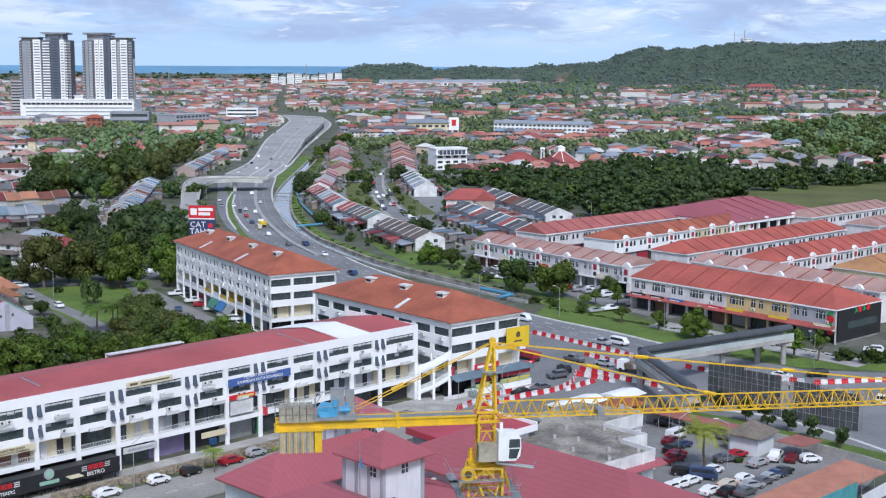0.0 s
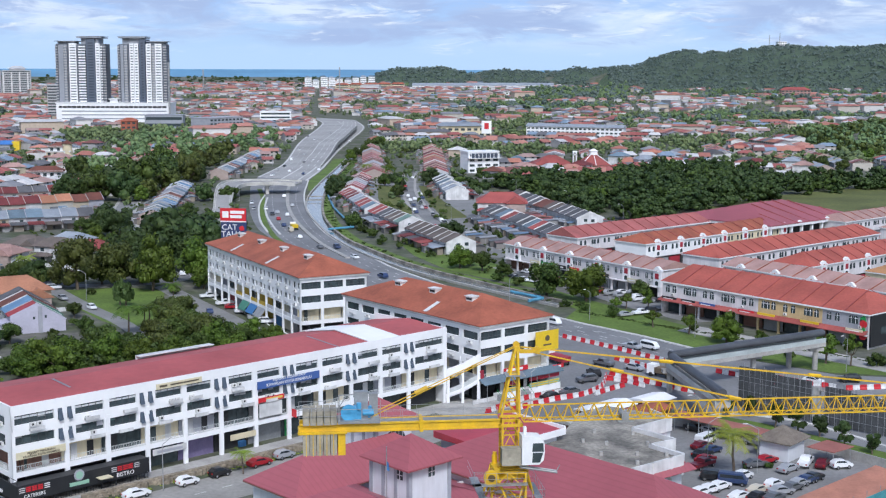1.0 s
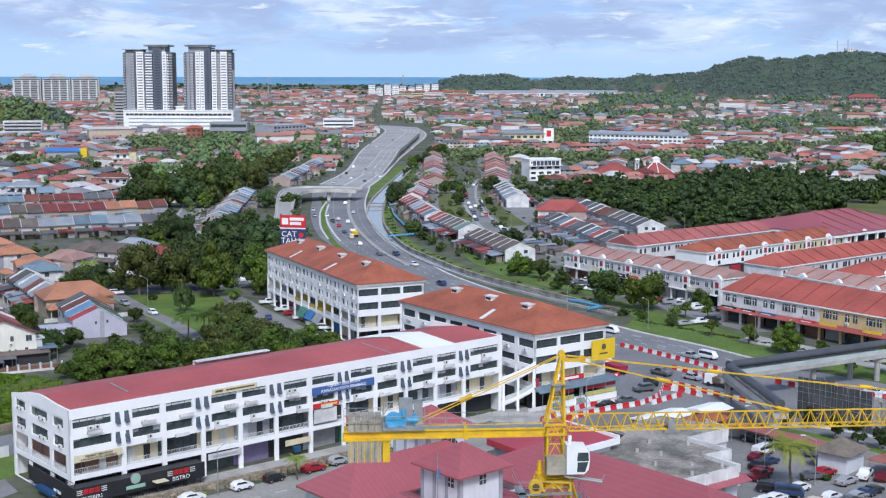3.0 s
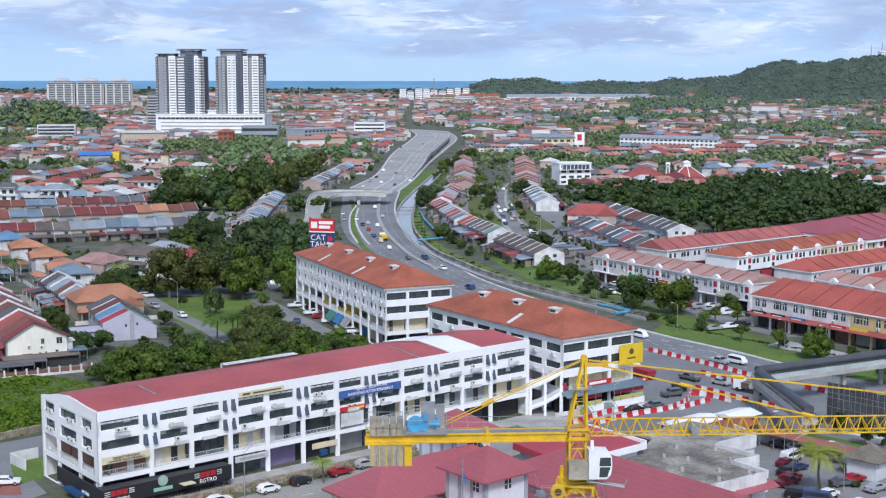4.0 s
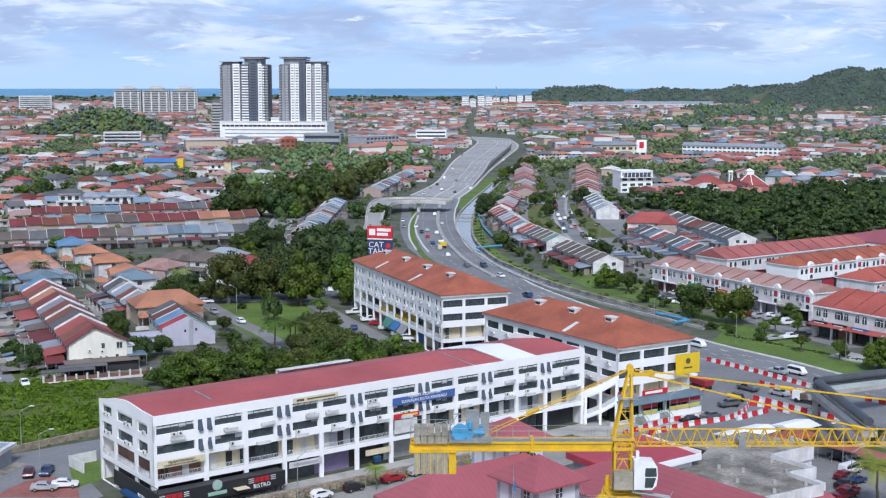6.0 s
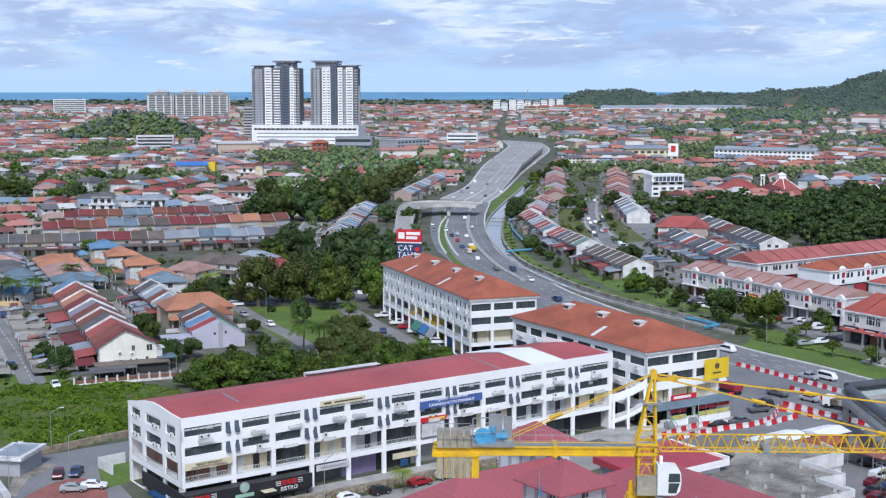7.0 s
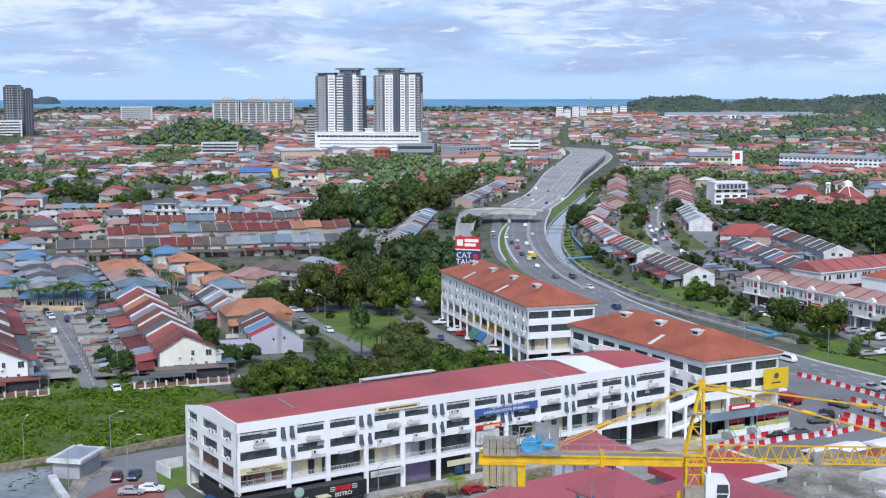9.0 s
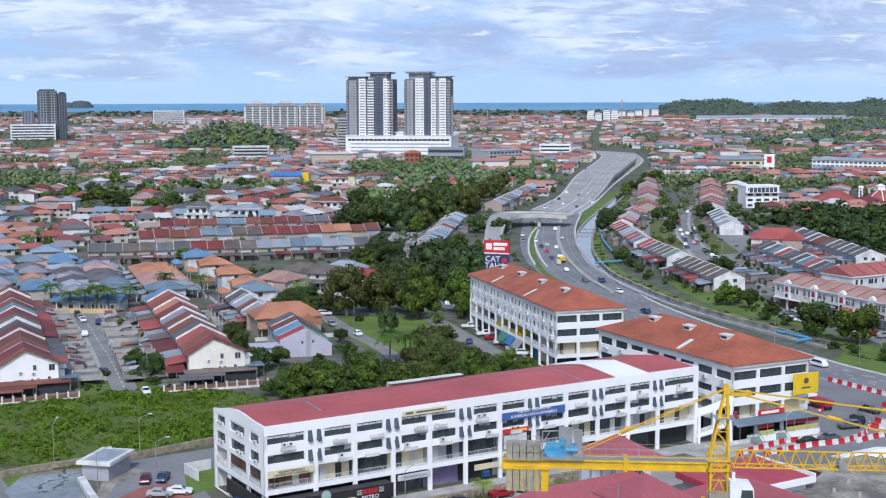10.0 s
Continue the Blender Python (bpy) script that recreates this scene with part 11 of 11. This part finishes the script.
for line in (
    [(54.0, 311.6), (59.8, 303.4), (64.9, 295.6), (69.9, 287.2), (72.5, 282.2)], [(61.4, 287.0), (64.4, 282.0), (67.0, 277.1), (70.1, 271.5)], [(57.2, 272.7), (61.1, 268.0), (63.4, 264.4), (67.7, 259.2), (74, 252)],
    [(27, 243), (36.2, 252.8), (41.2, 255.4), (46.6, 258.0)], [(32, 244), (40.8, 250.9), (46.7, 254.1), (49.9, 256.9), (53.3, 262.1), (56.1, 271.0)], [(58, 262), (54, 258.6), (50.5, 255.2)],
    [(102.5, 255.9), (107.9, 256.2), (118.5, 256.8), (132, 252)], [(80.5, 273), (86, 266.5), (90, 262)], [(55.5, 268), (59, 265.5), (62, 261)], [(88, 271), (94, 263), (101, 257)],
):
    ob = thing("barrier_line", pose(0, 0, 0.08), "line of red and white plastic works barriers on the road", "barrier", "works barriers")
    tot = sum(math.hypot(b[0] - a[0], b[1] - a[1]) for a, b in zip(line, line[1:]))
    n = int(tot / 1.5)
    pts = spline(line, n + 1)
    for i in range(n):
        p, q = pts[i], pts[i + 1]
        part("barrier_block", BLOCKS[i % 2], None, ob).matrix_basis = along((p.x + q.x) / 2, (p.y + q.y) / 2, q.x - p.x, q.y - p.y)

# cars along the terrace street and before the shophouses
rng = random.Random(44)
TONES = ("white", "silver", "black", "red", "white", "blue", "silver")
for k in range(5):
    t = 0.2 + 0.17 * k
    sd = 1 if k % 3 else -1
    x, y = -105 - 48.5 * t + sd * 0.885 * 2.7, 282.5 + 95 * t + sd * 0.465 * 2.7
    car(x, y, 117 + rng.uniform(-3, 3), rng.choice(("car", "hatchback", "suv")), rng.choice([c for c in TONES if c in CAR_PAINT]))
for k in range(9):
    t = 0.05 + 0.1 * k
    x, y = -105 - 48.5 * t + 0.885 * 9.5, 282.5 + 95 * t + 0.465 * 9.5 + 8
    car(x, y, 27 + rng.uniform(-4, 4), rng.choice(("car", "hatchback", "suv")), rng.choice([c for c in TONES if c in CAR_PAINT]))
for k in range(12):
    x, y = 57.5 + 2.0 * k + (2.5 if k % 5 == 4 else 0), 398 - 3.25 * k
    car(x + 6.5, y - 5.5, 30 + rng.uniform(-4, 4), rng.choice(("car", "hatchback", "suv")), rng.choice([c for c in TONES if c in CAR_PAINT]))

# ---- unfinished footbridge ----
GLASS_PALE = surface("pale_frosted_panel", (0.42, 0.47, 0.47), 0.3, 0.2, 0.3, 2.0, 0.1)
WRAP = surface("dark_grey_roof_sheet", (0.075, 0.08, 0.09), 0.45, 0.2, 0.3, 2.0, 0.1)
fb = thing("footbridge", pose(0, 0, 0), "unfinished footbridge with dark curved roofs on concrete piers", "footbridge")


def span(a, b, z0, z1):
    a, b = Vector((a[0], a[1], z0)), Vector((b[0], b[1], z1))
    d = (b - a).normalized()
    s = d.cross(Vector((0, 0, 1))).normalized()
    sh = Shape()
    prof = [(-1.5, 0), (1.5, 0), (1.5, 0.9), (-1.5, 0.9)]
    v = [tuple(p + s * x + Vector((0, 0, z))) for p in (a, b) for x, z in prof]
    part("deck", sh.add(v, [(0, 1, 2, 3), (7, 6, 5, 4), (0, 4, 5, 1), (1, 5, 6, 2), (2, 6, 7, 3), (3, 7, 4, 0)]), CONCRETE, fb)
    n = 14
    prof = [(0.95 * math.cos(2 * math.pi * k / n) + 0.2, 2.85 + 0.8 * math.sin(2 * math.pi * k / n)) for k in range(n)]
    v = [tuple(p + s * x + Vector((0, 0, z))) for p in (a, b) for x, z in prof]
    part("roof", Shape().add(v, [tuple(range(n)), tuple(range(2 * n - 1, n - 1, -1))] + [(i, n + i, n + (i + 1) % n, (i + 1) % n) for i in range(n)]), WRAP, fb)
    for sg in (-1.4, 1.4):
        v = [tuple(p + s * (sg + o) + Vector((0, 0, z))) for p in (a, b) for o, z in ((-0.04, 0.85), (0.04, 0.85), (0.04, 1.9), (-0.04, 1.9))]
        part("side_panel", Shape().add(v, [(0, 1, 2, 3), (7, 6, 5, 4), (0, 4, 5, 1), (1, 5, 6, 2), (2, 6, 7, 3), (3, 7, 4, 0)]), GLASS_PALE, fb)


span((66.0, 257.0), (104.5, 275.5), 4.9, 5.2)
span((66.5, 256.0), (68.6, 229.0), 4.7, 4.0)
for x, y in ((66.0, 256.6), (103.0, 274.6), (98.0, 277.0), (87.0, 268.0)):
    part("pier", Shape().beam((x, y, 0), (x, y, 4.2), 0.6, 12).box(x - 1.6, y - 0.8, 4.2, x + 1.6, y + 0.8, 4.95), CONCRETE, fb)
part("stair", Shape().add([(97, 278, 4.9), (98.5, 279.5, 4.9), (87, 287, 0.3), (85.5, 285.5, 0.3), (97, 278, 5.4), (98.5, 279.5, 5.4), (87, 287, 0.8), (85.5, 285.5, 0.8)], [(3, 2, 1, 0), (4, 5, 6, 7), (0, 1, 5, 4), (1, 2, 6, 5), (2, 3, 7, 6), (3, 0, 4, 7)]), CONCRETE, fb)

# ---- scaffold screen ----
MESH = surface("black_scaffold_netting", (0.085, 0.09, 0.095), 0.85, 0.4, 0.35, 1.5, 0.35)
sc = thing("scaffold_screen", along(76.4, 244.5, 0.652, -0.758), "tall scaffold hung with black netting beside the road", "scaffold")
for k in range(12):
    x = 2.6 * k
    if k == 6:
        part("column", Shape().box(x + 0.3, -0.1, 0, x + 1.4, 0.9, 6.9), CONCRETE, sc)
        continue
    part("netting", Shape().box(x + 0.04, 0.0, 0.3, x + 2.56, 0.06, 8.2 - 0.14 * k + 0.15 * (k % 3)), MESH, sc)
for k in range(27):
    x = 31.2 * k / 26
    part("pole", Shape().beam((x, -0.12, 0), (x, -0.12, 9.0 - 0.05 * x), 0.04, 6), STEEL, sc)
for k in range(14):
    x = 31.2 * k / 13
    part("pole", Shape().beam((x, 1.2, 0), (x, 1.2, 9.0 - 0.05 * x), 0.05, 6), STEEL, sc)
for z in (1.8, 3.6, 5.4, 6.4):
    part("ledger", Shape().beam((0, -0.14, z), (31.2, -0.14, z), 0.04, 6), STEEL, sc)
part("walkway", Shape().box(0, 0.1, 6.2, 31.2, 1.2, 6.3), CONCRETE_DARK, sc)

# ---- corner cafe under the orange block ----
cafe = thing("corner_cafe", along(26.7, 251.7, 0.83, 0.557), "corner cafe with grey awning and raised white terrace", "cafe")
part("terrace", Shape().box(3.6, -1.5, 0, 20.6, -0.1, 1.35), WHITE, cafe)
part("ramp_wall", Shape().box(-2.4, -1.0, 0, 3.4, -0.8, 0.9), WHITE_OLD, cafe)
part("awning", Shape().add([(-0.4, -2.2, 3.75), (20.8, -2.2, 3.75), (20.8, -0.08, 4.7), (-0.4, -0.08, 4.7), (-0.4, -2.2, 3.88), (20.8, -2.2, 3.88), (20.8, -0.08, 4.83), (-0.4, -0.08, 4.83)], [(3, 2, 1, 0), (4, 5, 6, 7), (0, 1, 5, 4), (1, 2, 6, 5), (2, 3, 7, 6), (3, 0, 4, 7)]), TEAL_SHEET, cafe, "blue-grey sheet awning")
part("side_awning", Shape().add([(18.9, -0.3, 3.9), (22.6, -0.3, 3.6), (22.6, 4.4, 3.6), (18.9, 4.4, 3.9), (18.9, -0.3, 4.0), (22.6, -0.3, 3.7), (22.6, 4.4, 3.7), (18.9, 4.4, 4.0)], [(3, 2, 1, 0), (4, 5, 6, 7), (0, 1, 5, 4), (1, 2, 6, 5), (2, 3, 7, 6), (3, 0, 4, 7)]), GREEN_CANVAS, cafe)
for x0, x1 in ((5.2, 9.0), (12.0, 20.2)):
    part("menu_board", Shape().box(x0, -1.5, 2.75, x1, -1.42, 3.5), SHUTTER_RED, cafe, "dark red menu board")
    part("green_board", Shape().box(x0, -1.56, 1.4, x1, -1.48, 2.3), LETTER_GREEN, cafe, "pale green board with dishes")
    part("board_text", Shape().box(x0 + 0.2, -1.6, 1.95, x1 - 0.2, -1.56, 2.2).box(x0 + 0.4, -1.6, 1.5, x1 - 0.6, -1.56, 1.7), SIGN_YELLOW, cafe)
for x0 in (3.4, 9.6):
    st = Shape()
    for k in range(7):
        st.box(x0, -3.4 + 0.27 * k, 0, x0 + 1.9, -3.13 + 0.27 * k, 0.19 * (k + 1))
    part("steps", st, SHUTTER_GREY, cafe)
    for x in (x0, x0 + 1.9):
        part("step_rail", Shape().beam((x, -3.3, 0.9), (x, -1.5, 2.2), 0.05, 6).beam((x, -3.3, 0), (x, -3.3, 0.9), 0.05, 6), SIGN_GREEN, cafe)
for k in range(7):
    part("awning_post", Shape().beam((0.4 + 3.3 * k, -2.0, 0.0 if k < 2 else 1.3 if k < 6 else 0), (0.4 + 3.3 * k, -2.0, 3.8), 0.05, 6), STEEL, cafe)
part("name_board", Shape().box(6.2, -0.3, 4.9, 12.6, -0.16, 5.9), SIGN_RED, cafe)
part("board_text", Shape().box(6.8, -0.36, 5.15, 11.2, -0.3, 5.65), LETTER_WHITE, cafe)
part("name_board", Shape().box(19.4, -0.5, 4.0, 22.4, -0.36, 4.8), SIGN_RED, cafe)
part("board_text", Shape().box(19.7, -0.56, 4.2, 21.6, -0.5, 4.6), LETTER_WHITE, cafe)
part("pillar_board", Shape().box(-0.2, -0.3, 4.6, 0.9, -0.16, 6.4), SHUTTER_RED, cafe)
yb = thing("yellow_board", along(38.6, 259.0, 0.83, 0.557), "large yellow board with a dark emblem on the block's corner", "sign")
part("board", Shape().box(0, -0.6, 8.3, 6.2, -0.4, 12.4), SIGN_YELLOW, yb)
part("emblem", Shape().beam((3.1, -0.66, 10.9), (3.1, -0.6, 10.9), 0.6, 14).box(2.0, -0.65, 9.4, 4.2, -0.6, 9.7), LETTER_DARK, yb)

# covered link between the office block and the corner block
link = thing("covered_link", pose(0, 0, 0), "white curved two-storey walkway joining the two blocks", "walkway")


def slope_band(z0, z1, h, w, bulge=0.5):
    """A band that climbs in a shallow sag from the office block to the corner block."""
    sh, v = Shape(), []
    for k in range(9):
        t = k / 8
        x, y = 20.2 + 6.7 * t, 251.4 - bulge * math.sin(math.pi * t)
        z = z0 + (z1 - z0) * (0.75 * t + 0.25 * t * t)
        v += [(x, y, z), (x, y + w, z), (x, y + w, z + h), (x, y, z + h)]
    f = [(4 * k + a, 4 * k + 4 + a, 4 * k + 4 + b, 4 * k + b) for k in range(8) for a, b in ((0, 1), (1, 2), (2, 3), (3, 0))]
    return sh.add(v, [q[::-1] for q in f] + [(0, 1, 2, 3), (35, 34, 33, 32)])


part("parapet", slope_band(5.3, 8.5, 1.5, 0.25), WHITE, link)
part("upper_deck", slope_band(5.2, 8.4, 0.25, 4.0), WHITE, link)
part("lower_band", slope_band(1.0, 4.2, 0.9, 0.25), WHITE, link)
part("lower_deck", slope_band(1.0, 4.2, 0.25, 4.0), WHITE, link)
part("railing", slope_band(1.9, 5.1, 0.9, 0.06), RAIL_METAL, link)
for x, y, h in ((20.6, 251.2, 5.4), (23.4, 250.9, 6.6), (26.5, 251.2, 8.4), (23.4, 254.6, 6.6)):
    part("column", Shape().box(x - 0.25, y, 0, x + 0.25, y + 0.5, h), WHITE, link)

# ---- billboard ----
bb = thing("billboard", along(-33.9, 392.0, 0.97, -0.22), "tall billboard, red above and dark blue below, with white lettering", "billboard")
part("panel", Shape().box(0, -0.4, 12.0, 7.6, 0.4, 23.4), surface("dark_blue_panel", (0.03, 0.05, 0.14), 0.5), bb)
part("red_panel", Shape().box(-0.1, -0.6, 19.8, 7.7, -0.4, 23.5), SIGN_RED, bb)
part("sign_text", Shape().box(2.9, -0.66, 21.9, 7.2, -0.6, 22.8).box(2.9, -0.66, 20.6, 6.4, -0.6, 21.5), LETTER_WHITE, bb)
part("emblem", Shape().box(0.5, -0.66, 20.7, 2.4, -0.6, 22.6), LETTER_WHITE, bb)
part("white_edge", Shape().box(-0.1, -0.6, 19.4, 7.7, -0.4, 19.75), LETTER_WHITE, bb)
lettering("CAT", 2.4, LETTER_WHITE, bb, pose(2.6, -0.5, 17.8, 90))
lettering("TAHA", 2.4, LETTER_WHITE, bb, pose(3.3, -0.5, 15.8, 90))
part("drop_mark", Shape().beam((6.3, -0.55, 17.6), (6.3, -0.4, 17.6), 0.75, 14), SIGN_RED, bb)
for x in (1.2, 6.4):
    part("post", Shape().beam((x, 0, 0), (x, 0, 12.0), 0.25, 8), STEEL, bb)

# ---- pump house and pond ----
ph = thing("pump_house", along(-87.2, 214.6, 0.98, -0.1), "small grey pump house with a flat white-edged roof", "hut")
part("wall", Shape().box(0, 0, 0, 5.0, 8.0, 2.9), GREY_WALL, ph)
part("roof", Shape().box(-0.7, -0.8, 2.9, 5.7, 8.8, 3.5), WHITE_OLD, ph)
part("roof_cap", Shape().roof(0.2, 0.3, 4.8, 7.8, 3.5, 3.9, 2.0, 0.0, 0.05), PALE_SHEET, ph)
solid("pond_water", Shape().slab([(-92.0, 199), (-80.6, 201), (-84.6, 208.5), (-87.4, 213.5), (-89.6, 221.5), (-94.6, 219), (-98.5, 216), (-97.5, 206)], -0.1, 0.16), WATER, "green-grey pond water between stone edges", "water", "structure")
solid("pond_edge", strip([(-108, 203), (-103, 212), (-98.6, 217.6), (-94.6, 220.8), (-90.5, 224.2), (-84, 227.8), (-78.6, 233.6), (-71, 242)], 0.7, -0.1, 1.2, 50), STONE, "curved stone wall along the pond and the plot", "wall", "structure")
solid("canal_wall", strip([(-79.6, 201.5), (-82.2, 205.6), (-84.6, 209.5), (-87.0, 213.6)], 1.3, -0.1, 0.9, 20), WHITE_OLD, "pale concrete edge of the pond", "wall", "structure")
scatter("water_plants", CLUMP, [(-91 + 1.6 * math.sin(3 * k), 206 + 0.42 * k + math.cos(5 * k), 0.1, 0.35, 0.3) for k in range(34)], LEAF, "floating plants on the pond", "plants")
RED_PAVING = surface("red_brick_paving", (0.30, 0.115, 0.095), 0.9, 0.3, 0.3, 2.5, 0.2, bump=0.2)
solid("paving", Shape().slab([(-83.2, 213.4), (-80.6, 203.4), (-78.8, 203.6), (-80.4, 212.8), (-78.4, 221.2), (-80.6, 222.2)][::-1], -0.1, 0.1), CONCRETE_DARK, "stained footpath beside the pump house", "pavement", "structure")
solid("paving", Shape().slab([(-77.4, 203), (-76.4, 207.6), (-75.3, 211), (-73.6, 213.0), (-71.4, 213.7), (-69.2, 213.0), (-67.0, 210.6), (-65.0, 206.8), (-63.6, 203)][::-1], -0.1, 0.09), RED_PAVING, "red paving in the car park", "pavement", "structure")
gt = thing("gatepost_wall", pose(0, 0, 0), "white walls of a small refuse bay", "wall")
part("wall", Shape().slab([(-70.8, 220.3), (-67.0, 216.0), (-66.8, 216.2), (-70.6, 220.5)], 0, 1.9), WHITE_OLD, gt)
part("wall", Shape().slab([(-70.8, 220.3), (-70.6, 220.5), (-66.9, 223.6), (-67.1, 223.8)], 0, 1.9), WHITE_OLD, gt)

# ---- street lamps ----
lamp_src = thing("street_lamp", pose(0, 0, -500), "grey street lamp with a curved arm", "street lamp", "street lamps")
part("pole", Shape().beam((0, 0, 0), (0, 0, 7.4), 0.09, 8, 0.06), STEEL, lamp_src)
arm = Shape()
pv = Vector((0, 0, 7.4))
for k in range(1, 6):
    nx = Vector((2.0 * math.sin(k * 0.3) * 0.9, 0, 7.4 + 0.9 * math.sin(k * 0.314)))
    arm.beam(pv, nx, 0.05, 6)
    pv = nx
part("arm", arm, STEEL, lamp_src)
part("lamp_head", Shape().box(pv.x - 0.1, -0.14, pv.z - 0.08, pv.x + 0.7, 0.14, pv.z + 0.06), WHITE_OLD, lamp_src)
for x, y, t in ((-28.3, 201.2, 40), (86.2, 309.9, 215), (64.9, 333.5, 215), (93.8, 302.5, 215), (108.8, 271.4, 215), (-80.9, 205.8, 20), (-82.2, 229.3, 10), (-73.5, 213.6, 10), (36, 245.5, 30), (59.5, 207, 20), (66.6, 203, 170), (62.5, 223, 200), (75, 358, 215), (47, 356, 40), (-96, 222.9, 90), (-70, 372, 160), (-45, 640, 0), (-4, 640, 180), (0, 560, 180), (-42, 560, 0), (-12, 800, 180), (-38, 860, 0), (120, 540, 200), (108, 600, 200), (92, 660, 200), (-104, 294, 150), (-134, 352, 150), (54, 470, 200), (48, 540, 200)):
    copy_thing(lamp_src, pose(x, y, 0, 0, 0, t))
# blue pipe bridge over the canal
PIPE = surface("blue_water_pipe", (0.10, 0.30, 0.45), 0.5, 0.25, 0.5, 3.0, 0.1)
pp = thing("water_pipe", pose(0, 0, 0), "blue water main carried beside and over the canal", "pipe")
for a, b in (((49.5, 371, 1.2), (56.5, 361, 1.2)), ((57, 360, 1.2), (52.5, 357, 1.0)), ((-2.5, 520, 1.0), (7.5, 527, 1.0)), ((7.5, 527, 1.0), (0, 600, 1.0)), ((0, 600, 1.0), (-2.5, 660, 1.0))):
    part("pipe_length", Shape().beam(a, b, 0.45, 12), PIPE, pp)

# paving at the foot of the office block and round the cafe
foot = [OFFICE @ Vector((a, b, 0)) for a, b in ((-1.5, -4.2), (93.0, -4.2), (93.0, 0.3), (-1.5, 0.3))]
solid("pavement", Shape().slab([(p.x, p.y) for p in foot], -0.1, 0.13), CONCRETE, "concrete pavement before the office block", "pavement", "structure")
solid("pavement", Shape().slab([(19.5, 251.8), (16, 246), (21.5, 239), (30, 245.5), (41, 252.5), (47, 259.5), (44, 264), (26.5, 252.5), (12, 275), (6, 270)], -0.1, 0.11), CONCRETE, "worn concrete yard before the cafe and under the walkway", "pavement", "structure")
# loose stones and tufts along the retaining wall
rng = random.Random(19)
stones, tufts = Shape(), []
for _ in range(260):
    t = rng.random()
    x, y = -38 + 48 * t + rng.uniform(-0.3, 0.9), 198.6 + 37.6 * t + rng.uniform(-0.9, 0.3)
    w, h = rng.uniform(0.2, 0.5), rng.uniform(0.2, 0.9)
    stones.slab([(x - w, y - w * rng.uniform(0.4, 0.9)), (x + w * rng.uniform(0.4, 1.0), y - w), (x + w, y + w * rng.uniform(0.5, 1.0)), (x - w * 0.7, y + w)], 0, h)
    if rng.random() < 0.35:
        tufts.append((x + 0.8, y - 1.2, 0, rng.uniform(0.15, 0.5), 0.7))
solid("boulders", stones, STONE, "rough stones set along the street edge", "stones", "stuff")
scatter("weeds", CLUMP, tufts, LEAF_DRY, "yellowish tufts along the street edge", "weeds")
# ---- clear away the patterns that were only copied ----
bpy.data.batch_remove([o for src in (*_HOUSES.values(), *_CARS.values(), lamp_src) for o in (*src.children_recursive, src)])
